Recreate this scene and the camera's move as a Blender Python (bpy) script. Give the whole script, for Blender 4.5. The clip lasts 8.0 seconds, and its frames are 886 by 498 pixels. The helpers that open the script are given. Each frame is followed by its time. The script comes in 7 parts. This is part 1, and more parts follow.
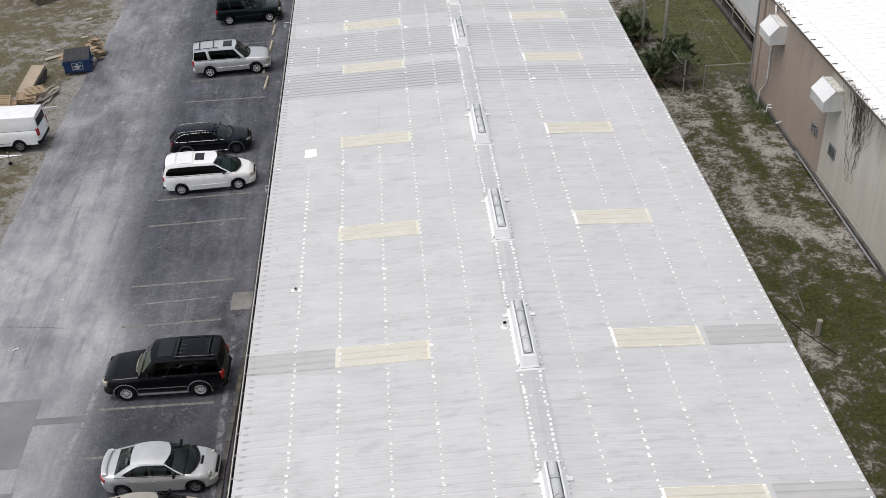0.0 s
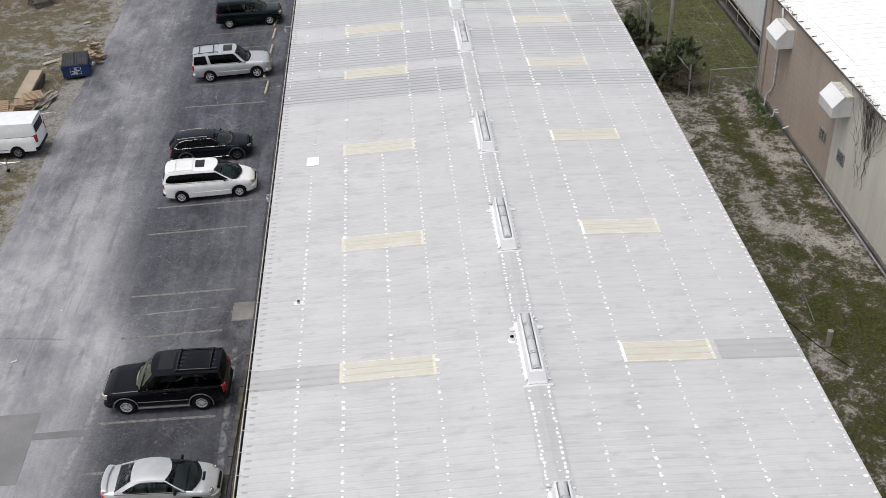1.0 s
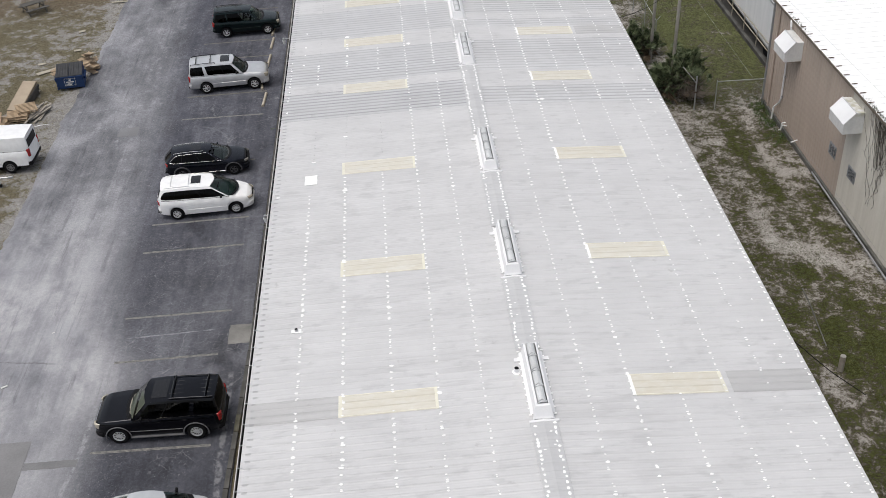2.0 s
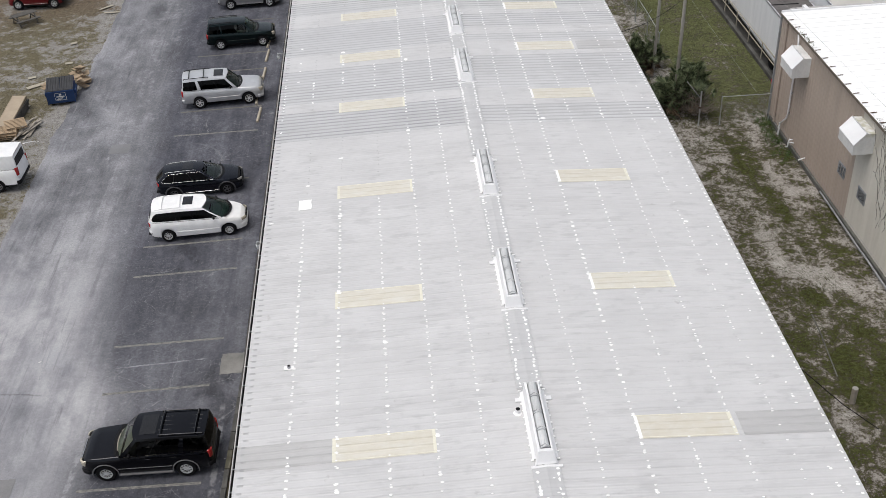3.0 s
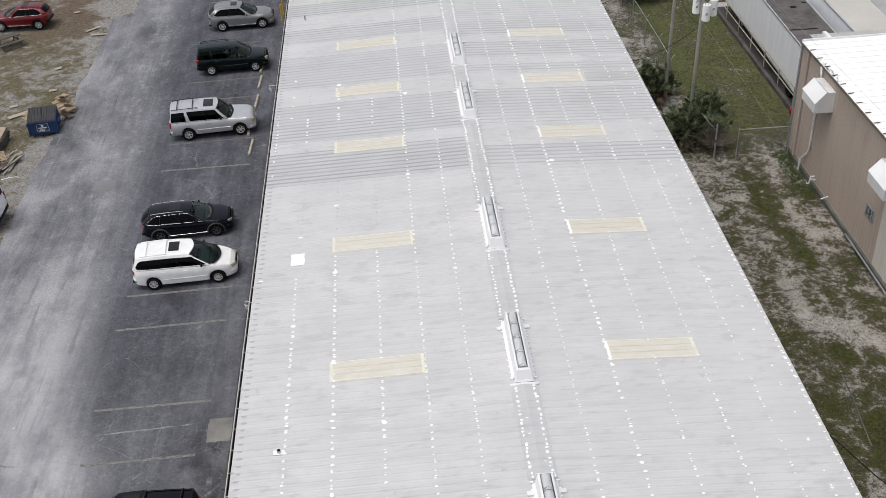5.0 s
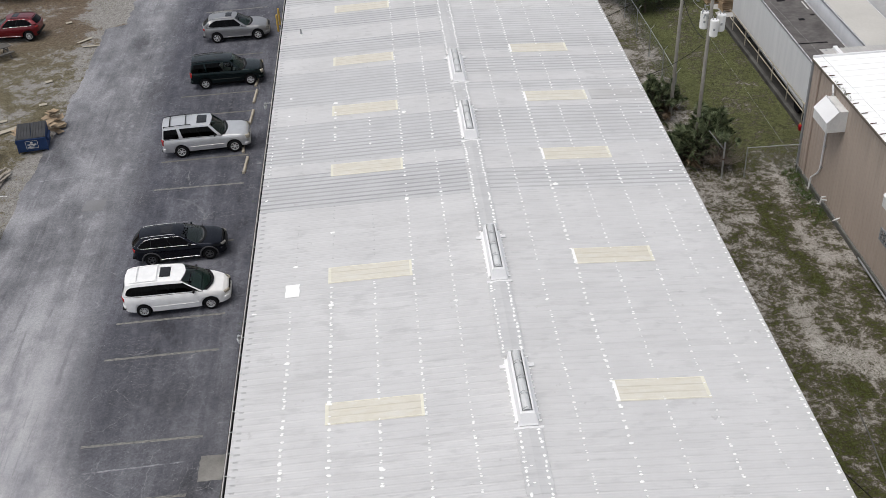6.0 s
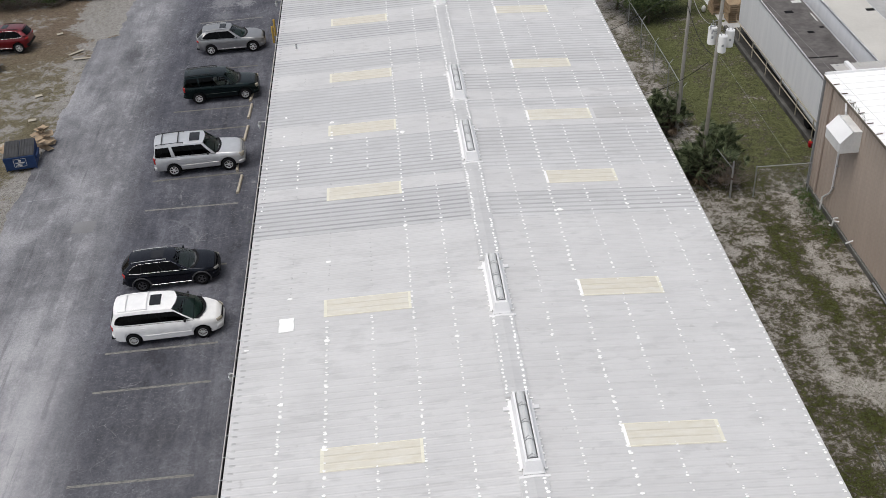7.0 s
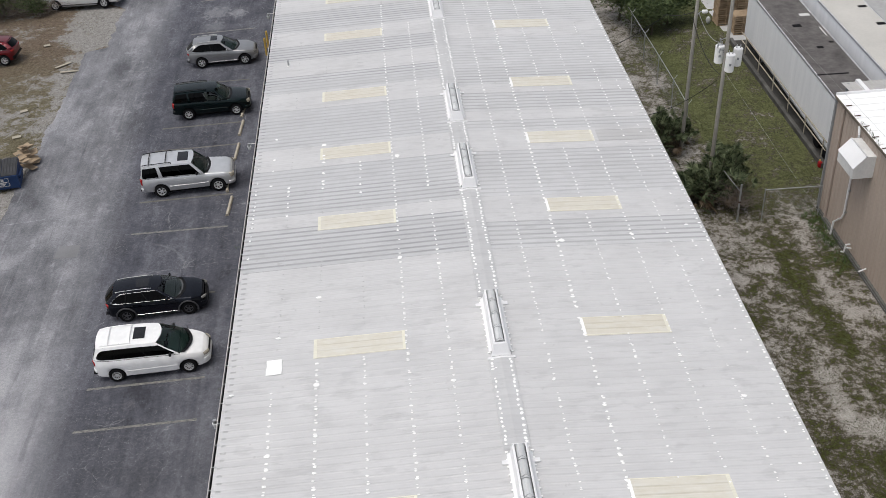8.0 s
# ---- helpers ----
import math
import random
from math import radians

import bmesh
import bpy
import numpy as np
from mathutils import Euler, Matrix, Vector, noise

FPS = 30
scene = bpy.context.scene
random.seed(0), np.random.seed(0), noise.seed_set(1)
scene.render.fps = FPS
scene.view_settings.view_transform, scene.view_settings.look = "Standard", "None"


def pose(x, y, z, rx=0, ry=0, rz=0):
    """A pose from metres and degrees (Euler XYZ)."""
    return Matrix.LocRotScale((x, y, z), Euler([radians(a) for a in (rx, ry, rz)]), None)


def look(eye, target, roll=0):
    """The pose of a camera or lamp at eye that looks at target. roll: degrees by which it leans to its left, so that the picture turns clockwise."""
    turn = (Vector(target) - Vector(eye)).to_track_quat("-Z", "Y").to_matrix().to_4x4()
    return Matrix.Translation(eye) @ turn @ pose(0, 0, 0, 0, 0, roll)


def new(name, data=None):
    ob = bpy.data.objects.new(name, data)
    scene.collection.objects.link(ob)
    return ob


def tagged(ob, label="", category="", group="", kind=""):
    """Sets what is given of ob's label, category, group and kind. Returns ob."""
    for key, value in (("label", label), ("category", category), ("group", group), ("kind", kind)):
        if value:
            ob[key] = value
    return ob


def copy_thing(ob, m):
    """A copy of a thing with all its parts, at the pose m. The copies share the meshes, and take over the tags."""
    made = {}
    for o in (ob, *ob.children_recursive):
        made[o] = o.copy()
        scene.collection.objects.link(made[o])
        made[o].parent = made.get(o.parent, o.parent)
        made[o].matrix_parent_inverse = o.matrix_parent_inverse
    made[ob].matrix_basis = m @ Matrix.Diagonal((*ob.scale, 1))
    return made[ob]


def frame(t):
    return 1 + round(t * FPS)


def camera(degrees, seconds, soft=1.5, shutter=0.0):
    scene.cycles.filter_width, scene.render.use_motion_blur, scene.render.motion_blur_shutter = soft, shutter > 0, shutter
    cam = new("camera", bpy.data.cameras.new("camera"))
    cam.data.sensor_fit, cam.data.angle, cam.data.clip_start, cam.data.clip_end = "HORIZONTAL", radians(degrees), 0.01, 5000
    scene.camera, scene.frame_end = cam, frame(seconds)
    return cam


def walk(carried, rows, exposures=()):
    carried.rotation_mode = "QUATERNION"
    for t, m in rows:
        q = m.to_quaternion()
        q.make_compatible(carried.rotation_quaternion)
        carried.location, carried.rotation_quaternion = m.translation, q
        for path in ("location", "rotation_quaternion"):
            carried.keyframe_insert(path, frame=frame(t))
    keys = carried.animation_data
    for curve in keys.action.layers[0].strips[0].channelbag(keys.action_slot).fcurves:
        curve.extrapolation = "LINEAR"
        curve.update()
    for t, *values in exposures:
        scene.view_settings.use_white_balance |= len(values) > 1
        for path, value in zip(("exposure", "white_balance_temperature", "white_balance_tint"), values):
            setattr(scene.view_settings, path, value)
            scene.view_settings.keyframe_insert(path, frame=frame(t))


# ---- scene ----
cam = camera(45.0, 8.0, soft=0.65)
PATH = [
    (0, (-4.705, -35.311, 29.193), (-4.638, -33.655, 28.074), -2.8),
    (0.5, (-4.782, -35.008, 29.179), (-4.715, -33.353, 28.058), -2.9),
    (1, (-4.868, -34.434, 29.224), (-4.8, -32.78, 28.102), -2.9),
    (1.5, (-4.884, -33.695, 29.274), (-4.816, -32.042, 28.151), -2.9),
    (3, (-4.651, -31.005, 29.558), (-4.582, -29.354, 28.431), -3.0),
    (3.5, (-4.602, -30.042, 29.551), (-4.534, -28.391, 28.424), -3.0),
    (4, (-4.589, -29.073, 29.601), (-4.52, -27.424, 28.473), -3.0),
    (4.5, (-4.55, -28.073, 29.668), (-4.481, -26.424, 28.539), -3.1),
    (6, (-4.38, -24.999, 29.862), (-4.309, -23.353, 28.729), -3.2),
    (6.5, (-4.313, -23.988, 29.906), (-4.241, -22.343, 28.771), -3.2),
    (7, (-4.255, -22.905, 29.925), (-4.183, -21.26, 28.789), -3.3),
    (7.5, (-4.109, -21.709, 29.914), (-4.037, -20.066, 28.776), -3.3),
    (8, (-3.947, -20.473, 29.99), (-3.874, -18.832, 28.849), -3.3),
]
walk(cam, [(t, look(eye, target, roll)) for t, eye, target, roll in PATH], [(0, -0.04), (3, -0.03), (4.5, -0.05), (6, -0.08), (8, -0.08)])

# ---- world and light: a bright overcast day ----
world = bpy.data.worlds.new("overcast_sky")
scene.world = world
world.use_nodes = True
wn, wl = world.node_tree.nodes, world.node_tree.links
sky = wn.new("ShaderNodeTexSky")
sky.sky_type = "NISHITA"
sky.sun_disc = False
sky.sun_elevation = radians(65)
sky.sun_rotation = radians(254)
sky.air_density, sky.dust_density, sky.ozone_density = 1.0, 3.0, 1.0
grey = wn.new("ShaderNodeHueSaturation")
grey.inputs["Saturation"].default_value = 0.40
wl.new(sky.outputs["Color"], grey.inputs["Color"])
back = wn["Background"]
wl.new(grey.outputs["Color"], back.inputs["Color"])
back.inputs["Strength"].default_value = 0.15
sun_data = bpy.data.lights.new("sun", "SUN")
sun_data.energy, sun_data.angle, sun_data.color = 1.5, radians(40), (1.0, 0.95, 0.875)
sun = new("sun", sun_data)
sun.matrix_world = look((-14, -8, 62), (0, 0, 0))
scene.view_settings.exposure = 0.0

# ---- materials ----
class Mat:
    """A small writer for node materials: m.n(type) adds a node, m.link() joins two sockets."""

    def __init__(self, name, rough=0.6, metal=0.0):
        self.mat = bpy.data.materials.new(name)
        self.mat.use_nodes = True
        self.tree = self.mat.node_tree
        self.bsdf = self.tree.nodes["Principled BSDF"]
        self.bsdf.inputs["Roughness"].default_value = rough
        self.bsdf.inputs["Metallic"].default_value = metal

    def n(self, kind, **inputs):
        node = self.tree.nodes.new("ShaderNode" + kind)
        for key, value in inputs.items():
            node.inputs[key.replace("_", " ")].default_value = value
        return node

    def link(self, a, b):
        self.tree.links.new(a, b)

    def place(self, scale=(1, 1, 1), local=False):
        """World position (or the object's own), stretched."""
        src = self.n("TexCoord").outputs["Object"] if local else self.n("NewGeometry").outputs["Position"]
        mp = self.n("Mapping")
        mp.inputs["Scale"].default_value = scale
        self.link(src, mp.inputs["Vector"])
        return mp.outputs["Vector"]

    def noise(self, scale, detail=4.0, stretch=(1, 1, 1), local=False, rough=0.55, warp=0.0):
        node = self.n("TexNoise", Scale=scale, Detail=detail, Roughness=rough, Distortion=warp)
        self.link(self.place(stretch, local), node.inputs["Vector"])
        return node.outputs["Fac"]

    def ramp(self, fac, stops):
        node = self.n("ValToRGB")
        els = node.color_ramp.elements
        while len(els) < len(stops):
            els.new(0.5)
        for el, (pos, col) in zip(els, stops):
            el.position = pos
            el.color = (*col, 1) if not isinstance(col, (int, float)) else (col, col, col, 1)
        self.link(fac, node.inputs["Fac"])
        return node.outputs["Color"]

    def math(self, op, a, b=None, clamp=False):
        node = self.n("Math")
        node.operation, node.use_clamp = op, clamp
        for i, v in enumerate((a, b)):
            if v is None:
                continue
            if isinstance(v, (int, float)):
                node.inputs[i].default_value = v
            else:
                self.link(v, node.inputs[i])
        return node.outputs[0]

    def mix(self, fac, a, b, blend="MIX"):
        node = self.n("Mix")
        node.data_type, node.blend_type = "RGBA", blend
        for key, v in ((0, fac), (6, a), (7, b)):
            if isinstance(v, (int, float)):
                node.inputs[key].default_value = v if key == 0 else (v, v, v, 1)
            elif isinstance(v, tuple):
                node.inputs[key].default_value = (*v, 1)
            else:
                self.link(v, node.inputs[key])
        return node.outputs[2]

    def axis(self, which, local=False):
        node = self.n("SeparateXYZ")
        self.link(self.place(local=local), node.inputs[0])
        return node.outputs["XYZ".index(which)]

    def range(self, v, a, b, c=0.0, d=1.0, smooth=True):
        node = self.n("MapRange")
        node.interpolation_type = "SMOOTHSTEP" if smooth else "LINEAR"
        self.link(v, node.inputs[0])
        for i, x in enumerate((a, b, c, d)):
            node.inputs[i + 1].default_value = x
        return node.outputs[0]

    def rand(self):
        return self.n("ObjectInfo").outputs["Random"]

    def color(self, c):
        if isinstance(c, tuple):
            self.bsdf.inputs["Base Color"].default_value = (*c, 1)
        else:
            self.link(c, self.bsdf.inputs["Base Color"])
        return self

    def rough(self, r):
        self.link(r, self.bsdf.inputs["Roughness"])
        return self

    def bump(self, h, strength=0.3, dist=0.02):
        node = self.n("Bump", Strength=strength, Distance=dist)
        self.link(h, node.inputs["Height"])
        self.link(node.outputs["Normal"], self.bsdf.inputs["Normal"])
        return self


def simple(name, col, rough=0.6, metal=0.0, vary=0.25, scale=6.0, bump=0.0, coat=0.0):
    """One colour with grain and blotches at two scales."""
    m = Mat(name, rough, metal)
    big, fine = m.noise(scale * 0.25, 3, local=True), m.noise(scale * 6, 4, local=True)
    k = m.math("ADD", m.math("MULTIPLY", big, 0.7), m.math("MULTIPLY", fine, 0.3))
    lo, hi = tuple(c * (1 - vary) for c in col), tuple(min(1, c * (1 + vary)) for c in col)
    m.color(m.ramp(k, [(0.3, lo), (0.7, hi)]))
    m.bsdf.inputs["Coat Weight"].default_value = coat
    m.bsdf.inputs["Specular IOR Level"].default_value = 0.5 if rough < 0.4 else 0.15
    m.bsdf.inputs["Coat Roughness"].default_value = 0.06
    if bump:
        m.bump(fine, bump, 0.01)
    return m.mat


def roof_paint(name, light, dark, shade_grime, edge=(0.22, 0.44), patch=0.20, even=0.25, shade=0.16):
    """Painted corrugated sheet: cloudy wear, streaks down the slope, grime and painted shade beside the ribs."""
    m = Mat(name, 0.55)
    cloud = m.noise(0.55, 5, (1.0, 1.0, 1.0))
    streak = m.noise(1.0, 5, (0.35, 7.0, 1.0))
    fine = m.noise(9.0, 4)
    k = m.math("ADD", m.math("MULTIPLY", cloud, 0.60), m.math("ADD", m.math("MULTIPLY", streak, 0.27), m.math("MULTIPLY", fine, 0.13)))
    base = m.ramp(k, [(0.32, dark), (0.60, light)])
    base = m.mix(m.math("MULTIPLY", m.rand(), patch), base, tuple(c * 0.74 for c in dark))
    y = m.math("FRACT", m.math("DIVIDE", m.math("ADD", m.axis("Y", True), m.math("MULTIPLY", m.axis("X", True), 0.02)), RIB))
    near = m.math("ABSOLUTE", m.math("SUBTRACT", y, 0.5))
    # dark bands put the ribs' shaded flanks, with some grime, into the colour
    line = m.range(near, *edge)
    patchy = m.range(m.noise(0.8, 4, (0.6, 2.5, 1.0)), 0.35, 0.65, even, 1.0)
    if even > 0.3:
        patchy = m.math("MULTIPLY", patchy, m.range(m.math("FRACT", m.math("MULTIPLY", m.rand(), 7.0)), 0.0, 1.0, 0.40, 1.0))
    col = m.mix(m.math("MULTIPLY", m.math("MULTIPLY", line, patchy), shade_grime), base, (shade, shade, shade * 1.03))
    # short grey dashes along the ribs just above the west eave, broken up by noise
    ex = m.math("ADD", m.axis("X", True), m.math("MULTIPLY", m.math("SUBTRACT", m.noise(5.0, 3), 0.5), 0.25))
    eave = m.math("MULTIPLY", m.range(ex, -9.17, -9.22), m.range(ex, -9.40, -9.34))
    dash = m.math("MULTIPLY", m.math("MULTIPLY", eave, m.range(near, 0.33, 0.38)), m.range(m.noise(1.7, 4, (1.2, 0.6, 1.0)), 0.32, 0.46, 0.0, 0.60))
    col = m.mix(dash, col, (0.25, 0.25, 0.257))
    smear = m.math("MULTIPLY", m.range(m.noise(1.0, 5, (1.1, 6.0, 1.0), rough=0.6), 0.55, 0.70, 0.0, 0.42), m.range(m.noise(0.35, 3), 0.36, 0.58))
    col = m.mix(smear, col, (0.36, 0.36, 0.365))
    drift = m.math("MULTIPLY", m.range(m.noise(1.0, 5, (0.42, 3.2, 1.0), rough=0.55, warp=0.3), 0.50, 0.66, 0.0, 0.34), m.range(m.noise(0.28, 3, (0.6, 1.0, 1.0)), 0.40, 0.60, 0.25, 1.0))
    col = m.mix(drift, col, (0.41, 0.405, 0.41))
    smudge = m.math("MULTIPLY", m.range(m.noise(1.9, 4, (0.7, 1.6, 1.0)), 0.52, 0.68, 0.0, 0.40), m.range(m.noise(0.5, 2), 0.40, 0.58))
    col = m.mix(smudge, col, (0.40, 0.40, 0.405))
    spots = m.range(m.noise(2.3, 3), 0.68, 0.76, 0.0, 0.45)
    col = m.mix(spots, col, (0.36, 0.35, 0.35))
    m.color(col)
    m.bump(fine, 0.08, 0.01)
    return m.mat


RIB, PANEL = 0.3267, 0.98
ROOF_NEW = roof_paint("coated_roof_sheet", (0.605, 0.601, 0.606), (0.535, 0.532, 0.537), 0.07, (0.36, 0.49), 0.10)
ROOF_OLD = roof_paint("weathered_roof_sheet", (0.590, 0.590, 0.600), (0.520, 0.520, 0.529), 0.54, even=0.7, shade=0.19)
# west slope's copy of the weathered sheet, its dimmer light put into the colour
ROOF_OLD_WEST = roof_paint("west_dimmed_roof_sheet", (0.560, 0.562, 0.574), (0.486, 0.488, 0.500), 0.66, even=0.7, shade=0.18)
ROOF_DIRTY = roof_paint("unpainted_roof_sheet", (0.525, 0.52, 0.52), (0.455, 0.45, 0.45), 0.3)
WHITE_METAL = simple("white_painted_metal", (0.78, 0.78, 0.79), 0.45, vary=0.06, scale=3)
GREY_METAL = simple("galvanised_steel", (0.42, 0.43, 0.44), 0.42, 0.6, 0.2, 5)
DULL_METAL = simple("dull_grey_metal", (0.30, 0.31, 0.32), 0.6, 0.2, 0.25, 4)
VENT_TUBE = simple("grey_damper_tube", (0.58, 0.59, 0.595), 0.5, 0.1, 0.2, 4)
GUTTER = simple("grimy_gutter_paint", (0.46, 0.445, 0.43), 0.6, 0.0, 0.3, 5)
SEALANT = simple("white_roof_sealant", (0.93, 0.93, 0.92), 0.6, vary=0.05)
DARK = simple("dark_gap", (0.008, 0.008, 0.009), 0.9)


def fibreglass():
    m = Mat("aged_fibreglass", 0.45)
    streak = m.noise(1.0, 4, (1.2, 9.0, 1.0))
    k = m.math("ADD", m.math("MULTIPLY", streak, 0.6), m.math("MULTIPLY", m.noise(4.0, 4), 0.4))
    y = m.math("FRACT", m.math("DIVIDE", m.math("ADD", m.axis("Y", True), m.math("MULTIPLY", m.axis("X", True), 0.02)), RIB))
    rib = m.range(m.math("ABSOLUTE", m.math("SUBTRACT", y, 0.5)), 0.37, 0.45, 0.0, 0.5)
    base = (m.ramp(k, [(0.3, (0.60, 0.565, 0.478)), (0.55, (0.66, 0.634, 0.562)), (0.75, (0.72, 0.70, 0.64))]))
    base = m.mix(m.math("MULTIPLY", m.rand(), 0.45), base, (0.56, 0.51, 0.42))
    worn = m.range(m.noise(1.6, 6, (0.8, 2.2, 1.0), rough=0.7), 0.46, 0.66, 0.0, 0.65)
    base = m.mix(worn, base, (0.68, 0.665, 0.615))
    m.color(m.mix(m.math("MULTIPLY", rib, m.range(m.noise(1.5, 4, (1.0, 3.0, 1.0)), 0.35, 0.6, 0.35, 1.0)), base, (0.43, 0.385, 0.30)))
    m.bump(k, 0.1)
    return m.mat


FIBRE = fibreglass()
FIBRE_EDGE = simple("yellowed_sealant", (0.74, 0.72, 0.62), 0.6, vary=0.12)


def asphalt():
    """Dark sealed stalls to the east, a worn and dusty drive lane to the west, streaked along the way that cars drive."""
    m = Mat("worn_asphalt", 0.92)
    m.bsdf.inputs["Specular IOR Level"].default_value = 0.12
    x, y = m.axis("X"), m.axis("Y")
    cloud = m.noise(0.16, 4, (1.0, 0.55, 1.0), warp=0.4)
    mid = m.noise(0.8, 6, (1.0, 0.6, 1.0), rough=0.58, warp=0.3)
    small = m.noise(3.2, 6, (1.0, 0.8, 1.0), rough=0.66)
    streak = m.noise(1.0, 6, (1.5, 0.11, 1.0), rough=0.62, warp=0.25)
    thin = m.noise(1.0, 5, (6.0, 0.30, 1.0), rough=0.66, warp=0.2)
    fine = m.noise(14.0, 5, rough=0.72)
    grit = m.noise(60.0, 2)

    def amount(parts):
        total = None
        for v, w in parts:
            v = m.math("MULTIPLY", v, w)
            total = v if total is None else m.math("ADD", total, v)
        return total

    def away(px, py, sy=1.0):
        """Distance from a place, stretched along y."""
        dx, dy = m.math("SUBTRACT", x, px), m.math("MULTIPLY", m.math("SUBTRACT", y, py), sy)
        return m.math("SQRT", m.math("ADD", m.math("MULTIPLY", dx, dx), m.math("MULTIPLY", dy, dy)))

    def seam(x0, y0, x1, y1, width, wander=0.12):
        """A broken line from one place to another."""
        n = math.hypot(x1 - x0, y1 - y0)
        ux, uy = (x1 - x0) / n, (y1 - y0) / n
        dx, dy = m.math("SUBTRACT", x, x0), m.math("SUBTRACT", y, y0)
        along = m.math("ADD", m.math("MULTIPLY", dx, ux), m.math("MULTIPLY", dy, uy))
        off = m.math("SUBTRACT", m.math("MULTIPLY", dx, uy), m.math("MULTIPLY", dy, ux))
        off = m.math("ADD", off, m.math("MULTIPLY", m.math("SUBTRACT", m.noise(1.3, 5, rough=0.7), 0.5), wander * 2))
        body = m.range(m.math("ABSOLUTE", off), width * 0.4, width, 1.0, 0.0)
        ends = m.math("MULTIPLY", m.range(along, -0.2, 0.3), m.range(along, n - 0.3, n + 0.2, 1.0, 0.0))
        return m.math("MULTIPLY", body, ends)

    k = amount(((cloud, 0.30), (streak, 0.19), (thin, 0.09), (mid, 0.24), (small, 0.18)))
    k_lane = amount(((cloud, 0.40), (streak, 0.15), (thin, 0.07), (mid, 0.27), (small, 0.11)))
    # the seal coat ends along the stalls, further west beyond the near ones
    border = m.range(y, 2.0, 7.0, -17.75, -19.45)
    lean = m.math("SUBTRACT", m.math("ADD", x, m.math("MULTIPLY", m.math("MINIMUM", m.math("MAXIMUM", m.math("SUBTRACT", y, 26.0), 0.0), 14.0), 0.06)), border)
    wob = amount(((m.math("SUBTRACT", mid, 0.5), 2.0), (m.math("SUBTRACT", cloud, 0.5), 2.0), (m.math("SUBTRACT", thin, 0.5), 1.0)))
    shift = m.math("ADD", m.math("ADD", lean, wob), m.math("ADD", m.range(y, 7.0, 10.0, -0.6, -0.2), m.range(y, -1.0, 3.0, 1.2, 0.0)))
    aisle = m.range(shift, -1.3, 1.7, 1.0, 0.0)
    near = m.range(m.math("ADD", y, m.math("MULTIPLY", m.math("SUBTRACT", cloud, 0.5), 16.0)), 9.0, 21.0, 1.0, 0.0)
    stall = m.ramp(k, [(0.41, (0.048, 0.049, 0.058)), (0.50, (0.090, 0.092, 0.106)), (0.59, (0.155, 0.157, 0.174))])
    dull = m.ramp(k, [(0.38, (0.054, 0.055, 0.063)), (0.50, (0.103, 0.104, 0.115)), (0.62, (0.170, 0.171, 0.182))])
    yw = m.math("ADD", y, m.math("MULTIPLY", m.math("SUBTRACT", mid, 0.5), 6.0))
    stall = m.mix(m.math("MULTIPLY", m.range(yw, 8.0, 17.0, 0.85, 0.0), m.range(yw, -1.0, 2.5, 0.0, 1.0)), stall, dull)
    stall = m.mix(m.range(yw, -1.0, 3.0, 0.45, 0.0), stall, (0.040, 0.041, 0.047))
    pale = m.ramp(k_lane, [(0.38, (0.160, 0.161, 0.172)), (0.47, (0.270, 0.269, 0.278)), (0.54, (0.390, 0.386, 0.387)), (0.62, (0.53, 0.522, 0.514))])
    pale = m.mix(m.range(yw, -4.0, 3.0, 0.30, 0.0), pale, (0.40, 0.396, 0.392))
    grey = m.ramp(k_lane, [(0.40, (0.108, 0.109, 0.116)), (0.50, (0.204, 0.205, 0.213)), (0.60, (0.325, 0.325, 0.332))])
    col = m.mix(aisle, stall, m.mix(near, grey, pale))
    # a sooty strip of the lane beside the stalls, and scuffed pale blotches down its middle
    blotch = m.range(amount(((mid, 0.6), (small, 0.4))), 0.54, 0.63, 0.0, 0.40)
    col = m.mix(m.math("MULTIPLY", blotch, m.range(m.math("ABSOLUTE", m.math("ADD", x, 21.4)), 1.0, 3.0, 1.0, 0.0)), col, (0.34, 0.34, 0.345))
    # pale worn places where the surface has scaled
    for px, py, r, sy, f in ((-20.2, 6.1, 0.75, 0.8, 0.75), (-20.9, 6.0, 1.1, 1.0, 0.5), (-23.6, 11.1, 1.3, 0.9, 0.5), (-20.2, 10.8, 0.8, 0.35, 0.55), (-21.9, 27.2, 1.0, 0.8, 0.5),
                             (-21.8, 29.4, 1.2, 0.6, 0.4), (-20.5, 23.2, 0.8, 1.0, 0.45), (-23.8, 24.5, 0.7, 0.8, 0.6), (-21.4, 51.2, 1.0, 0.8, 0.5), (-23.5, 47.8, 1.2, 0.5, 0.4),
                             (-16.3, 55.5, 1.3, 0.8, 0.5), (-14.6, 55.3, 0.8, 0.7, 0.6), (-16.2, 53.0, 1.0, 0.8, 0.35)):
        rim = m.math("ADD", away(px, py, sy), m.math("MULTIPLY", m.math("SUBTRACT", small, 0.5), r * 3.0))
        col = m.mix(m.range(rim, r * 0.2, r * 1.1, f * 0.75, 0.0), col, (0.38, 0.38, 0.387))
    # soot and old oil
    for px, py, r, sy, f in ((-13.1, 3.6, 1.3, 0.9, 0.55), (-12.7, 2.0, 0.9, 0.7, 0.4), (-15.2, 9.2, 1.6, 1.0, 0.3), (-15.4, -3.6, 1.3, 1.0, 0.3)):
        rim = m.math("ADD", away(px, py, sy), m.math("MULTIPLY", m.math("SUBTRACT", mid, 0.5), r * 2.0))
        col = m.mix(m.range(rim, r * 0.3, r, f, 0.0), col, (0.026, 0.026, 0.029))
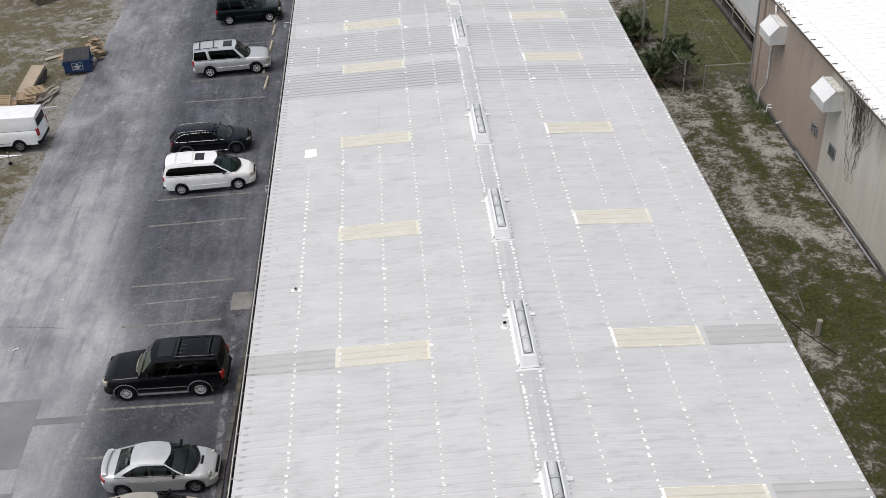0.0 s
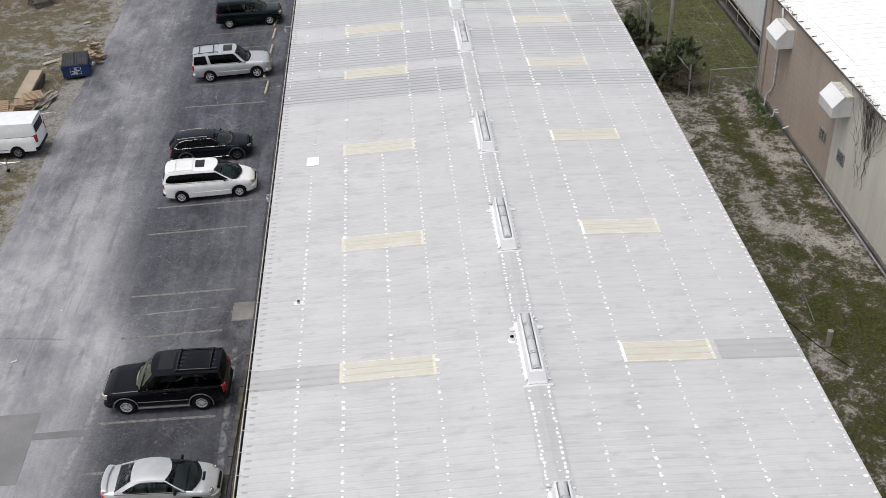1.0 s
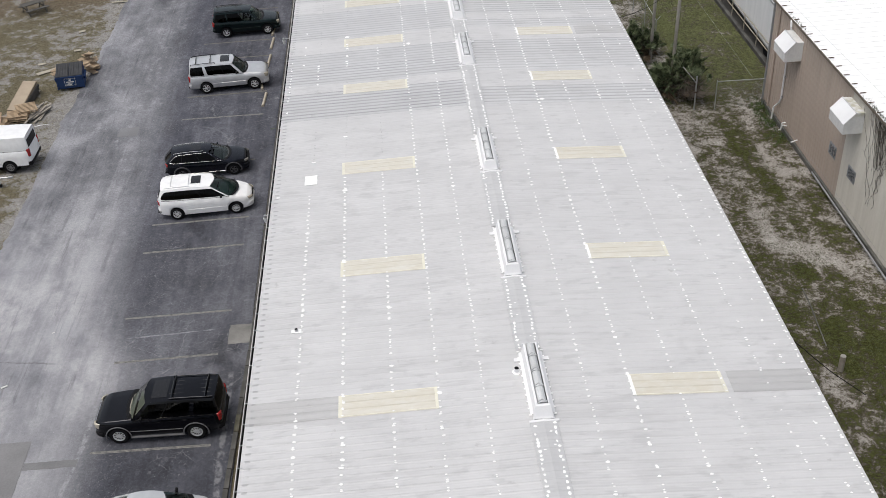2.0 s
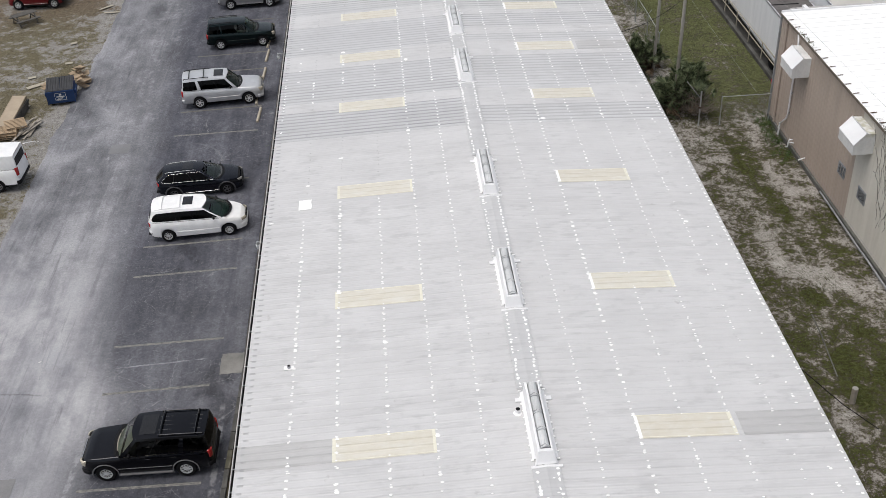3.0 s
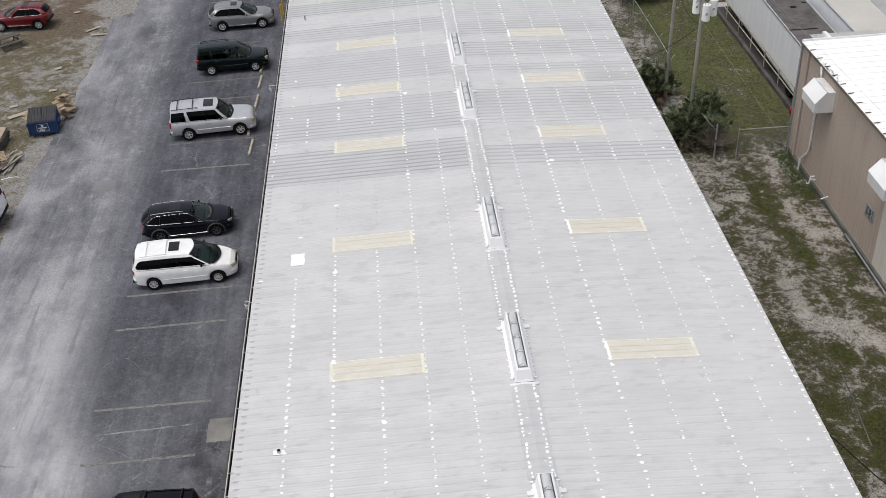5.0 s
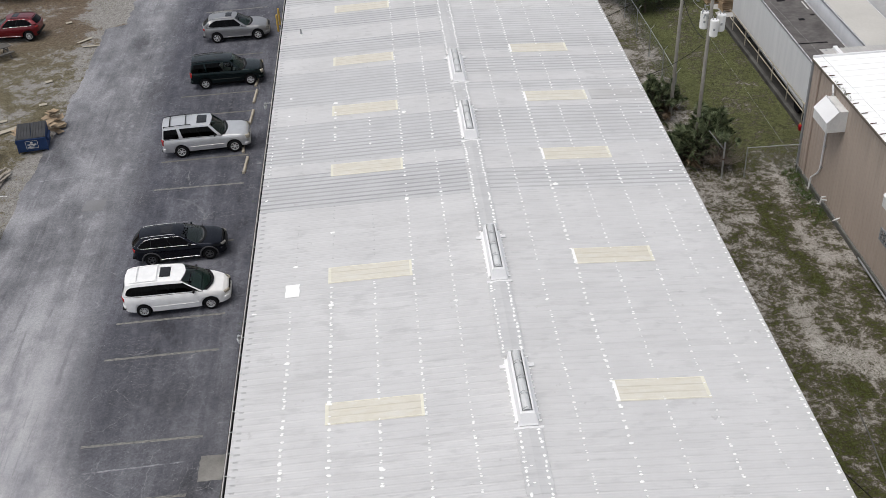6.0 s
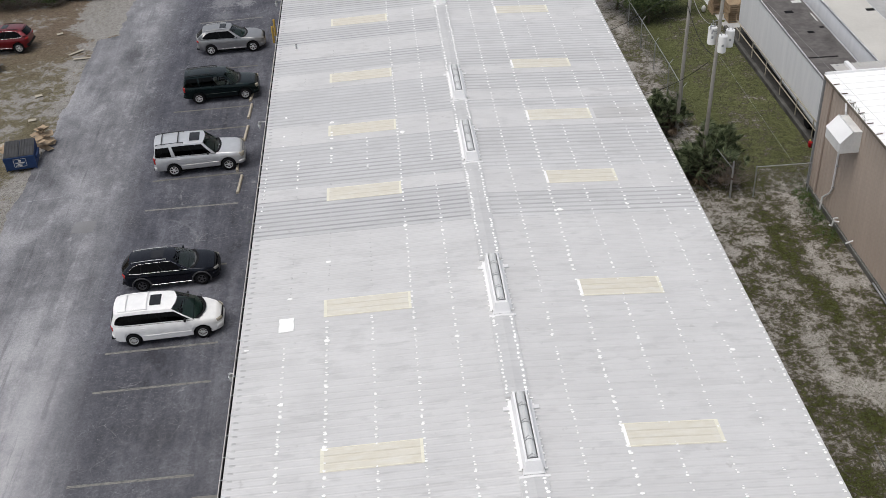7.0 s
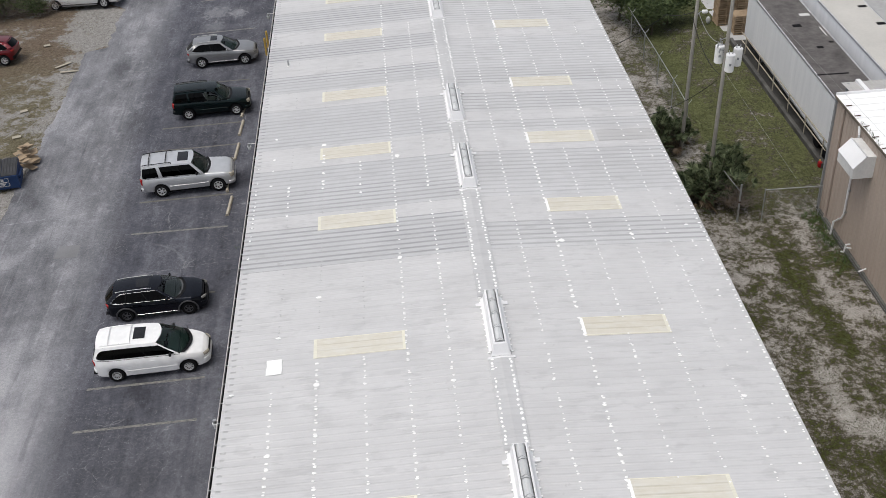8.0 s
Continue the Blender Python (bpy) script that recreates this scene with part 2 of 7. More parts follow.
    # hairline cracks filled with sand, in patches
    warp = m.n("TexNoise", Scale=1.6, Detail=5.0)
    m.link(m.place(), warp.inputs["Vector"])
    add = m.n("VectorMath")
    add.operation = "MULTIPLY_ADD"
    m.link(warp.outputs["Color"], add.inputs[0])
    add.inputs[1].default_value = (0.42, 0.42, 0.42)
    m.link(m.place(), add.inputs[2])
    where = m.math("MAXIMUM", m.range(m.noise(0.4, 3), 0.43, 0.55), m.range(away(-15.6, 4.9, 1.1), 1.4, 2.6, 1.0, 0.0))
    where = m.math("MULTIPLY", where, m.range(lean, -0.4, 0.6, 0.35, 1.0))
    for scale, width, strength in ((0.42, 0.007, 0.34), (1.3, 0.013, 0.18), (3.6, 0.042, 0.20)):
        crack = m.n("TexVoronoi", Scale=scale)
        crack.feature = "DISTANCE_TO_EDGE"
        m.link(add.outputs[0], crack.inputs["Vector"])
        hair = m.range(crack.outputs["Distance"], width * 0.35, width, 1.0, 0.0)
        broken = m.range(m.noise(2.0 * scale, 4), 0.45, 0.56)
        fac = m.math("MULTIPLY", m.math("MULTIPLY", hair, where), m.math("MULTIPLY", broken, strength))
        col = m.mix(fac, col, (0.38, 0.38, 0.375))
    # a sandy ridge along the seal coat, joints across the lane, tyre scrubs
    gaps = m.range(m.noise(2.2, 5, rough=0.7), 0.40, 0.56)
    for x0, y0, x1, y1, w, f, c in ((-17.98, 0.9, -18.06, -1.8, 0.16, 0.75, 0.34), (-18.06, -1.7, -18.41, -4.3, 0.13, 0.7, 0.34), (-18.41, -4.2, -18.4, -9.0, 0.12, 0.6, 0.32),
                                    (-17.4, 5.1, -13.2, 5.3, 0.05, 0.6, 0.36), (-24.5, 4.4, -20.3, 3.7, 0.06, 0.5, 0.10), (-24.5, -6.3, -20.3, -6.4, 0.06, 0.4, 0.12),
                                    (-24.8, 28.2, -20.5, 28.7, 0.06, 0.6, 0.36), (-12.6, 2.2, -12.5, -8.0, 0.16, 0.5, 0.30), (-17.2, 22.6, -12.7, 23.2, 0.05, 0.35, 0.26)):
        col = m.mix(m.math("MULTIPLY", m.math("MULTIPLY", seam(x0, y0, x1, y1, w), gaps), f), col, (c, c, c * 1.01))
    arc = m.range(m.math("ABSOLUTE", m.math("SUBTRACT", away(-17.4, 22.6), 2.75)), 0.03, 0.11, 0.22, 0.0)
    col = m.mix(m.math("MULTIPLY", arc, m.math("MULTIPLY", m.range(x, -17.0, -16.2), m.range(y, 22.2, 22.8))), col, (0.26, 0.26, 0.265))
    # sandy specks and scuffs
    speck = m.math("MULTIPLY", m.range(m.noise(11.0, 3), 0.66, 0.72, 0.0, 0.8), m.range(m.noise(0.9, 4), 0.44, 0.60))
    col = m.mix(speck, col, (0.36, 0.36, 0.36))
    scuff = m.range(m.noise(1.1, 7, (1.0, 0.5, 1.0), rough=0.70, warp=0.5), 0.58, 0.74, 0.0, 0.30)
    col = m.mix(scuff, col, (0.24, 0.24, 0.247))
    track = m.math("MULTIPLY", m.range(m.noise(1.0, 7, (4.2, 0.16, 1.0), rough=0.66, warp=0.4), 0.56, 0.70, 0.0, 0.26), aisle)
    col = m.mix(track, col, (0.40, 0.40, 0.41))
    skid = m.math("MULTIPLY", m.range(m.noise(1.0, 6, (3.4, 0.20, 1.0), rough=0.65, warp=0.4), 0.56, 0.70, 0.0, 0.36), aisle)
    col = m.mix(skid, col, (0.075, 0.075, 0.083))
    grain = amount(((m.noise(8.0, 5, rough=0.75), 0.55), (m.noise(26.0, 3, rough=0.7), 0.45)))
    rough = m.mix(m.math("MULTIPLY", m.math("MULTIPLY", aisle, near), 0.6), m.ramp(grain, [(0.36, 0.70), (0.5, 1.0), (0.64, 1.34)]), 1.0)
    col = m.mix(1.0, col, rough, "MULTIPLY")
    col = m.mix(1.0, col, (0.985, 0.99, 1.03), "MULTIPLY")
    m.color(col)
    m.bump(m.math("ADD", fine, grit), 0.35, 0.02)
    return m.mat


ASPHALT = asphalt()
PATCH = simple("asphalt_patch", (0.215, 0.213, 0.217), 0.9, vary=0.2, scale=2, bump=0.3)
PATCH_LIGHT = simple("worn_asphalt_patch", (0.205, 0.206, 0.215), 0.9, vary=0.2, scale=2, bump=0.3)
CONCRETE = simple("stained_concrete", (0.30, 0.29, 0.27), 0.85, vary=0.35, scale=3, bump=0.3)
CONCRETE_PAD = simple("grimy_concrete_pad", (0.20, 0.195, 0.185), 0.9, vary=0.4, scale=4, bump=0.3)
RAMP = simple("shaded_ramp_concrete", (0.06, 0.058, 0.055), 0.9, vary=0.4, scale=3, bump=0.3)
KERB_YELLOW = simple("faded_yellow_kerb_paint", (0.125, 0.118, 0.09), 0.9, vary=0.5, scale=9, bump=0.4)
KERB = simple("sooty_kerb_concrete", (0.088, 0.086, 0.081), 0.9, vary=0.5, scale=4, bump=0.4)
PATCH_DARK = simple("dark_trench_patch", (0.19, 0.19, 0.194), 0.9, vary=0.25, scale=2, bump=0.3)
CONCRETE_OLD = simple("dirty_concrete", (0.12, 0.118, 0.11), 0.9, vary=0.45, scale=4, bump=0.4)
YARD = simple("concrete_yard", (0.42, 0.42, 0.42), 0.85, vary=0.25, scale=0.6, bump=0.2)


def line_paint():
    """Old parking paint, rubbed through to the asphalt."""
    m = Mat("faded_line_paint", 0.85)
    k = m.noise(5.0, 6, (1.0, 2.0, 1.0), rough=0.7)
    m.color(m.ramp(k, [(0.36, (0.085, 0.085, 0.09)), (0.50, (0.175, 0.172, 0.158)), (0.68, (0.28, 0.272, 0.245))]))
    return m.mat


LINE = line_paint()


def ground_cover():
    """Sandy earth with turf: greener to the east, brown leaf litter to the west."""
    m = Mat("sandy_turf", 0.95)
    m.bsdf.inputs["Specular IOR Level"].default_value = 0.08
    x, y = m.axis("X"), m.axis("Y")
    east = m.range(x, -11.0, 4.0)
    blot = m.noise(0.30, 6, warp=0.8, rough=0.62)
    clump = m.noise(1.3, 9, rough=0.72, warp=0.6)
    mid = m.noise(4.2, 8, rough=0.78)
    fine = m.noise(19.0, 5, rough=0.78)
    k = m.math("ADD", m.math("ADD", m.math("MULTIPLY", blot, 0.30), m.math("MULTIPLY", fine, 0.10)), m.math("ADD", m.math("MULTIPLY", clump, 0.36), m.math("MULTIPLY", mid, 0.24)))
    tone = m.math("ADD", m.math("MULTIPLY", mid, 0.45), m.math("MULTIPLY", fine, 0.55))
    bend = m.math("MULTIPLY", m.math("SUBTRACT", m.noise(0.15, 3), 0.5), 4.0)
    # a green strip down the middle of the yard, a thinner one beside the eave, bare sand between and round the stump
    xb = m.math("ADD", x, m.math("MULTIPLY", bend, 0.35))
    mid_x = m.range(y, 3.0, 12.0, 13.6, 14.15)
    half_w = m.range(y, 3.0, 12.0, 1.45, 0.85)
    strip = m.range(m.math("DIVIDE", m.math("ABSOLUTE", m.math("SUBTRACT", xb, mid_x)), half_w), 0.30, 1.2, 0.066, 0.0)
    strip = m.math("MULTIPLY", strip, m.range(m.noise(0.55, 4, (1.0, 0.7, 1.0), warp=0.5), 0.40, 0.58, 0.25, 1.25))
    eave = m.math("MULTIPLY", m.range(m.math("ABSOLUTE", m.math("SUBTRACT", xb, 11.7)), 0.2, 1.2, 0.034, 0.0), m.range(m.math("ABSOLUTE", m.math("SUBTRACT", y, 7.0)), 3.5, 6.0, 1.0, 0.0))
    gap = m.math("MULTIPLY", m.range(m.math("ABSOLUTE", m.math("SUBTRACT", m.math("ADD", y, m.math("MULTIPLY", x, 0.7)), 17.6)), 0.3, 2.0, 0.05, 0.0), m.range(x, 12.2, 13.0))
    dx, dy = m.math("SUBTRACT", x, 12.0), m.math("MULTIPLY", m.math("ADD", y, 1.4), 0.6)
    bald = m.range(m.math("SQRT", m.math("ADD", m.math("MULTIPLY", dx, dx), m.math("MULTIPLY", dy, dy))), 0.3, 1.2, 0.06, 0.0)
    near = m.math("MULTIPLY", m.range(y, 0.0, 6.0, 0.030, 0.0), m.range(x, 9.0, 10.5))
    strip = m.math("SUBTRACT", m.math("SUBTRACT", m.math("ADD", m.math("ADD", m.math("SUBTRACT", strip, 0.017), eave), near), gap), bald)
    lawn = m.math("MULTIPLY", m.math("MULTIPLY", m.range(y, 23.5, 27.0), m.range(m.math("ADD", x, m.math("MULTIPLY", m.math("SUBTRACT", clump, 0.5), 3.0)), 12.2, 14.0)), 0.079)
    side = m.range(x, 14.8, 16.4, 0.0, 0.014)
    litter_e = m.math("MULTIPLY", m.range(x, 13.2, 11.8), m.range(y, 17.0, 21.0, 0.0, -0.004))
    side = m.math("ADD", side, litter_e)
    wall_side = m.math("MULTIPLY", m.range(x, 14.2, 15.4), m.range(y, 16.0, 6.0, 0.0, 0.022))
    side = m.math("ADD", m.math("ADD", side, wall_side), m.range(y, 6.0, -4.0, 0.0, 0.014))
    rag = m.math("ADD", m.math("MULTIPLY", m.math("SUBTRACT", mid, 0.5), 0.36), m.math("MULTIPLY", m.math("SUBTRACT", fine, 0.5), 0.20))
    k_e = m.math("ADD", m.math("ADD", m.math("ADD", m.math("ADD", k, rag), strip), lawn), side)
    green = m.ramp(tone, [(0.38, (0.010, 0.012, 0.004)), (0.46, (0.034, 0.038, 0.012)), (0.55, (0.075, 0.083, 0.028)), (0.66, (0.17, 0.16, 0.09))])
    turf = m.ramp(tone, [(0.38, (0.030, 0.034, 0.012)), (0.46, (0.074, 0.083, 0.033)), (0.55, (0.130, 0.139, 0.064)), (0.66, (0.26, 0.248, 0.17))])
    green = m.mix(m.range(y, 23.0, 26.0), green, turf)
    sand = m.ramp(tone, [(0.37, (0.10, 0.088, 0.074)), (0.46, (0.28, 0.262, 0.238)), (0.59, (0.59, 0.565, 0.533))])
    soil = m.ramp(tone, [(0.40, (0.016, 0.013, 0.009)), (0.50, (0.070, 0.059, 0.044)), (0.62, (0.22, 0.195, 0.165))])
    # more soil beside the eave, whose shade is put into the ground colour too
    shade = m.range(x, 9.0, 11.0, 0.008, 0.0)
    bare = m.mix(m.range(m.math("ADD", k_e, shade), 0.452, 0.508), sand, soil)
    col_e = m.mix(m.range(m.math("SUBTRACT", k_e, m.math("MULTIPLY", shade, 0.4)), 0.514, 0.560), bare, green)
    dry = m.ramp(tone, [(0.36, (0.045, 0.040, 0.024)), (0.48, (0.12, 0.105, 0.067)), (0.64, (0.235, 0.21, 0.15))])
    leaf = m.ramp(tone, [(0.36, (0.05, 0.037, 0.026)), (0.48, (0.13, 0.10, 0.074)), (0.64, (0.245, 0.20, 0.158))])
    dust = m.ramp(tone, [(0.37, (0.13, 0.123, 0.113)), (0.49, (0.255, 0.245, 0.232)), (0.62, (0.40, 0.388, 0.372))])
    far = m.range(m.math("ADD", y, m.math("MULTIPLY", clump, 8.0)), 46.0, 56.0)
    litter = m.mix(far, dry, leaf)
    edge = m.range(m.math("ABSOLUTE", m.math("ADD", x, 25.2)), 0.2, 1.6, 0.05, 0.0)
    cove = m.math("MULTIPLY", m.range(m.math("ABSOLUTE", m.math("SUBTRACT", y, 55.0)), 2.0, 4.5, 0.14, 0.0), m.range(x, -28.0, -25.5))
    worn = m.range(m.noise(0.22, 4, (0.5, 1.0, 1.0), warp=0.6), 0.44, 0.58, 0.0, 0.055)
    worn = m.math("MULTIPLY", worn, m.range(y, 43.0, 47.0, 1.0, 0.2))
    k_w = m.math("SUBTRACT", m.math("SUBTRACT", m.math("SUBTRACT", k, edge), cove), worn)
    col_w = m.mix(m.range(k_w, 0.44, 0.482), dust, litter)
    clod = m.range(m.noise(9.0, 6, rough=0.8), 0.36, 0.46, 0.8, 0.0)
    m.color(m.mix(m.math("MULTIPLY", clod, m.range(k, 0.42, 0.50, 0.35, 1.0)), m.mix(east, col_w, col_e), (0.018, 0.016, 0.010)))
    m.bump(m.math("ADD", clump, mid), 0.9, 0.06)
    return m.mat


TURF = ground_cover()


def blades(name, a, b):
    m = Mat(name, 0.6)
    r = m.n("NewGeometry").outputs["Random Per Island"]
    m.color(m.ramp(r, [(0.0, a), (1.0, b)]))
    m.bsdf.inputs["Specular IOR Level"].default_value = 0.3
    return m.mat


GRASS = blades("grass_blades", (0.022, 0.030, 0.009), (0.10, 0.106, 0.04))
PALM = blades("palmetto_fronds", (0.020, 0.036, 0.014), (0.20, 0.235, 0.13))
PALM_DEAD = blades("dead_fronds", (0.13, 0.09, 0.055), (0.30, 0.23, 0.16))
LEAF = blades("oak_leaves", (0.022, 0.038, 0.014), (0.12, 0.155, 0.062))
TWIG = blades("bare_twigs", (0.09, 0.075, 0.062), (0.24, 0.205, 0.175))
BARK = simple("bark", (0.10, 0.085, 0.065), 0.9, vary=0.4, scale=6, bump=0.6)


def siding(name, light, dark, dirty=0.0):
    m = Mat(name, 0.6)
    streak = m.noise(1.0, 5, (1.0, 2.2, 0.22))
    fine = m.noise(9, 4)
    k = m.math("ADD", m.math("MULTIPLY", streak, 0.75), m.math("MULTIPLY", fine, 0.25))
    col = m.ramp(k, [(0.3, dark), (0.65, light)])
    if dirty:
        z = m.axis("Z")
        run = m.range(m.math("ADD", z, m.math("MULTIPLY", m.noise(1.0, 5, (1, 1.1, 0.12)), 5.0)), 7.0, 9.0, 0.0, dirty)
        col = m.mix(run, col, (0.17, 0.155, 0.13))
    m.color(col)
    return m.mat


TAN = siding("tan_metal_siding", (0.455, 0.378, 0.322), (0.405, 0.333, 0.282), 0.25)
BEIGE = siding("beige_block_wall", (0.70, 0.67, 0.605), (0.58, 0.55, 0.49), 0.5)
WEST_WALL = siding("pale_metal_siding", (0.5, 0.48, 0.44), (0.4, 0.38, 0.35))
WHITE_ROOF = simple("white_membrane_roof", (0.9, 0.9, 0.9), 0.5, vary=0.05, scale=0.8)
TRAILER_WHITE = siding("trailer_side_sheet", (0.78, 0.785, 0.80), (0.68, 0.69, 0.71))
TRAILER_ROOF = simple("sooty_trailer_roof", (0.115, 0.107, 0.104), 0.8, vary=0.4, scale=8)
BEIGE_ROOF = simple("pale_trailer_roof", (0.50, 0.485, 0.455), 0.7, vary=0.12, scale=1.2)
EAVES = simple("dirty_brown_eaves_trim", (0.16, 0.135, 0.11), 0.7, vary=0.4, scale=5)
CANOPY = simple("pale_canopy_sheet", (0.46, 0.45, 0.44), 0.6, vary=0.15, scale=2)
RUST = simple("rusty_iron", (0.10, 0.06, 0.045), 0.85, vary=0.4)
POLE_WOOD = siding("weathered_pole", (0.40, 0.38, 0.34), (0.20, 0.185, 0.158))
WOOD = simple("pallet_wood", (0.40, 0.30, 0.20), 0.8, vary=0.35, scale=5, bump=0.3)
WOOD_DARK = simple("dark_wet_wood", (0.10, 0.095, 0.088), 0.85, vary=0.35, scale=5, bump=0.3)
WOOD_GREY = simple("grey_wood", (0.33, 0.30, 0.26), 0.85, vary=0.35, scale=5, bump=0.3)
PALE_BOARD = simple("pale_board", (0.39, 0.355, 0.29), 0.8, vary=0.2)
CARDBOARD = simple("cardboard", (0.36, 0.275, 0.19), 0.85, vary=0.2)
RAIL_PAINT = simple("tan_rail_paint", (0.40, 0.36, 0.29), 0.6, vary=0.2)
YELLOW = simple("yellow_bollard_paint", (0.55, 0.37, 0.10), 0.6, vary=0.25)
RUBBER = simple("tyre_rubber", (0.009, 0.009, 0.01), 0.85, vary=0.25)
PLASTIC = simple("black_plastic", (0.008, 0.008, 0.009), 0.55, vary=0.2)
GREY_PLASTIC = simple("grey_plastic", (0.15, 0.15, 0.155), 0.55, vary=0.15)
CHROME = simple("chrome", (0.50, 0.50, 0.51), 0.22, 1.0, 0.05)
ALLOY = simple("alloy_rim", (0.62, 0.63, 0.64), 0.35, 0.3, 0.1)
ALLOY_BLACK = simple("black_alloy_rim", (0.10, 0.10, 0.105), 0.35, 0.5, 0.15)
ALLOY_DARK = simple("dark_alloy_rim", (0.24, 0.24, 0.25), 0.35, 0.5, 0.15)
DASH = simple("grey_dashboard_vinyl", (0.10, 0.104, 0.108), 0.6, vary=0.2)
SEAT = simple("grey_cloth", (0.13, 0.125, 0.12), 0.9, vary=0.2)
SEAT_LIGHT = simple("tan_cloth", (0.30, 0.27, 0.23), 0.9, vary=0.2)
RED_LENS = simple("red_lens", (0.35, 0.012, 0.012), 0.15, coat=0.6, vary=0.1)
CLEAR_LENS = simple("clear_lens", (0.24, 0.235, 0.22), 0.12, coat=0.8, vary=0.1)
OLD_LENS = simple("yellowed_headlight_lens", (0.46, 0.42, 0.34), 0.15, coat=0.6, vary=0.15)
PLATE = simple("number_plate", (0.6, 0.6, 0.58), 0.5, vary=0.08)
BLUE_STEEL = simple("blue_dumpster_paint", (0.025, 0.05, 0.125), 0.55, vary=0.3, scale=4)
LID = simple("grey_plastic_lid", (0.055, 0.056, 0.06), 0.6, vary=0.25)
PORCELAIN = simple("porcelain_grey", (0.80, 0.80, 0.78), 0.35, vary=0.06)
CABLE = simple("black_cable", (0.03, 0.03, 0.03), 0.7)
WIRE = simple("aluminium_wire", (0.34, 0.34, 0.33), 0.5, 0.4)
RED_PAINT = simple("red_paint", (0.30, 0.012, 0.015), 0.45, vary=0.15)


def paint(name, col, metal=0.0, rough=0.35, coat=0.8, spec=0.3):
    """Car paint under a clear coat, with a little dust."""
    m = Mat(name, rough, metal)
    dust = m.noise(3.0, 5, local=True)
    m.color(m.ramp(dust, [(0.35, tuple(c * 0.95 for c in col)), (0.7, tuple(min(1, c * 1.05) for c in col))]))
    m.bsdf.inputs["Coat Weight"].default_value = coat
    m.bsdf.inputs["Coat Roughness"].default_value = 0.05
    m.bsdf.inputs["Coat IOR"].default_value = 1.5
    m.bsdf.inputs["Specular IOR Level"].default_value = spec
    return m.mat


def window_glass(name, tint, ior=1.33):
    m = Mat(name, 0.04)
    clear, gloss, mixer = m.n("BsdfTransparent"), m.n("BsdfGlossy"), m.n("MixShader")
    clear.inputs["Color"].default_value = (*tint, 1)
    gloss.inputs["Roughness"].default_value = 0.04
    fres = m.n("Fresnel", IOR=ior)
    m.link(fres.outputs[0], mixer.inputs[0])
    m.link(clear.outputs[0], mixer.inputs[1])
    m.link(gloss.outputs[0], mixer.inputs[2])
    m.link(mixer.outputs[0], m.tree.nodes["Material Output"].inputs["Surface"])
    return m.mat


GLASS = window_glass("windscreen_glass", (0.62, 0.72, 0.70), 1.5)
GLASS_GREEN = window_glass("green_windscreen_glass", (0.46, 0.68, 0.60), 1.5)
GLASS_DARK = window_glass("tinted_glass", (0.018, 0.02, 0.021), 1.25)

# ---- mesh helpers ----
def mesh_of(name, bm, mat, smooth=False):
    me = bpy.data.meshes.new(name)
    bm.normal_update()
    bm.to_mesh(me)
    bm.free()
    if smooth:
        for p in me.polygons:
            p.use_smooth = True
    me.materials.append(mat)
    return me


def part(name, bm, mat, parent=None, label="", smooth=False, m=None):
    """Link a bmesh (or a ready mesh) as one object under a thing or a part."""
    me = bm if isinstance(bm, bpy.types.Mesh) else mesh_of(name, bm, mat, smooth)
    ob = new(name, me)
    if parent is not None:
        ob.parent = parent
    if m is not None:
        ob.matrix_basis = m
    if label:
        ob["label"] = label
    return ob


def empty(name, m, label, category, group="", kind=""):
    ob = new(name)
    ob.empty_display_size = 0.2
    ob.matrix_basis = m
    return tagged(ob, label, category, group, kind)


def box(bm, c, s, m=None, bevel=0.0):
    """An axis-aligned box with centre c and size s, optionally turned by m and bevelled."""
    t = Matrix.Translation(c) @ Matrix.Diagonal((*s, 1))
    if m is not None:
        t = m @ t
    made = bmesh.ops.create_cube(bm, size=1.0, matrix=t)["verts"]
    if bevel:
        edges = list({e for v in made for e in v.link_edges})
        bmesh.ops.bevel(bm, geom=edges, offset=bevel, segments=2, affect="EDGES", profile=0.5)
    return bm


def boxed(c, s, m=None, bevel=0.0):
    return box(bmesh.new(), c, s, m, bevel)


def rod(bm, a, b, r, r2=None, sides=8):
    """A round bar from a to b."""
    a, b = Vector(a), Vector(b)
    d = b - a
    m = Matrix.Translation((a + b) / 2) @ d.to_track_quat("Z", "Y").to_matrix().to_4x4()
    bmesh.ops.create_cone(bm, cap_ends=True, segments=sides, radius1=r, radius2=r if r2 is None else r2, depth=d.length, matrix=m)
    return bm


def tube(bm, pts, r, sides=6):
    for a, b in zip(pts, pts[1:]):
        rod(bm, a, b, r, None, sides)
    return bm


def sheet(bm, rows):
    """Quads over a grid of points."""
    vs = [[bm.verts.new(p) for p in row] for row in rows]
    for r0, r1 in zip(vs, vs[1:]):
        for a, b, c, d in zip(r0, r0[1:], r1[1:], r1):
            bm.faces.new((a, b, c, d))
    return vs


def sag(a, b, drop, n=14):
    a, b = Vector(a), Vector(b)
    return [a.lerp(b, i / n) - Vector((0, 0, drop * 4 * (i / n) * (1 - i / n))) for i in range(n + 1)]


# ---- the ground ----
def edge_x(y):
    """Ragged west edge of the parking lot."""
    e = -25.2 + 0.32 * noise.noise((0.0, y * 0.35, 3.1)) + 0.16 * noise.noise((5.0, y * 1.9, 1.0))
    if y > 30:
        e += min(1, (y - 30) / 4) * 0.35
    if 50.2 < y < 58.9:
        e += 1.45 * min(1, (y - 50.2) / 0.5, (58.9 - y) / 1.2) + 0.3 * noise.noise((2.0, y * 0.9, 0))
    return e


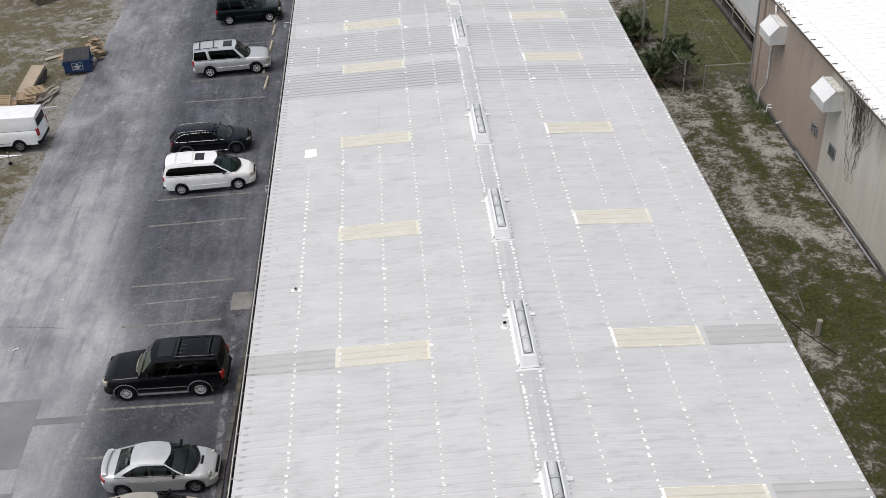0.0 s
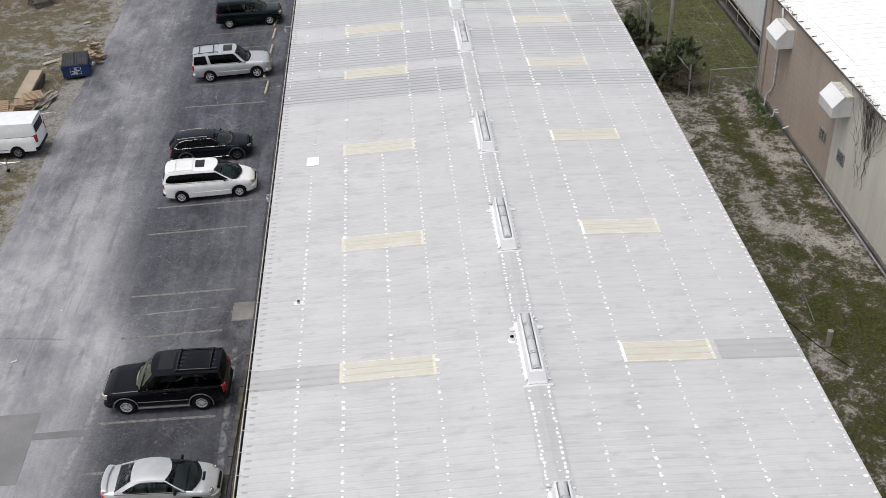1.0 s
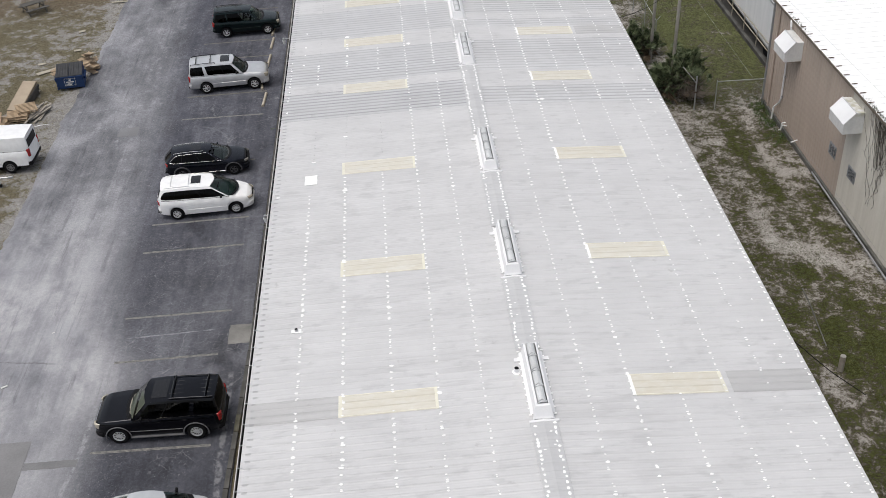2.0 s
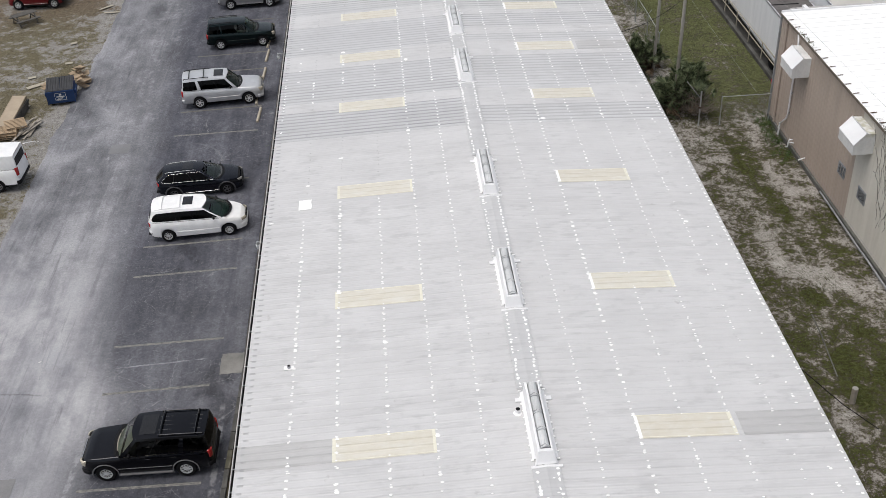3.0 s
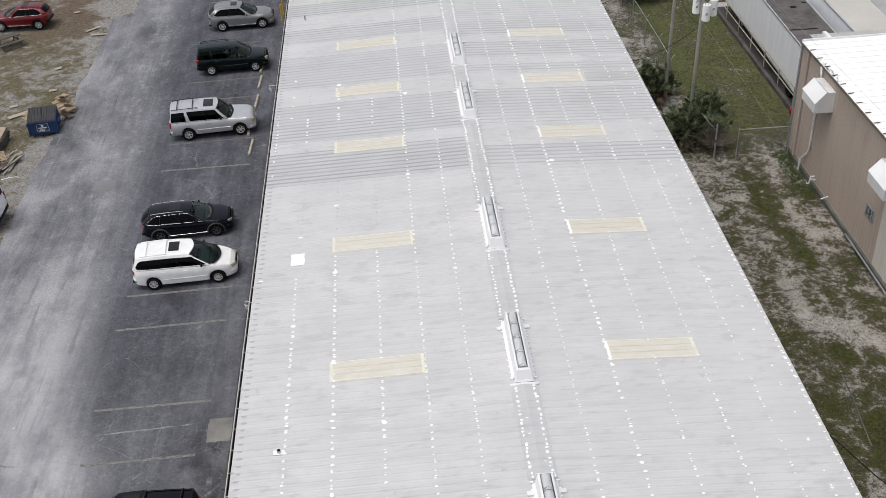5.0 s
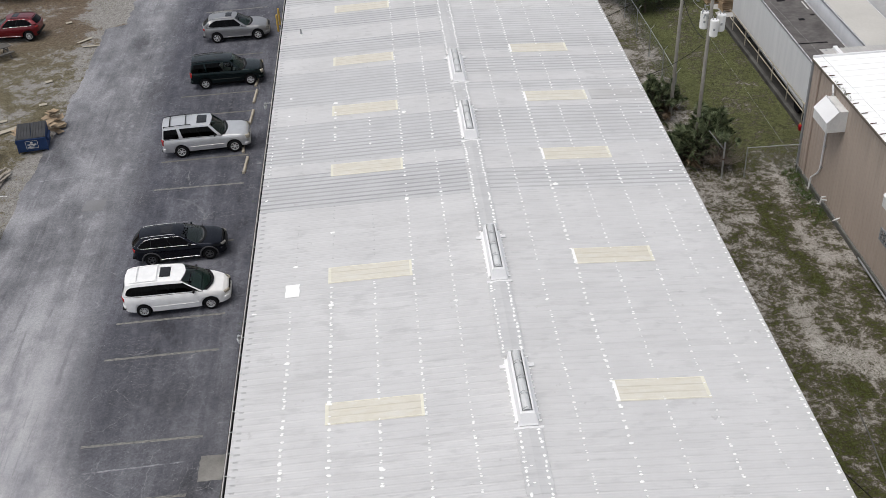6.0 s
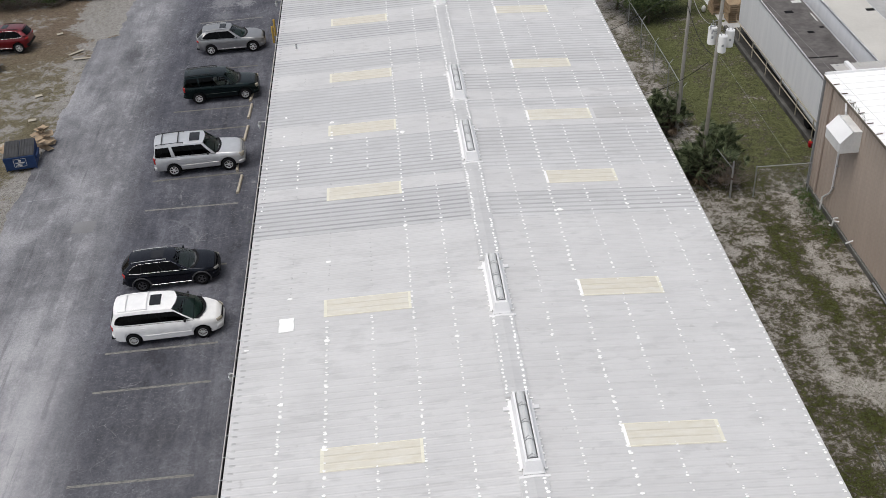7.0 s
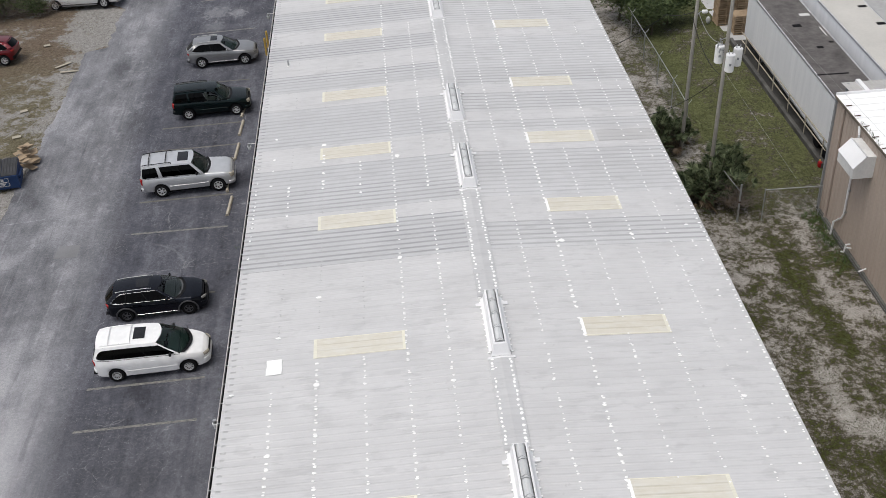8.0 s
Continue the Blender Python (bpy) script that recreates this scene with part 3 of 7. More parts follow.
def ground_z(x, y):
    z = 0.035 * noise.noise((x * 0.5, y * 0.5, 0)) + 0.02 * noise.noise((x * 1.7, y * 1.7, 4))
    if -26.5 < x < -10:
        z = -0.07
    elif x <= -26.5:
        z -= 0.05
    if -10.4 < x < 8.0:
        z = -0.1
    if 14.5 < x < 30:
        z += 0.2 * min(1, (x - 14.5) / 2.4) * min(1, max(0.1, (y - 22) / 3))
    return z


def spread(lo, hi, step, outer):
    mid = [lo + step * i for i in range(int(round((hi - lo) / step)) + 1)]
    return [lo - o for o in reversed(outer)] + mid + [hi + o for o in outer]


OUT = [6, 20, 60, 160, 400, 1000, 2000]
gx, gy = spread(-46, 46, 0.8, OUT), spread(-36, 76, 0.8, OUT)
bm = bmesh.new()
sheet(bm, [[(x, y, ground_z(x, y) if abs(x) < 47 and -37 < y < 77 else -0.06) for x in gx] for y in gy])
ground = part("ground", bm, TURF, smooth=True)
tagged(ground, "sandy ground with patchy green turf and brown leaf litter", "ground", kind="structure")

# the parking lot, a slab with a broken edge
bm = bmesh.new()
ys = [-40 + 0.25 * i for i in range(int((96 + 40) / 0.25) + 1)]
cols = [0, 0.02, 0.06, 0.15, 0.3, 0.5, 0.75, 1.0]
rows = []
for y in ys:
    e = edge_x(y)
    top = [(e + (-12.0 - e) * c, y, 0.004 * noise.noise((c * 9, y * 0.3, 2)) - (0.02 if c == 0 else 0)) for c in cols]
    rows.append([(e - 0.05, y, -0.14)] + top)
sheet(bm, rows)
bmesh.ops.recalc_face_normals(bm, faces=bm.faces)
lot = part("parking_lot", bm, ASPHALT, smooth=True)
tagged(lot, "dark worn asphalt parking lot with a pale dusty drive lane", "parking lot", kind="structure")

for name, x0, x1, y0, y1, mat, label in (
    ("asphalt_patch", -23.4, -20.17, -5.0, -1.05, PATCH, "square grey asphalt repair patch in the drive lane"),
    ("asphalt_patch", -21.9, -20.0, -11.5, -6.3, PATCH, "long grey asphalt repair patch in the drive lane"),
    ("asphalt_patch", -20.15, -18.1, -2.64, -2.26, PATCH_DARK, "narrow dark trench patch across the asphalt"),
    ("concrete_pad", -12.95, -11.95, 4.15, 5.5, CONCRETE_PAD, "small pale concrete pad beside the kerb"),
    ("asphalt_patch", -21.4, -20.3, 24.6, 25.7, PATCH_LIGHT, "small square pale asphalt patch in the drive lane"),
):
    bm = bmesh.new()
    n = 24
    ring = []
    for k in range(4 * n):
        f = k / n
        u, v = ((f, 0) if f < 1 else (1, f - 1) if f < 2 else (3 - f, 1) if f < 3 else (0, 4 - f))
        x, y = x0 + (x1 - x0) * u, y0 + (y1 - y0) * v
        j = 0.035 * noise.noise((x * 4, y * 4, 7))
        ring.append(bm.verts.new((x + j, y - j, 0.011)))
    face = bm.faces.new(ring)
    low = bmesh.ops.extrude_face_region(bm, geom=[face])
    for v in [g for g in low["geom"] if isinstance(g, bmesh.types.BMVert)]:
        v.co.z = -0.05
    bmesh.ops.recalc_face_normals(bm, faces=bm.faces)
    tagged(part(name, bm, mat), label, name.replace("_", " "), kind="structure")


# painted stall lines
FAINT = simple("almost_worn_paint", (0.15, 0.145, 0.132), 0.9, vary=0.4, scale=9)


def stall_line(x0, x1, y, tilt):
    bm = bmesh.new()
    rows, n = [], 40
    for k in range(n + 1):
        f = k / n
        w = 0.068 + 0.016 * noise.noise((x0 + f * 20, y, 1))
        yy = y + tilt * f
        rows.append([(x0 + (x1 - x0) * f, yy - w, 0.0075), (x0 + (x1 - x0) * f, yy + w, 0.0075)])
    sheet(bm, rows)
    bmesh.ops.recalc_face_normals(bm, faces=bm.faces)
    for f in bm.faces:
        if f.normal.z < 0:
            f.normal_flip()
    ob = part("parking_line", bm, FAINT if y in (20.6, 29.35, 34.95, 37.7, 43.6) else LINE)
    tagged(ob, "faded yellowish parking stall line on asphalt", "parking line", "parking lines", "structure")


for x0, x1, y, tilt in (
    (-17.8, -12.85, 14.44, 0.16), (-17.87, -12.9, 11.88, 0.14), (-17.82, -13.0, 6.56, 0.06), (-17.74, -13.3, 3.45, 0.08),
    (-17.7, -13.0, -1.98, -0.08), (-17.75, -13.2, -4.75, -0.05), (-17.85, -12.9, 26.28, 0.05), (-17.88, -12.9, 29.35, 0.2), (-17.86, -12.9, 34.95, 0.15),
    (-17.8, -13.0, 20.6, 0.1), (-17.8, -13.0, 37.7, 0.15), (-17.8, -13.0, 43.6, 0.15), (-17.7, -13.2, 51.8, 0.35), (-17.7, -13.0, 58.1, 0.2)):
    stall_line(x0, x1, y, tilt)

# kerb along the wall, in cast lengths, and the soil behind it
kerb = empty("kerb", pose(0, 0, 0), "low dirty concrete kerb along the warehouse wall, partly painted yellow", "kerb", kind="structure")
length = mesh_of("kerb_stone", boxed((0, 0, 0.03), (0.20, 0.97, 0.14), bevel=0.02), KERB)
yellowed = mesh_of("kerb_stone", boxed((0, 0, 0.03), (0.20, 0.97, 0.14), bevel=0.02), KERB_YELLOW)
for k in range(78):
    y = -22 + 1.0 * k
    x = -11.86 - 0.034 * max(0.0, min(11.0, 4.6 - y)) + 0.015 * noise.noise((k, 0.3, 0))
    part("kerb_stone", yellowed if -3.6 < y < 0.4 and k % 3 == 0 else length, None, kerb, m=pose(x, y, 0, 0, 0, -1.5 if y < 4.6 else 0))
bm = bmesh.new()
sheet(bm, [[(x, y, -0.02 + 0.03 * noise.noise((x * 2, y * 2, 0))) for x in (-11.9, -11.6, -11.2, -10.8, -10.2)] for y in [-24 + 0.6 * i for i in range(142)]])
bmesh.ops.recalc_face_normals(bm, faces=bm.faces)
bed = part("soil_strip", bm, simple("dark_soil", (0.055, 0.05, 0.042), 0.95, vary=0.5, scale=5, bump=0.5), smooth=True)
tagged(bed, "dark damp soil strip between kerb and wall", "soil", kind="structure")

# ---- the long warehouse ----
RX, RZ, SL = -0.98, 5.8, 0.04
SK = 0.02  # the ribs run a little askew to the ridge
Y0, Y1 = -23.0, 58.34
LW, LE = 9.50, 9.27


def roof_z(x):
    return RZ - SL * abs(x - RX)


warehouse = empty("warehouse", pose(0, 0, 0), "long low warehouse with a pale corrugated metal roof", "warehouse", kind="structure")
xw, xe = RX - LW + 0.45, RX + LE - 0.3
for c, s in (((xw + 0.1, (Y0 + Y1) / 2, 2.55), (0.2, Y1 - Y0 - 0.6, 5.1)), ((xe - 0.1, (Y0 + Y1) / 2, 2.55), (0.2, Y1 - Y0 - 0.6, 5.1)),
             (((xw + xe) / 2, Y0 + 0.4, 2.6), (xe - xw - 0.44, 0.2, 5.2)), (((xw + xe) / 2, Y1 - 0.4, 2.6), (xe - xw - 0.44, 0.2, 5.2))):
    part("wall", boxed(c, s), WEST_WALL, warehouse)
bm = bmesh.new()
under = [(RX - LW + 0.05, roof_z(RX - LW) - 0.02), (RX, RZ - 0.03), (RX + LE - 0.05, roof_z(RX + LE) - 0.02)]
prof = under + [(x, z - 0.16) for x, z in reversed(under)]
vs0 = [bm.verts.new((x, Y0 + 0.05, z)) for x, z in prof]
vs1 = [bm.verts.new((x, Y1 - 0.05, z)) for x, z in prof]
for k in range(6):
    bm.faces.new((vs0[k], vs0[(k + 1) % 6], vs1[(k + 1) % 6], vs1[k]))
bm.faces.new(vs0[::-1]), bm.faces.new(vs1)
bmesh.ops.recalc_face_normals(bm, faces=bm.faces)
deck = part("roof", bm, DULL_METAL, warehouse)


def rib_profile(width, lift=0.0):
    """Trapezoid ribs across a sheet: (y, z) pairs."""
    pts, k = [], 0
    y = 0.0
    while y < width - 0.01:
        pts += [(y - 0.050, 0.0), (y - 0.016, 0.010), (y + 0.016, 0.010), (y + 0.050, 0.0)]
        for q in (0.11, 0.2166):
            pts += [(y + q - 0.02, 0.0), (y + q, 0.0016), (y + q + 0.02, 0.0)]
        y += RIB
    pts += [(width - 0.050, 0.0), (width - 0.016, 0.0105), (width + 0.016, 0.0105)]
    return [(a, b + lift) for a, b in pts]


def panel_mesh(name, x0, x1, side, mat, lift=0.0, bays=1):
    bm = bmesh.new()
    prof = rib_profile(PANEL * bays, lift)
    xs = [x0 + (x1 - x0) * k / 2 for k in range(3)]
    rows = [[(side * x, y - SK * side * x, z - SL * x) for y, z in prof] for x in xs]
    sheet(bm, rows)
    # turned-down lip at both ends
    for x, row in ((x0, rows[0]), (x1, rows[-1])):
        sheet(bm, [row, [(a, b, -SL * x - 0.006) for a, b, c in row]])
    bmesh.ops.recalc_face_normals(bm, faces=bm.faces)
    if sum(f.normal.z * f.calc_area() for f in bm.faces) < 0:
        bmesh.ops.reverse_faces(bm, faces=bm.faces)
    return mesh_of(name, bm, mat)


PHASE = -0.19
roof_meshes = {(side, mat.name): panel_mesh("roof_panel", 0.06, LW if side < 0 else LE, side, mat) for side in (-1, 1) for mat in (ROOF_NEW, ROOF_OLD, ROOF_OLD_WEST, ROOF_DIRTY)}


def old_zone(side, y):
    """Stretches of roof that were never recoated."""
    if side < 0:
        return 14.4 < y < 16.6 or 17.9 < y < 22.3 or 23.6 < y < 27.6 or 30.2 < y < 31.6 or 33.2 < y < 35.4 or 37.2 < y < 41.0 or y > 42.5
    return 14.4 < y < 16.2 or 17.6 < y < 22.0 or 23.4 < y < 25.2 or 26.2 < y < 27.6 or 29.2 < y < 34.6 or y > 36.6


SKY_W = [-15.0, -7.22, 0.66, 8.62, 16.76, 22.64, 28.48, 36.05, 41.6, 49.3]
SKY_E = [-14.85, -7.1, 0.68, 8.6, 16.74, 22.58, 28.38, 35.95, 41.5, 49.3]
SKY_W = [Y0 + PHASE + RIB * round((y - Y0 - PHASE) / RIB) for y in SKY_W]
SKY_E = [Y0 + PHASE + RIB * round((y - Y0 - PHASE) / RIB) for y in SKY_E]

# ---- things on the warehouse roof ----
def skylight(side, y):
    """A fibreglass sheet with the roof's own ribs, bedded in sealant at both ends."""
    x0, x1 = (3.18, 6.44) if side < 0 else (3.14, 6.24)
    th = empty("skylight", pose(RX, y, RZ), "yellowed fibreglass skylight sheet set into the metal roof", "skylight", "roof skylights")
    part("sheet", panel_mesh("skylight_sheet", x0, x1, side, FIBRE, 0.012), None, th)
    for k, (a, w) in enumerate(((x0, 0.10), (x1 - 0.1, 0.12))):
        me = panel_mesh("end_sealant", a, a + w, side, SEALANT if (side > 0 and k == 0) else FIBRE_EDGE, 0.019)
        part("end_sealant", me, None, th)
    for yy in (0.0, PANEL):
        part("side_sealant", boxed((side * (x0 + x1) / 2, yy, -SL * (x0 + x1) / 2 + 0.024), (x1 - x0, 0.034, 0.010), Matrix.Identity(4)), FIBRE_EDGE, th) \
            .matrix_basis = Matrix.Translation((side * (x0 + x1) / 2, -SK * side * (x0 + x1) / 2, -SL * (x0 + x1) / 2)) @ pose(0, 0, 0, 0, side * math.degrees(math.atan(SL)), -math.degrees(SK)) @ Matrix.Translation((-side * (x0 + x1) / 2, 0, SL * (x0 + x1) / 2))
    return th


first = {}
for side, places in ((-1, SKY_W), (1, SKY_E)):
    for y in places:
        if side in first:
            copy_thing(first[side], pose(RX, y, RZ))
        else:
            first[side] = skylight(side, y)


def ridge_vent():
    """A gravity ridge ventilator: two sloped cheeks, an open throat with a damper tube in lengths, flared end plates."""
    th = empty("ridge_vent", pose(RX, 0, RZ), "white metal ridge ventilator with an open throat", "roof vent", "ridge vents")
    n = 3.38
    tab = mesh_of("fixing_tab", boxed((0, 0, 0), (0.10, 0.06, 0.03), bevel=0.008), SEALANT)
    for s in (-1, 1):
        bm = bmesh.new()
        out = [(0.40, -0.02), (0.40, 0.03), (0.30, 0.06), (0.24, 0.40), (0.20, 0.42), (0.17, 0.42), (0.17, 0.39), (0.22, 0.05)]
        sheet(bm, [[(s * a, y, b) for a, b in out] for y in (0.32, n)])
        bmesh.ops.recalc_face_normals(bm, faces=bm.faces)
        part("cheek", bm, WHITE_METAL, th)
        for k in range(11):
            part("fixing_tab", tab, None, th, m=pose(s * 0.40, 0.3 + k * 0.315, 0.02))
        part("end_tab", boxed((s * 0.47, n - 0.36, 0.02), (0.24, 0.17, 0.04), bevel=0.01), WHITE_METAL, th)
    bm = bmesh.new()
    for k in range(4):
        a = 0.42 + k * 0.77
        rod(bm, (0, a, 0.30), (0, min(a + 0.74, n - 0.02), 0.30), 0.15, None, 14)
    part("damper_tube", bm, VENT_TUBE, th, smooth=False)
    for k in range(4):
        bm = bmesh.new()
        a = 0.42 + k * 0.77
        for s in (-1, 1):
            rod(bm, (s * 0.17, a + 0.02, 0.42), (0, a + 0.11, 0.46), 0.011, None, 5)
        part("brace", bm, GREY_METAL, th)
    part("throat_floor", boxed((0, n / 2 + 0.05, 0.05), (0.5, n - 0.2, 0.03)), DULL_METAL, th)
    bm = bmesh.new()
    ring = [(-0.31, 0.04), (-0.245, 0.405), (-0.20, 0.428), (0.20, 0.428), (0.245, 0.405), (0.31, 0.04)]
    sheet(bm, [[(a * f, y, b * g) for a, b in ring] for y, f, g in ((0.36, 0.985, 0.99), (0.27, 1.01, 1.0), (0.25, 1.02, 0.98), (0.10, 1.15, 0.26), (0.05, 1.22, 0.16))])
    bmesh.ops.recalc_face_normals(bm, faces=bm.faces)
    if sum(f.normal.z for f in bm.faces) < 0:
        bmesh.ops.reverse_faces(bm, faces=bm.faces)
    part("end_hood", bm, WHITE_METAL, th)
    part("back_plate", boxed((0, n, 0.22), (0.56, 0.02, 0.42)), WHITE_METAL, th)
    bm = bmesh.new()
    for s in (-1, 1):
        box(bm, (0.235 * s, 0.0, 0.045), (0.49, 0.10, 0.05), Matrix.Translation((0, 0, 0)) @ pose(0, 0, 0, 0, s * 5, 0), bevel=0.012)
    part("end_flange", bm, WHITE_METAL, th)
    return th


vent = ridge_vent()
VENTS = [-16.2, -8.2, -0.38, 7.54, 18.68, 24.85, 37.5, 47.2]
for k, y in enumerate(VENTS):
    if k == 0:
        vent.matrix_basis = pose(RX + 0.08, y - 0.06, RZ)
    else:
        copy_thing(vent, pose(RX + 0.08, y - 0.06, RZ))

CAP_PAINT = roof_paint("ridge_cap_paint", (0.56, 0.56, 0.565), (0.48, 0.48, 0.49), 0.2, (0.44, 0.49))
# ridge cap between the ventilators
caps = []
marks = [Y0] + [v for y in VENTS for v in (y, y + 3.5)] + [Y1]
for a, b in zip(marks[::2], marks[1::2]):
    if b - a < 0.3:
        continue
    bm = bmesh.new()
    rows = []
    n = max(2, int((b - a) / 1.5))
    for k in range(n + 1):
        y = a + (b - a) * k / n
        rows.append([(RX + 0.05 + s, y, RZ - SL * abs(s) + h) for s, h in ((-0.44, 0.012), (-0.435, 0.028), (-0.2, 0.034), (0, 0.045), (0.2, 0.034), (0.435, 0.028), (0.44, 0.012))])
    sheet(bm, rows)
    bmesh.ops.recalc_face_normals(bm, faces=bm.faces)
    if sum(f.normal.z for f in bm.faces) < 0:
        bmesh.ops.reverse_faces(bm, faces=bm.faces)
    part("ridge_cap", bm, CAP_PAINT, warehouse)

# dabs of sealant over the screws, one beside each rib along every purlin
rng = random.Random(11)


def dab(bm, x, y, a, b, lift):
    z = roof_z(x) + lift
    n = 7
    turn = rng.uniform(0, 6.3)
    rim = []
    for k in range(n):
        t = turn + k * 2 * math.pi / n
        r = rng.uniform(0.75, 1.2)
        rim.append(bm.verts.new((x + a * r * math.cos(t), y + b * r * math.sin(t), z)))
    top = bm.verts.new((x, y, z + 0.014))
    for k in range(n):
        bm.faces.new((rim[k], rim[(k + 1) % n], top))


def dab_run(bm, x, y0, y1, chance, size, lift=0.023):
    k0, k1 = math.ceil((y0 - Y0 - PHASE) / RIB), math.floor((y1 - Y0 - PHASE) / RIB)
    for k in range(k0, k1 + 1):
        if rng.random() > chance or abs(abs(x - RX) - 4.67) < 0.1 and any(0 < Y0 + PHASE + k * RIB - v < PANEL for v in (SKY_W if x < RX else SKY_E)):
            continue
        y = Y0 + PHASE + k * RIB - SK * (x - RX)
        s = 0.92 * size * rng.uniform(0.75, 1.25) * (1.5 if rng.random() < 0.03 else 1)
        dab(bm, x + rng.uniform(-0.025, 0.025), y + rng.uniform(-0.03, 0.03), s * 1.05, s * 0.85, lift)
        if rng.random() < (0.85 if k % 3 == 0 else 0.25):
            dab(bm, x + rng.uniform(-0.02, 0.02), y + 0.11, s * 0.85, s * 0.6, 0.006)


bm = bmesh.new()
for x, y0, y1, chance, size in (
    (RX - 1.66, Y0, 37.5, 0.93, 0.052), (RX - 3.14, Y0, 40.5, 0.95, 0.056), (RX - 4.66, Y0, 8.4, 0.95, 0.060), (RX - 4.62, 19.2, 22.0, 0.5, 0.06),
    (RX - 6.32, Y0, 8.4, 0.96, 0.070), (RX - 6.28, 19.5, 24.0, 0.45, 0.075), (RX - 7.85, Y0, 8.3, 0.93, 0.066), (RX - 7.8, 17.0, 20.8, 0.3, 0.06),
    (RX - 9.25, 15.0, 23.0, 0.6, 0.05), (RX - 8.6, 15.0, 26.0, 0.15, 0.06),
    (RX + 1.70, Y0, 50, 0.96, 0.054), (RX + 3.15, Y0, 50, 0.97, 0.066), (RX + 4.69, Y0, 42, 0.93, 0.05), (RX + 6.22, Y0, 42, 0.9, 0.05),
    (RX + 7.66, Y0, 36, 0.8, 0.045), (RX + 8.55, Y0, 30, 0.3, 0.05), (RX + LE - 0.12, Y0, 38, 1.0, 0.055)):
    dab_run(bm, x, y0, y1, chance, size)
for s in (-1, 1):
    for a, b in zip(marks[::2], marks[1::2]):
        y = a + 0.1
        while y < b - 0.1:
            if rng.random() < 0.94:
                dab(bm, RX + 0.05 + s * 0.315 + rng.uniform(-0.03, 0.03), y, 0.052 * rng.uniform(0.7, 1.4), 0.058 * rng.uniform(0.7, 1.5), 0.034)
            if rng.random() < 0.12:
                dab(bm, RX + 0.05 + s * rng.uniform(0.08, 0.26), y + 0.06, 0.05, 0.028, 0.040)
            y += rng.uniform(0.13, 0.27)
for x, y, a, b in ((-7.3, 12.14, 0.12, 0.07), (-8.75, 9.95, 0.11, 0.07), (-7.3, 7.2, 0.12, 0.12), (-10.2, 7.15, 0.11, 0.05), (6.8, 4.9, 0.10, 0.08),
                   (2.35, 14.4, 0.15, 0.12), (-3.9, 22.2, 0.12, 0.15), (7.6, 15.1, 0.10, 0.07)):
    dab(bm, x, y, a, b, 0.023)
tagged(part("sealant_dabs", bm, SEALANT), "white sealant dabs over roof screws in long rows", "sealant", kind="stuff")

# bare screw heads with a little rust bleeding, where no sealant was put
bm = bmesh.new()
for x, y0, y1 in ((RX - 4.62, 9.6, 40), (RX - 6.28, 9.6, 40), (RX - 7.76, 9.6, 36), (RX - 3.1, 26, 44), (RX + 4.65, 36, 46), (RX + 6.2, 34, 46), (RX + 7.75, 33, 46)):
    dab_run(bm, x, y0, y1, 0.65, 0.040, 0.0115)
tagged(part("screw_marks", bm, simple("grey_screw_stain", (0.43, 0.43, 0.435), 0.7, vary=0.2)), "small grey stains round bare roof screws", "screw stains", kind="stuff")

# a square of white coating over a repair
bm = bmesh.new()
rows = [[(-9.09 + 0.55 * u + 0.03 * noise.noise((u * 2.5, v * 2.5, 0)), 7.95 + 0.80 * v + 0.035 * noise.noise((v * 9, u * 9, 3)), 0) for u in [k / 8 for k in range(9)]] for v in [k / 24 for k in range(25)]]
rows = [[(x, y, roof_z(x) + 0.030) for x, y, z in r] for r in rows]
sheet(bm, rows)
bmesh.ops.recalc_face_normals(bm, faces=bm.faces)
tagged(part("roof_patch", bm, SEALANT), "square white sealant patch on the metal roof", "roof patch")


def vent_pipe(x, y, r, h, flash=False, mat=GREY_METAL):
    th = empty("vent_pipe", pose(x, y, roof_z(x)), "short grey plumbing vent pipe through the roof", "vent pipe")
    bm = bmesh.new()
    rod(bm, (0, 0, 0), (0, 0, h), r, None, 14)
    part("pipe", bm, mat, th)
    bm = bmesh.new()
    rod(bm, (0, 0, h + 0.002), (0, 0, h + 0.012), r * 0.8, None, 12)
    part("opening", bm, DARK, th)
    bm = bmesh.new()
    rod(bm, (0, 0, 0.0), (0, 0, 0.05), r * 1.6, r * 1.1, 14)
    part("collar", bm, SEALANT, th)
    if flash:
        part("flashing", boxed((0, 0, 0.045), (0.36, 0.20, 0.012), bevel=0.004), SEALANT, th)


vent_pipe(-9.0, -2.36, 0.06, 0.14, flash=True)
vent_pipe(-1.47, -5.8, 0.095, 0.17, mat=WHITE_METAL)
vent_pipe(-9.34, 33.3, 0.05, 0.3)

# west gutter with its brackets
gut = empty("gutter", pose(RX - LW - 0.035, 0, roof_z(RX - LW) - 0.06), "white metal eaves gutter on iron brackets", "gutter", kind="structure")
bm = bmesh.new()
prof = [(0.085, -0.01), (0.075, -0.085), (-0.055, -0.085), (-0.08, 0.03), (-0.045, 0.04), (-0.035, 0.03), (-0.055, 0.02), (-0.04, -0.075), (0.065, -0.075), (0.075, -0.01)]
sheet(bm, [[(a * 0.85 - 0.018, y, b) for a, b in prof] for y in (Y0, Y1)])
bmesh.ops.recalc_face_normals(bm, faces=bm.faces)
part("trough", bm, GUTTER, gut)
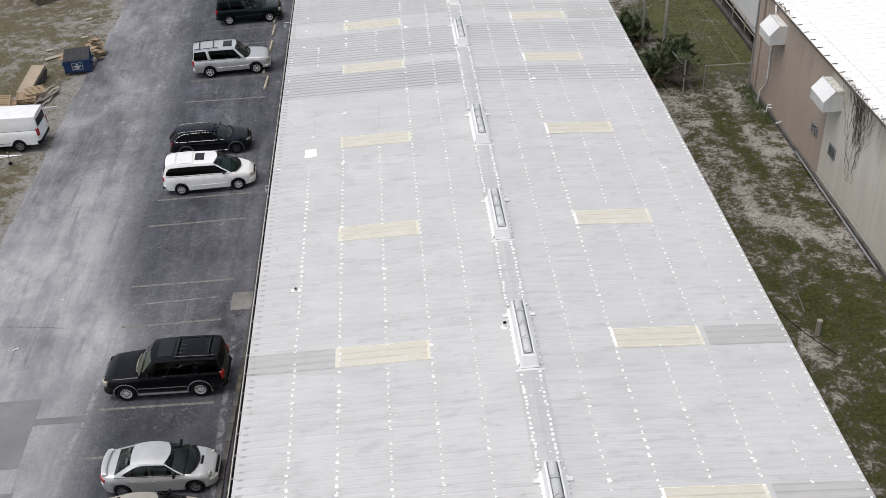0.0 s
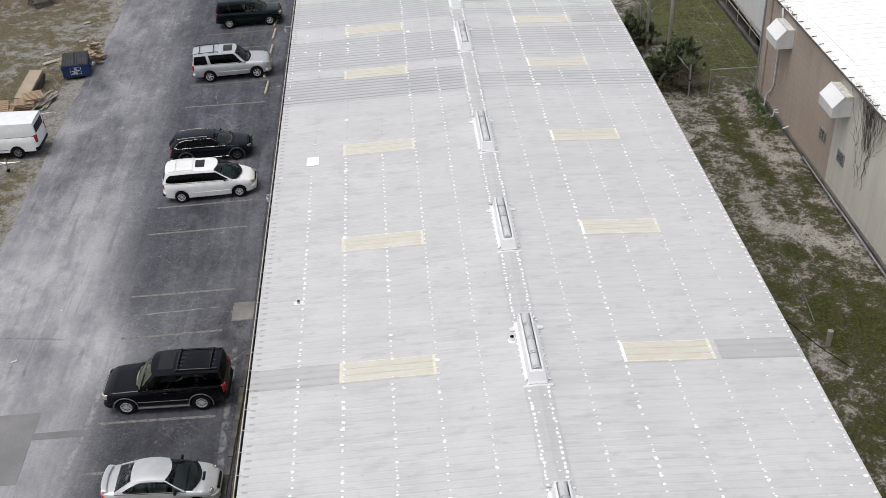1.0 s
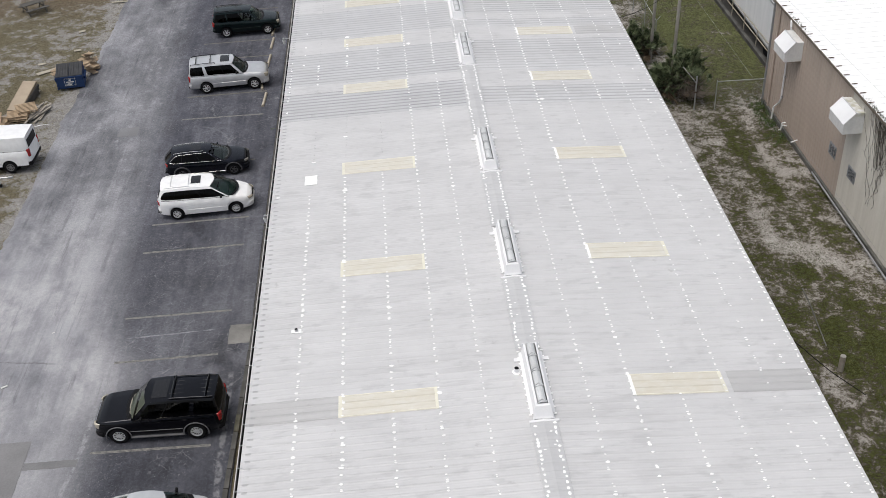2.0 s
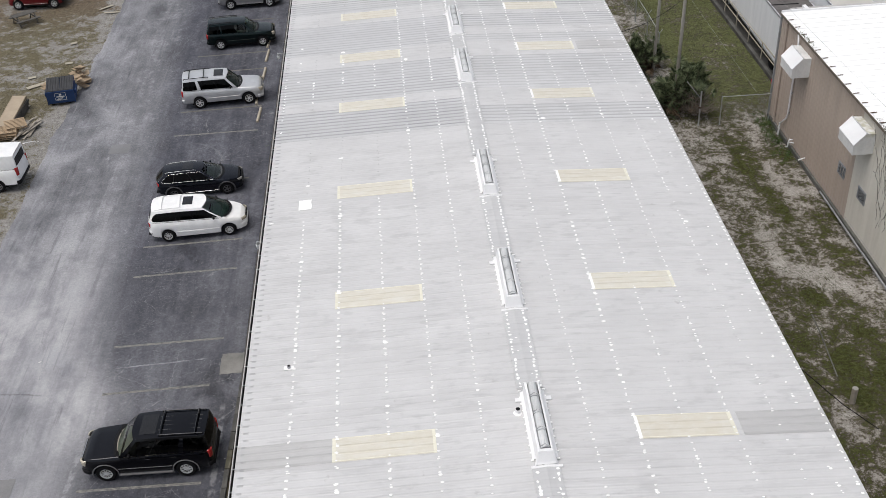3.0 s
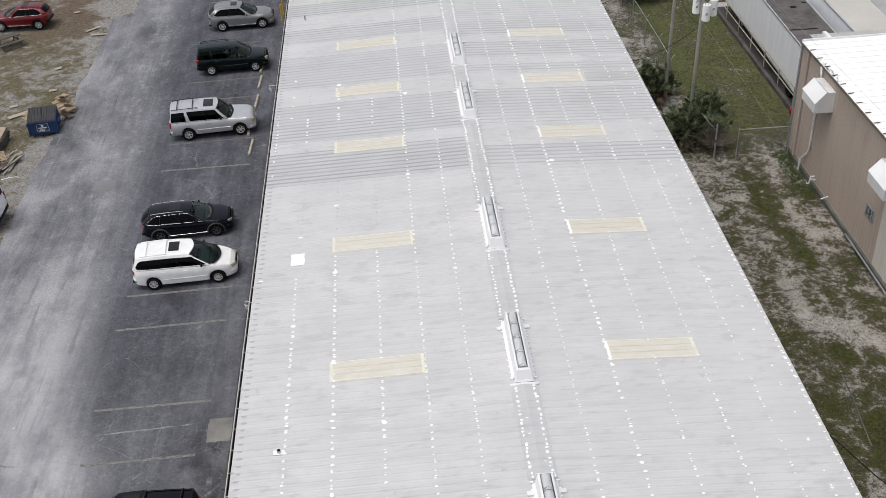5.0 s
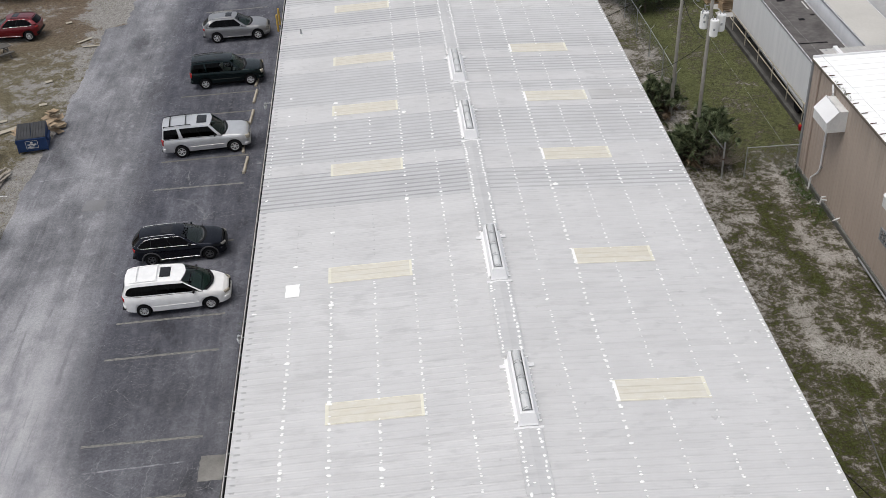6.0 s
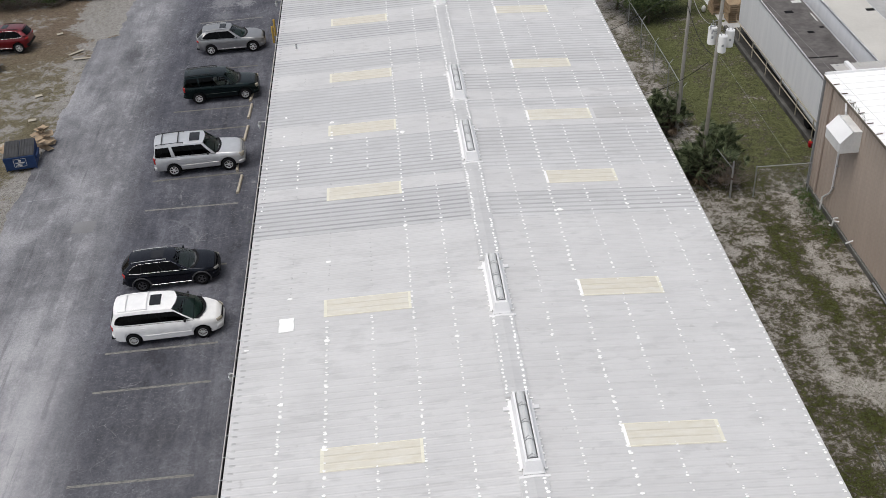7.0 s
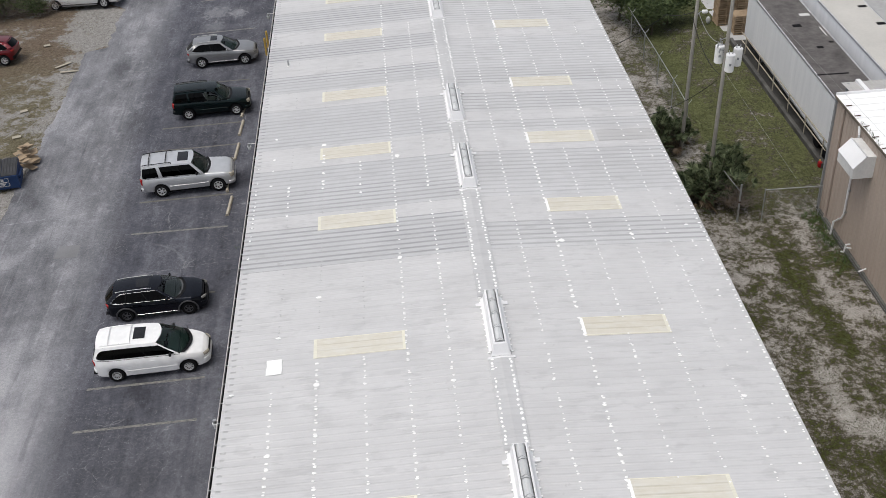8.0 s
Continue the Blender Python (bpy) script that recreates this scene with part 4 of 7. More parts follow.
# near-black strip standing in for the shade inside the trough
part("gutter_shade", boxed((-0.008, (Y0 + Y1) / 2, -0.06), (0.07, Y1 - Y0 - 0.1, 0.03)), DARK, gut)
bracket = mesh_of("bracket", boxed((0.03, 0, 0.084), (0.20, 0.026, 0.008)), VENT_TUBE)
for k in range(int((Y1 - Y0) / 0.98)):
    part("bracket", bracket, None, gut, m=pose(0, Y0 + 0.4 + 0.98 * k, 0))

# floodlights on short arms under the west eave
def flood(y, label):
    th = empty("wall_lamp", pose(RX - LW + (0.62 if y < 10 else 0.4), y, 4.85), label, "lamp", "wall lamps")
    part("arm", tube(bmesh.new(), [(0.0, 0, 0.1), (-0.5, 0, 0.22), (-0.92, 0, 0.22)], 0.022), GREY_METAL, th)
    bm = bmesh.new()
    rod(bm, (-0.92, 0, 0.10), (-0.92, 0, 0.24), 0.07, 0.06, 14)
    part("housing", bm, GREY_METAL, th)
    bm = bmesh.new()
    rod(bm, (-0.92, 0, -0.10), (-0.92, 0, 0.10), 0.06, 0.095, 14)
    part("lens", bm, simple("frosted_lens", (0.72, 0.74, 0.75), 0.25), th)


for y in (6.4, 25.6, 41.9):
    flood(y, "grey floodlight on a short arm under the eave")

# roof sheets last of the roof
for side in (-1, 1):
    k = 0
    y = Y0 + PHASE
    while y < Y1 - 0.5:
        mat = (ROOF_OLD_WEST if side < 0 else ROOF_OLD) if old_zone(side, y + 0.5) else ROOF_NEW
        part("roof_panel", roof_meshes[side, mat.name], None, deck, m=pose(RX, y, RZ))
        y += PANEL
        k += 1
for side, y in ((-1, SKY_W[1]), (1, SKY_E[0]), (1, SKY_E[1]), (1, SKY_E[5])):
    part("roof_panel", panel_mesh("roof_panel", 6.44, LW if side < 0 else LE, side, ROOF_DIRTY, 0.012), None, deck, m=pose(RX, y, RZ), label="darker uncoated roof sheet")

# ---- vehicles ----
def curve_at(pts, x):
    """Smooth value through (x, z) control points."""
    if x <= pts[0][0]:
        return pts[0][1]
    for (x0, z0), (x1, z1) in zip(pts, pts[1:]):
        if x <= x1:
            t = (x - x0) / (x1 - x0)
            t = t * t * (3 - 2 * t) * 0.5 + t * 0.5
            return z0 + (z1 - z0) * t
    return pts[-1][1]


def wheel_meshes(r, w, style, rim_mat):
    """Tyre and rim, axle along y, outer face towards -y."""
    bm = bmesh.new()
    ring = [(0.60, -w / 2 + 0.012), (0.70, -w / 2), (0.90, -w / 2), (0.97, -w / 2 + 0.02), (1.0, -w / 2 + 0.05), (1.0, w / 2 - 0.05), (0.97, w / 2 - 0.02), (0.9, w / 2), (0.6, w / 2)]
    n = 28
    rows = [[(r * a * math.cos(2 * math.pi * k / n), y, r * a * math.sin(2 * math.pi * k / n)) for a, y in ring] for k in range(n + 1)]
    sheet(bm, rows)
    bmesh.ops.remove_doubles(bm, verts=bm.verts, dist=1e-4)
    bmesh.ops.recalc_face_normals(bm, faces=bm.faces)
    tyre = mesh_of("tyre", bm, RUBBER, True)
    bm = bmesh.new()
    y0 = -w / 2 + 0.012
    rows = [[(r * a * math.cos(2 * math.pi * k / n), y, r * a * math.sin(2 * math.pi * k / n)) for a, y in ((0.63, y0), (0.60, y0 - 0.008), (0.55, y0), (0.54, y0 + 0.08))] for k in range(n + 1)]
    sheet(bm, rows)
    spokes = style
    for k in range(spokes):
        a = 2 * math.pi * k / spokes
        m = pose(0, 0, 0, 0, math.degrees(a), 0)
        box(bm, (r * 0.33, y0 + 0.022, 0), (r * 0.50, 0.03, r * (0.62 / spokes + 0.03)), m)
    rod(bm, (0, y0 - 0.004, 0), (0, y0 + 0.07, 0), r * 0.17, None, 14)
    rim = mesh_of("rim", bm, rim_mat)
    bm = bmesh.new()
    rod(bm, (0, y0 + 0.06, 0), (0, y0 + 0.1, 0), r * 0.6, None, 20)
    back = mesh_of("brake_disc", bm, DARK)
    return tyre, rim, back


def vehicle(name, label, category, at, heading, s, body, trim=None, group="parked vehicles"):
    """A road vehicle from its side profile s. Local x runs from the nose (0) to the tail (L), turned so that the nose points along +X."""
    L, W, r = s["L"], s["W"], s["r"]
    fx, rx = s["axles"]
    base = Matrix.Translation((*at, 0.012)) @ pose(0, 0, 0, 0, 0, heading)
    th = empty(name, base, label, category, group)
    trim = trim or body
    ka, kb = s.get("overhang", (0.92, 0.84))
    X = lambda x: L / 2 - (fx - (fx - x) * ka if x < fx else rx + (x - rx) * kb if x > rx else x)
    top, belt_drop = s["top"], s.get("drop", 0.05)
    xa, xd = s["cabin"]
    arch = r + s.get("gap", 0.07)

    def half(x):
        t = (x - L * 0.5) / (L * 0.5)
        nose = s.get("nose", 0.22)
        tail = s.get("tail", 0.11)
        k = nose * abs(t) ** s.get("nose_p", 5) if t < 0 else tail * abs(t) ** 6
        end, reach = (x, 0.55) if t < 0 else (L - x, 0.32)
        if end < reach:
            k += s.get("corner", 0.12 if t < 0 else 0.08) * (1 - max(0, end) / reach) ** 2.2
        return W / 2 * (1 - k)

    def pinched(x):
        end = min(x, L - x)
        return 1.0 if end >= 0.14 else 0.84 + 0.16 * math.sqrt(max(0, 1 - (1 - end / 0.14) ** 2))

    def wrap(name, s0, s1, z0, z1, mat, front=True, lift=0.014, label=""):
        """A panel bent round the nose or the tail: s0 to s1 metres along the plan's outline, from the middle."""
        line = [(0.0, 0.0)] + [(x, half(x) * (0.5 + 0.5 * pinched(x))) for x in (0.0, 0.01, 0.03, 0.06, 0.1, 0.14, 0.2, 0.28, 0.38, 0.5, 0.64, 0.8, 1.0)] if front else \
            [(L, 0.0)] + [(L - x, half(L - x) * (0.5 + 0.5 * pinched(L - x))) for x in (0.0, 0.01, 0.03, 0.06, 0.1, 0.14, 0.2, 0.28, 0.38, 0.5, 0.64, 0.8)]
        run = [0.0]
        for (xa_, ya_), (xb_, yb_) in zip(line, line[1:]):
            run.append(run[-1] + math.hypot(xb_ - xa_, yb_ - ya_))

        def at_run(v):
            sd, v = (1 if v >= 0 else -1), abs(v)
            for k in range(len(run) - 1):
                if v <= run[k + 1] or k == len(run) - 2:
                    f = (v - run[k]) / max(1e-6, run[k + 1] - run[k])
                    px, py = line[k][0] + (line[k + 1][0] - line[k][0]) * f, line[k][1] + (line[k + 1][1] - line[k][1]) * f
                    nx, ny = -(line[k + 1][1] - line[k][1]), line[k + 1][0] - line[k][0]
                    n = math.hypot(nx, ny) or 1
                    if not front:
                        nx, ny = -nx, -ny
                    return px, py * sd, nx / n, ny / n * sd
        n = max(6, int(abs(s1 - s0) / 0.07))
        rows = []
        for z, out in ((z0, -0.05), (z0 + 0.012, lift * 0.7), (z0 + 0.035, lift), ((z0 + z1) / 2, lift * 1.25), (z1 - 0.035, lift), (z1 - 0.012, lift * 0.7), (z1, -0.05)):
            row = []
            for k in range(n + 1):
                px, py, nx, ny = at_run(s0 + (s1 - s0) * k / n)
                o = out if 0 < k < n else -0.05
                row.append((X(px + nx * o), py + ny * o, z))
            rows.append(row)
        bm = bmesh.new()
        sheet(bm, rows)
        bmesh.ops.recalc_face_normals(bm, faces=bm.faces)
        return part(name, bm, mat, th, label, smooth=True)

    def corner_run(front=True):
        return half(0.0 if front else L) * 0.92

    def sill(x):
        z = curve_at(s["sill"], x)
        for w in (fx, rx):
            if abs(x - w) < arch:
                z = max(z, r + math.sqrt(arch * arch - (x - w) ** 2))
        return z

    xs = sorted(set([0.0, 0.02, 0.05, 0.10, L - 0.10, L - 0.05, L - 0.02, L] + [round(0.1 + (L - 0.2) * k / 52, 4) for k in range(53)] +
                    [w + arch * math.cos(math.pi * k / 14) for w in (fx, rx) for k in range(15)] + [xa, xd] + [v for d in s["doors"] for v in d]))

    def section(x):
        w, zt, zb = half(x), curve_at(top, x), sill(x)
        end = min(x, L - x)
        pinch = pinched(x)
        cz = 0.55
        zt, zb0 = cz + (zt - cz) * pinch, cz + (zb - cz) * pinch
        zb = max(zb, zb0) if end < 0.14 else zb
        w *= 0.5 + 0.5 * pinch
        crown = s.get("crown", 0.05)
        zs = zt - belt_drop
        zm = max(zb + 0.02, 0.55 * zs + 0.45 * 0.42)
        zl = max(zb + 0.01, 0.42)
        shoulder = s.get("shoulder", 0.93)
        return [(0, zt + crown * 0.5), (w * 0.45, zt + crown * 0.38), (w * 0.72, zt + crown * 0.1), (w * (shoulder - 0.04), zt - belt_drop * 0.35), (w * shoulder, zs),
                (w * 0.985, min(zs - 0.06, max(zm + 0.1, zs - 0.13)) if zs - 0.06 > zb else zs - 0.01), (w, zm), (w * 0.995, zl), (w * 0.97, zb)]

    secs = [section(x) for x in xs]
    shell, lower = bmesh.new(), bmesh.new()
    doors = [(d, bmesh.new(), sd) for d in s["doors"] for sd in (-1, 1)]
    bonnet = bmesh.new()
    for sd in (-1, 1):
        grid = [[(X(x), sd * y, z) for y, z in sec] for x, sec in zip(xs, secs)]
        for i in range(len(xs) - 1):
            xm = (xs[i] + xs[i + 1]) / 2
            for j in range(8):
                if j < 4 and xa + 0.03 < xm < xd - 0.03:
                    continue
                quad = [grid[i][j], grid[i + 1][j], grid[i + 1][j + 1], grid[i][j + 1]]
                target = lower if (s.get("two_tone") and j == 7) else shell
                vs = [target.verts.new(p) for p in quad]
                target.faces.new(vs if sd > 0 else vs[::-1])
                if j < 3 and 0.26 < xm < xa - 0.12:
                    w = [bonnet.verts.new((p[0], p[1] * 0.985, p[2] + 0.007)) for p in quad]
                    bonnet.faces.new(w if sd > 0 else w[::-1])
                # door skins stand a little proud, with a gap round them
                if 4 <= j <= 7:
                    for (d0, d1), dbm, dsd in doors:
                        if dsd == sd and d0 + 0.008 < xm < d1 - 0.008:
                            w = [dbm.verts.new((p[0], p[1] + sd * 0.006, p[2])) for p in quad]
                            dbm.faces.new(w if sd > 0 else w[::-1])
        for i, rev in ((0, False), (-1, True)):
            ring = grid[i]
            mid = (ring[0][0] + (0.02 if i == 0 else -0.02), 0, 0.55)
            for a, b in zip(ring, ring[1:]):
                vs = [shell.verts.new(p) for p in (mid, a, b)]
                shell.faces.new(vs if (sd > 0) != rev else vs[::-1])
    for bmx in (shell, lower, bonnet, *[d[1] for d in doors]):
        bmesh.ops.remove_doubles(bmx, verts=bmx.verts, dist=1e-4)
        bmesh.ops.recalc_face_normals(bmx, faces=bmx.faces)
    part("body", shell, body, th, smooth=True)
    part("bonnet", bonnet, body, th, smooth=True)
    if s.get("two_tone"):
        part("lower_cladding", lower, trim, th, smooth=True)
    else:
        lower.free()
    for (d0, d1), dbm, sd in doors:
        zs = [v.co.z for v in dbm.verts]
        # trim the skin's own edge inwards so that a dark gap shows
        lo, hi = min(zs), max(zs)
        for v in dbm.verts:
            if abs(v.co.x - X(d0)) < 1e-3:
                v.co.x -= 0.012
            if abs(v.co.x - X(d1)) < 1e-3:
                v.co.x += 0.012
        door = part("door", dbm, body, th, smooth=True)
        zh = curve_at(top, (d0 + d1) / 2) - belt_drop - 0.13
        hx = d1 - 0.16 if not s.get("slide") else d1 - 0.2
        y = half(hx) * 0.985 + 0.02
        part("handle", boxed((X(hx), sd * (y - 0.012), zh), (0.15, 0.025, 0.022), bevel=0.007), s.get("handle", body), door)
    part("underbody", boxed((X((fx + rx) / 2), 0, 0.31), (L * 0.76, W * 0.78, 0.24)), DARK, th)

    # cabin: glass and pillars from the belt up to the roof edge
    zb_f, zb_r = curve_at(top, xa) - belt_drop * 0.4, curve_at(top, xd) - belt_drop * 0.4
    ta, td, zr_f, zr_r = s["roof"]
    yr = s["roof_w"] / 2
    sh = s.get("shoulder", 0.93)
    ya, yd = half(xa) * (sh - 0.015), half(xd) * (sh - 0.015)

    def side_pt(u, v, sd):
        """u: 0 at the front pillar, 1 at the rear; v: 0 at the belt, 1 at the roof."""
        xb, xt = xa + (xd - xa) * u, ta + (td - ta) * u
        zb = curve_at(top, xb) - belt_drop * 0.6
        zt = zr_f + (zr_r - zr_f) * u + s.get("arc", 0.04) * 4 * u * (1 - u)
        yb = half(xb) * (sh - 0.005)
        yt = yr * (1 - 0.05 * (2 * u - 1) ** 4)
        bow = 0.025 * 4 * v * (1 - v)
        return (X(xb + (xt - xb) * v), sd * (yb + (yt - yb) * v + bow), zb + (zt - zb) * v)

    v0, v1 = s.get("win_v", (0.10, 0.86))
    u_end, u_len = s["windows"][-1][1], s.get("round", 0.09)
    us = sorted(set([0.0, 1.0] + [u for w in s["windows"] for u in w[:2]] + [k / 16 for k in range(17)] + [u_end - u_len * k / 7 for k in range(8)]))

    def levels(u):
        """Heights of the glass line: the last window ends in a rounded corner."""
        t = min(1.0, max(0.0, (u - (u_end - u_len)) / u_len))
        e = (1 - math.sqrt(1 - t * t)) * (v1 - v0)
        lo, hi = v0 + 0.18 * e, v1 - s.get("round_h", 0.5) * e
        return [0.0, lo, (lo + hi) / 2, hi, 1.0]

    frame_bm, posts, panes = bmesh.new(), {}, []
    for sd in (-1, 1):
        pane = [bmesh.new() for _ in s["windows"]]
        for a, b in zip(us, us[1:]):
            um = (a + b) / 2
            inside = next((k for k, w in enumerate(s["windows"]) if w[0] < um < w[1]), None)
            la, lb = levels(a), levels(b)
            for k in range(4):
                q = [side_pt(a, la[k], sd), side_pt(b, lb[k], sd), side_pt(b, lb[k + 1], sd), side_pt(a, la[k + 1], sd)]
                glazed = k in (1, 2)
                target = pane[inside] if inside is not None and glazed else frame_bm
                if glazed and inside is None:
                    for gap, (w, x) in enumerate(zip(s["windows"], s["windows"][1:])):
                        if w[1] < um < x[0] and x[0] - w[1] < 0.03:
                            target = posts.setdefault((sd, gap), bmesh.new())
                vv = [target.verts.new(p) for p in q]
                target.faces.new(vv if sd < 0 else vv[::-1])
        panes += [(p, s["windows"][k]) for k, p in enumerate(pane)]
    bmesh.ops.remove_doubles(frame_bm, verts=frame_bm.verts, dist=1e-4)
    part("window_frame", frame_bm, s.get("pillar", body), th, smooth=True)
    for post_bm in posts.values():
        part("door_post", post_bm, PLASTIC, th)
    for p, w in panes:
        bmesh.ops.remove_doubles(p, verts=p.verts, dist=1e-4)
        part("side_window", p, s.get("tint", GLASS_DARK) if w[2] else GLASS, th)

    def screen(u, bulge, margin, name, mat):
        rows = []
        for v in (margin[0], 0.33, 0.66, margin[1]):
            a, b = Vector(side_pt(u, v, -1)), Vector(side_pt(u, v, 1))
            row = []
            for k in range(9):
                f = margin[2] + (1 - 2 * margin[2]) * k / 8
                p = a.lerp(b, f)
                p.x += bulge * (1 - (2 * f - 1) ** 2) * (1 - 0.4 * v)
                p.z += 0.02 * (1 - (2 * f - 1) ** 2) * v
                row.append(p)
            rows.append(row)
        bm = bmesh.new()
        sheet(bm, rows)
        bmesh.ops.recalc_face_normals(bm, faces=bm.faces)
        return part(name, bm, mat, th, smooth=True)

    screen(0.0, s.get("bulge", 0.2), (0.0, 0.99, 0.02), "windscreen", s.get("screen", GLASS))
    rear_v = s.get("rear_v", (0.12, 0.9))
    screen(1.0, -s.get("rear_bulge", 0.06), (*rear_v, 0.07), "rear_window", s.get("tint", GLASS_DARK))
    if not s.get("rear_open"):
        bm = bmesh.new()

        def band(va, vb, fa, fb):
            q = []
            for v in (va, vb):
                a, b = Vector(side_pt(1.0, v, -1)), Vector(side_pt(1.0, v, 1))
                row = []
                for k in range(7):
                    f = fa + (fb - fa) * k / 6
                    p = a.lerp(b, f)
                    p.x -= s.get("rear_bulge", 0.06) * (1 - (2 * f - 1) ** 2) * (1 - 0.4 * v)
                    row.append(p)
                q.append(row)
            sheet(bm, q)
        band(0, rear_v[0], 0, 1), band(rear_v[1], 1.0, 0, 1), band(rear_v[0], rear_v[1], 0, 0.07), band(rear_v[0], rear_v[1], 0.93, 1)
        bmesh.ops.recalc_face_normals(bm, faces=bm.faces)
        part("tailgate_frame", bm, body, th, smooth=True)

    # roof skin, crowned, rolling over at the sides
    rows = []
    for k in range(13):
        u = k / 12
        a, b = Vector(side_pt(u, 1.0, -1)), Vector(side_pt(u, 1.0, 1))
        row = []
        for q in range(11):
            f = q / 10
            p = a.lerp(b, f)
            e = 1 - (2 * f - 1) ** 2
            p.z += s.get("crown_roof", 0.06) * (e ** 0.6)
            if k == 0:
                p.x += 0.6 * s.get("bulge", 0.2) * e
            if k == 12:
                p.x -= s.get("rear_bulge", 0.06) * 0.6 * e
            row.append(p)
        rows.append(row)
    bm = bmesh.new()
    sheet(bm, rows)
    bmesh.ops.recalc_face_normals(bm, faces=bm.faces)
    if sum(f.normal.z for f in bm.faces) < 0:
        bmesh.ops.reverse_faces(bm, faces=bm.faces)
    roof = part("roof", bm, s.get("roof_mat", body), th, smooth=True)

    def roof_at(u, f, lift):
        a, b = Vector(side_pt(u, 1.0, -1)), Vector(side_pt(u, 1.0, 1))
        p = a.lerp(b, f)
        p.z += s.get("crown_roof", 0.06) * ((1 - (2 * f - 1) ** 2) ** 0.6) + lift
        return p

    if "sunroof" in s:
        u0, u1 = s["sunroof"]
        bm = bmesh.new()
        sheet(bm, [[roof_at(u0 + (u1 - u0) * i / 3, 0.5 + s.get("sun_w", 0.56) * (j / 6 - 0.5), 0.008) for j in range(7)] for i in range(4)])
        bmesh.ops.recalc_face_normals(bm, faces=bm.faces)
        part("sunroof", bm, simple(name + "_sunroof", (0.008, 0.008, 0.009), 0.25, vary=0.1), roof, smooth=True)
    if "rails" in s:
        mat, u0, u1, h = s["rails"]
        for f in (0.06, 0.94):
            pts = [roof_at(u0, f, -0.01)] + [roof_at(u0 + (u1 - u0) * k / 8, f, h) for k in range(9)] + [roof_at(u1, f, -0.01)]
            part("roof_rail", tube(bmesh.new(), pts, s.get("rail_r", 0.022), 6), mat, roof)
        for u in s.get("bars", ()):
            part("cross_bar", tube(bmesh.new(), [roof_at(u, 0.06, h), roof_at(u, 0.3, h + 0.03), roof_at(u, 0.7, h + 0.03), roof_at(u, 0.94, h)], s.get("bar_r", 0.024), 6), s.get("bar_mat", mat), roof)
    for f in s.get("ribs", ()):
        part("roof_rib", tube(bmesh.new(), [roof_at(0.32, f, 0.004), roof_at(0.93, f, 0.004)], 0.009, 5), s.get("roof_mat", body), roof)

    # cabin inside
    inner = s.get("seat", SEAT)
    part("dashboard", boxed((X(xa + 0.35), 0, zb_f - 0.10), (0.5, W * 0.78, 0.22), bevel=0.05), s.get("dash", DASH), th)
    part("cabin_floor", boxed((X((xa + xd) / 2), 0, 0.48), (xd - xa - 0.1, W * 0.84, 0.06)), DARK, th)
    for q, sx in enumerate(s["seats"]):
        for y in ((-0.36, 0.36) if q == 0 else (-0.3, 0.3)):
            bm = boxed((X(sx), y, 0.62), (0.5, 0.5, 0.2), bevel=0.05)
            box(bm, (X(sx + 0.28), y, 0.92), (0.16, 0.48, 0.62), pose(0, 0, 0), bevel=0.05)
            box(bm, (X(sx + 0.31), y, 1.28), (0.1, 0.26, 0.16), None, bevel=0.04)
            part("seat", bm, inner, th)
    bm = bmesh.new()
    bmesh.ops.create_circle(bm, segments=18, radius=0.18, matrix=Matrix.Translation((X(xa + 0.68), 0.36, zb_f - 0.02)) @ pose(0, 0, 0, 0, -65, 0))
    ring = [v.co.copy() for v in bm.verts]
    bm.clear()
    part("steering_wheel", tube(bm, ring + ring[:1], 0.016, 5), DARK, th)

    # wheels
    tyre, rim, disc = wheel_meshes(r, 0.23, s.get("spokes", 5), s.get("rim", ALLOY))
    for wx in (fx, rx):
        for sd in (-1, 1):
            y = sd * (half(wx) - 0.115)
            wheel = part("wheel", tyre, None, th, m=pose(X(wx), y, r, 0, 0, 0 if sd < 0 else 180))
            part("rim", rim, None, wheel)
            part("brake_disc", disc, None, wheel)
            bm = bmesh.new()
            n = 12
            rows = [[(X(wx) + arch * 0.99 * math.cos(math.pi * k / n), sd * yy, r + arch * 0.99 * math.sin(math.pi * k / n)) for yy in (half(wx) * 0.95, half(wx) * 0.55)] for k in range(n + 1)]
            sheet(bm, rows)
            part("wheel_arch_liner", bm, DARK, th)
            if s.get("flare"):
                bm = bmesh.new()
                pts = [(X(wx) + (arch + 0.03) * math.cos(math.pi * k / 14), sd * (half(wx) + 0.008), r + (arch + 0.03) * math.sin(math.pi * k / 14)) for k in range(-1, 16)]
                part("arch_flare", tube(bm, pts, s.get("flare_r", 0.024), 6), s["flare"], th)

    # lamps, grille, plates, mirrors, bumpers
    zn, zt = curve_at(top, 0.12), curve_at(top, L - 0.1)
    hl = s.get("head", (0.30, 0.18, 0.17))
    cf, cr = corner_run(), corner_run(False)
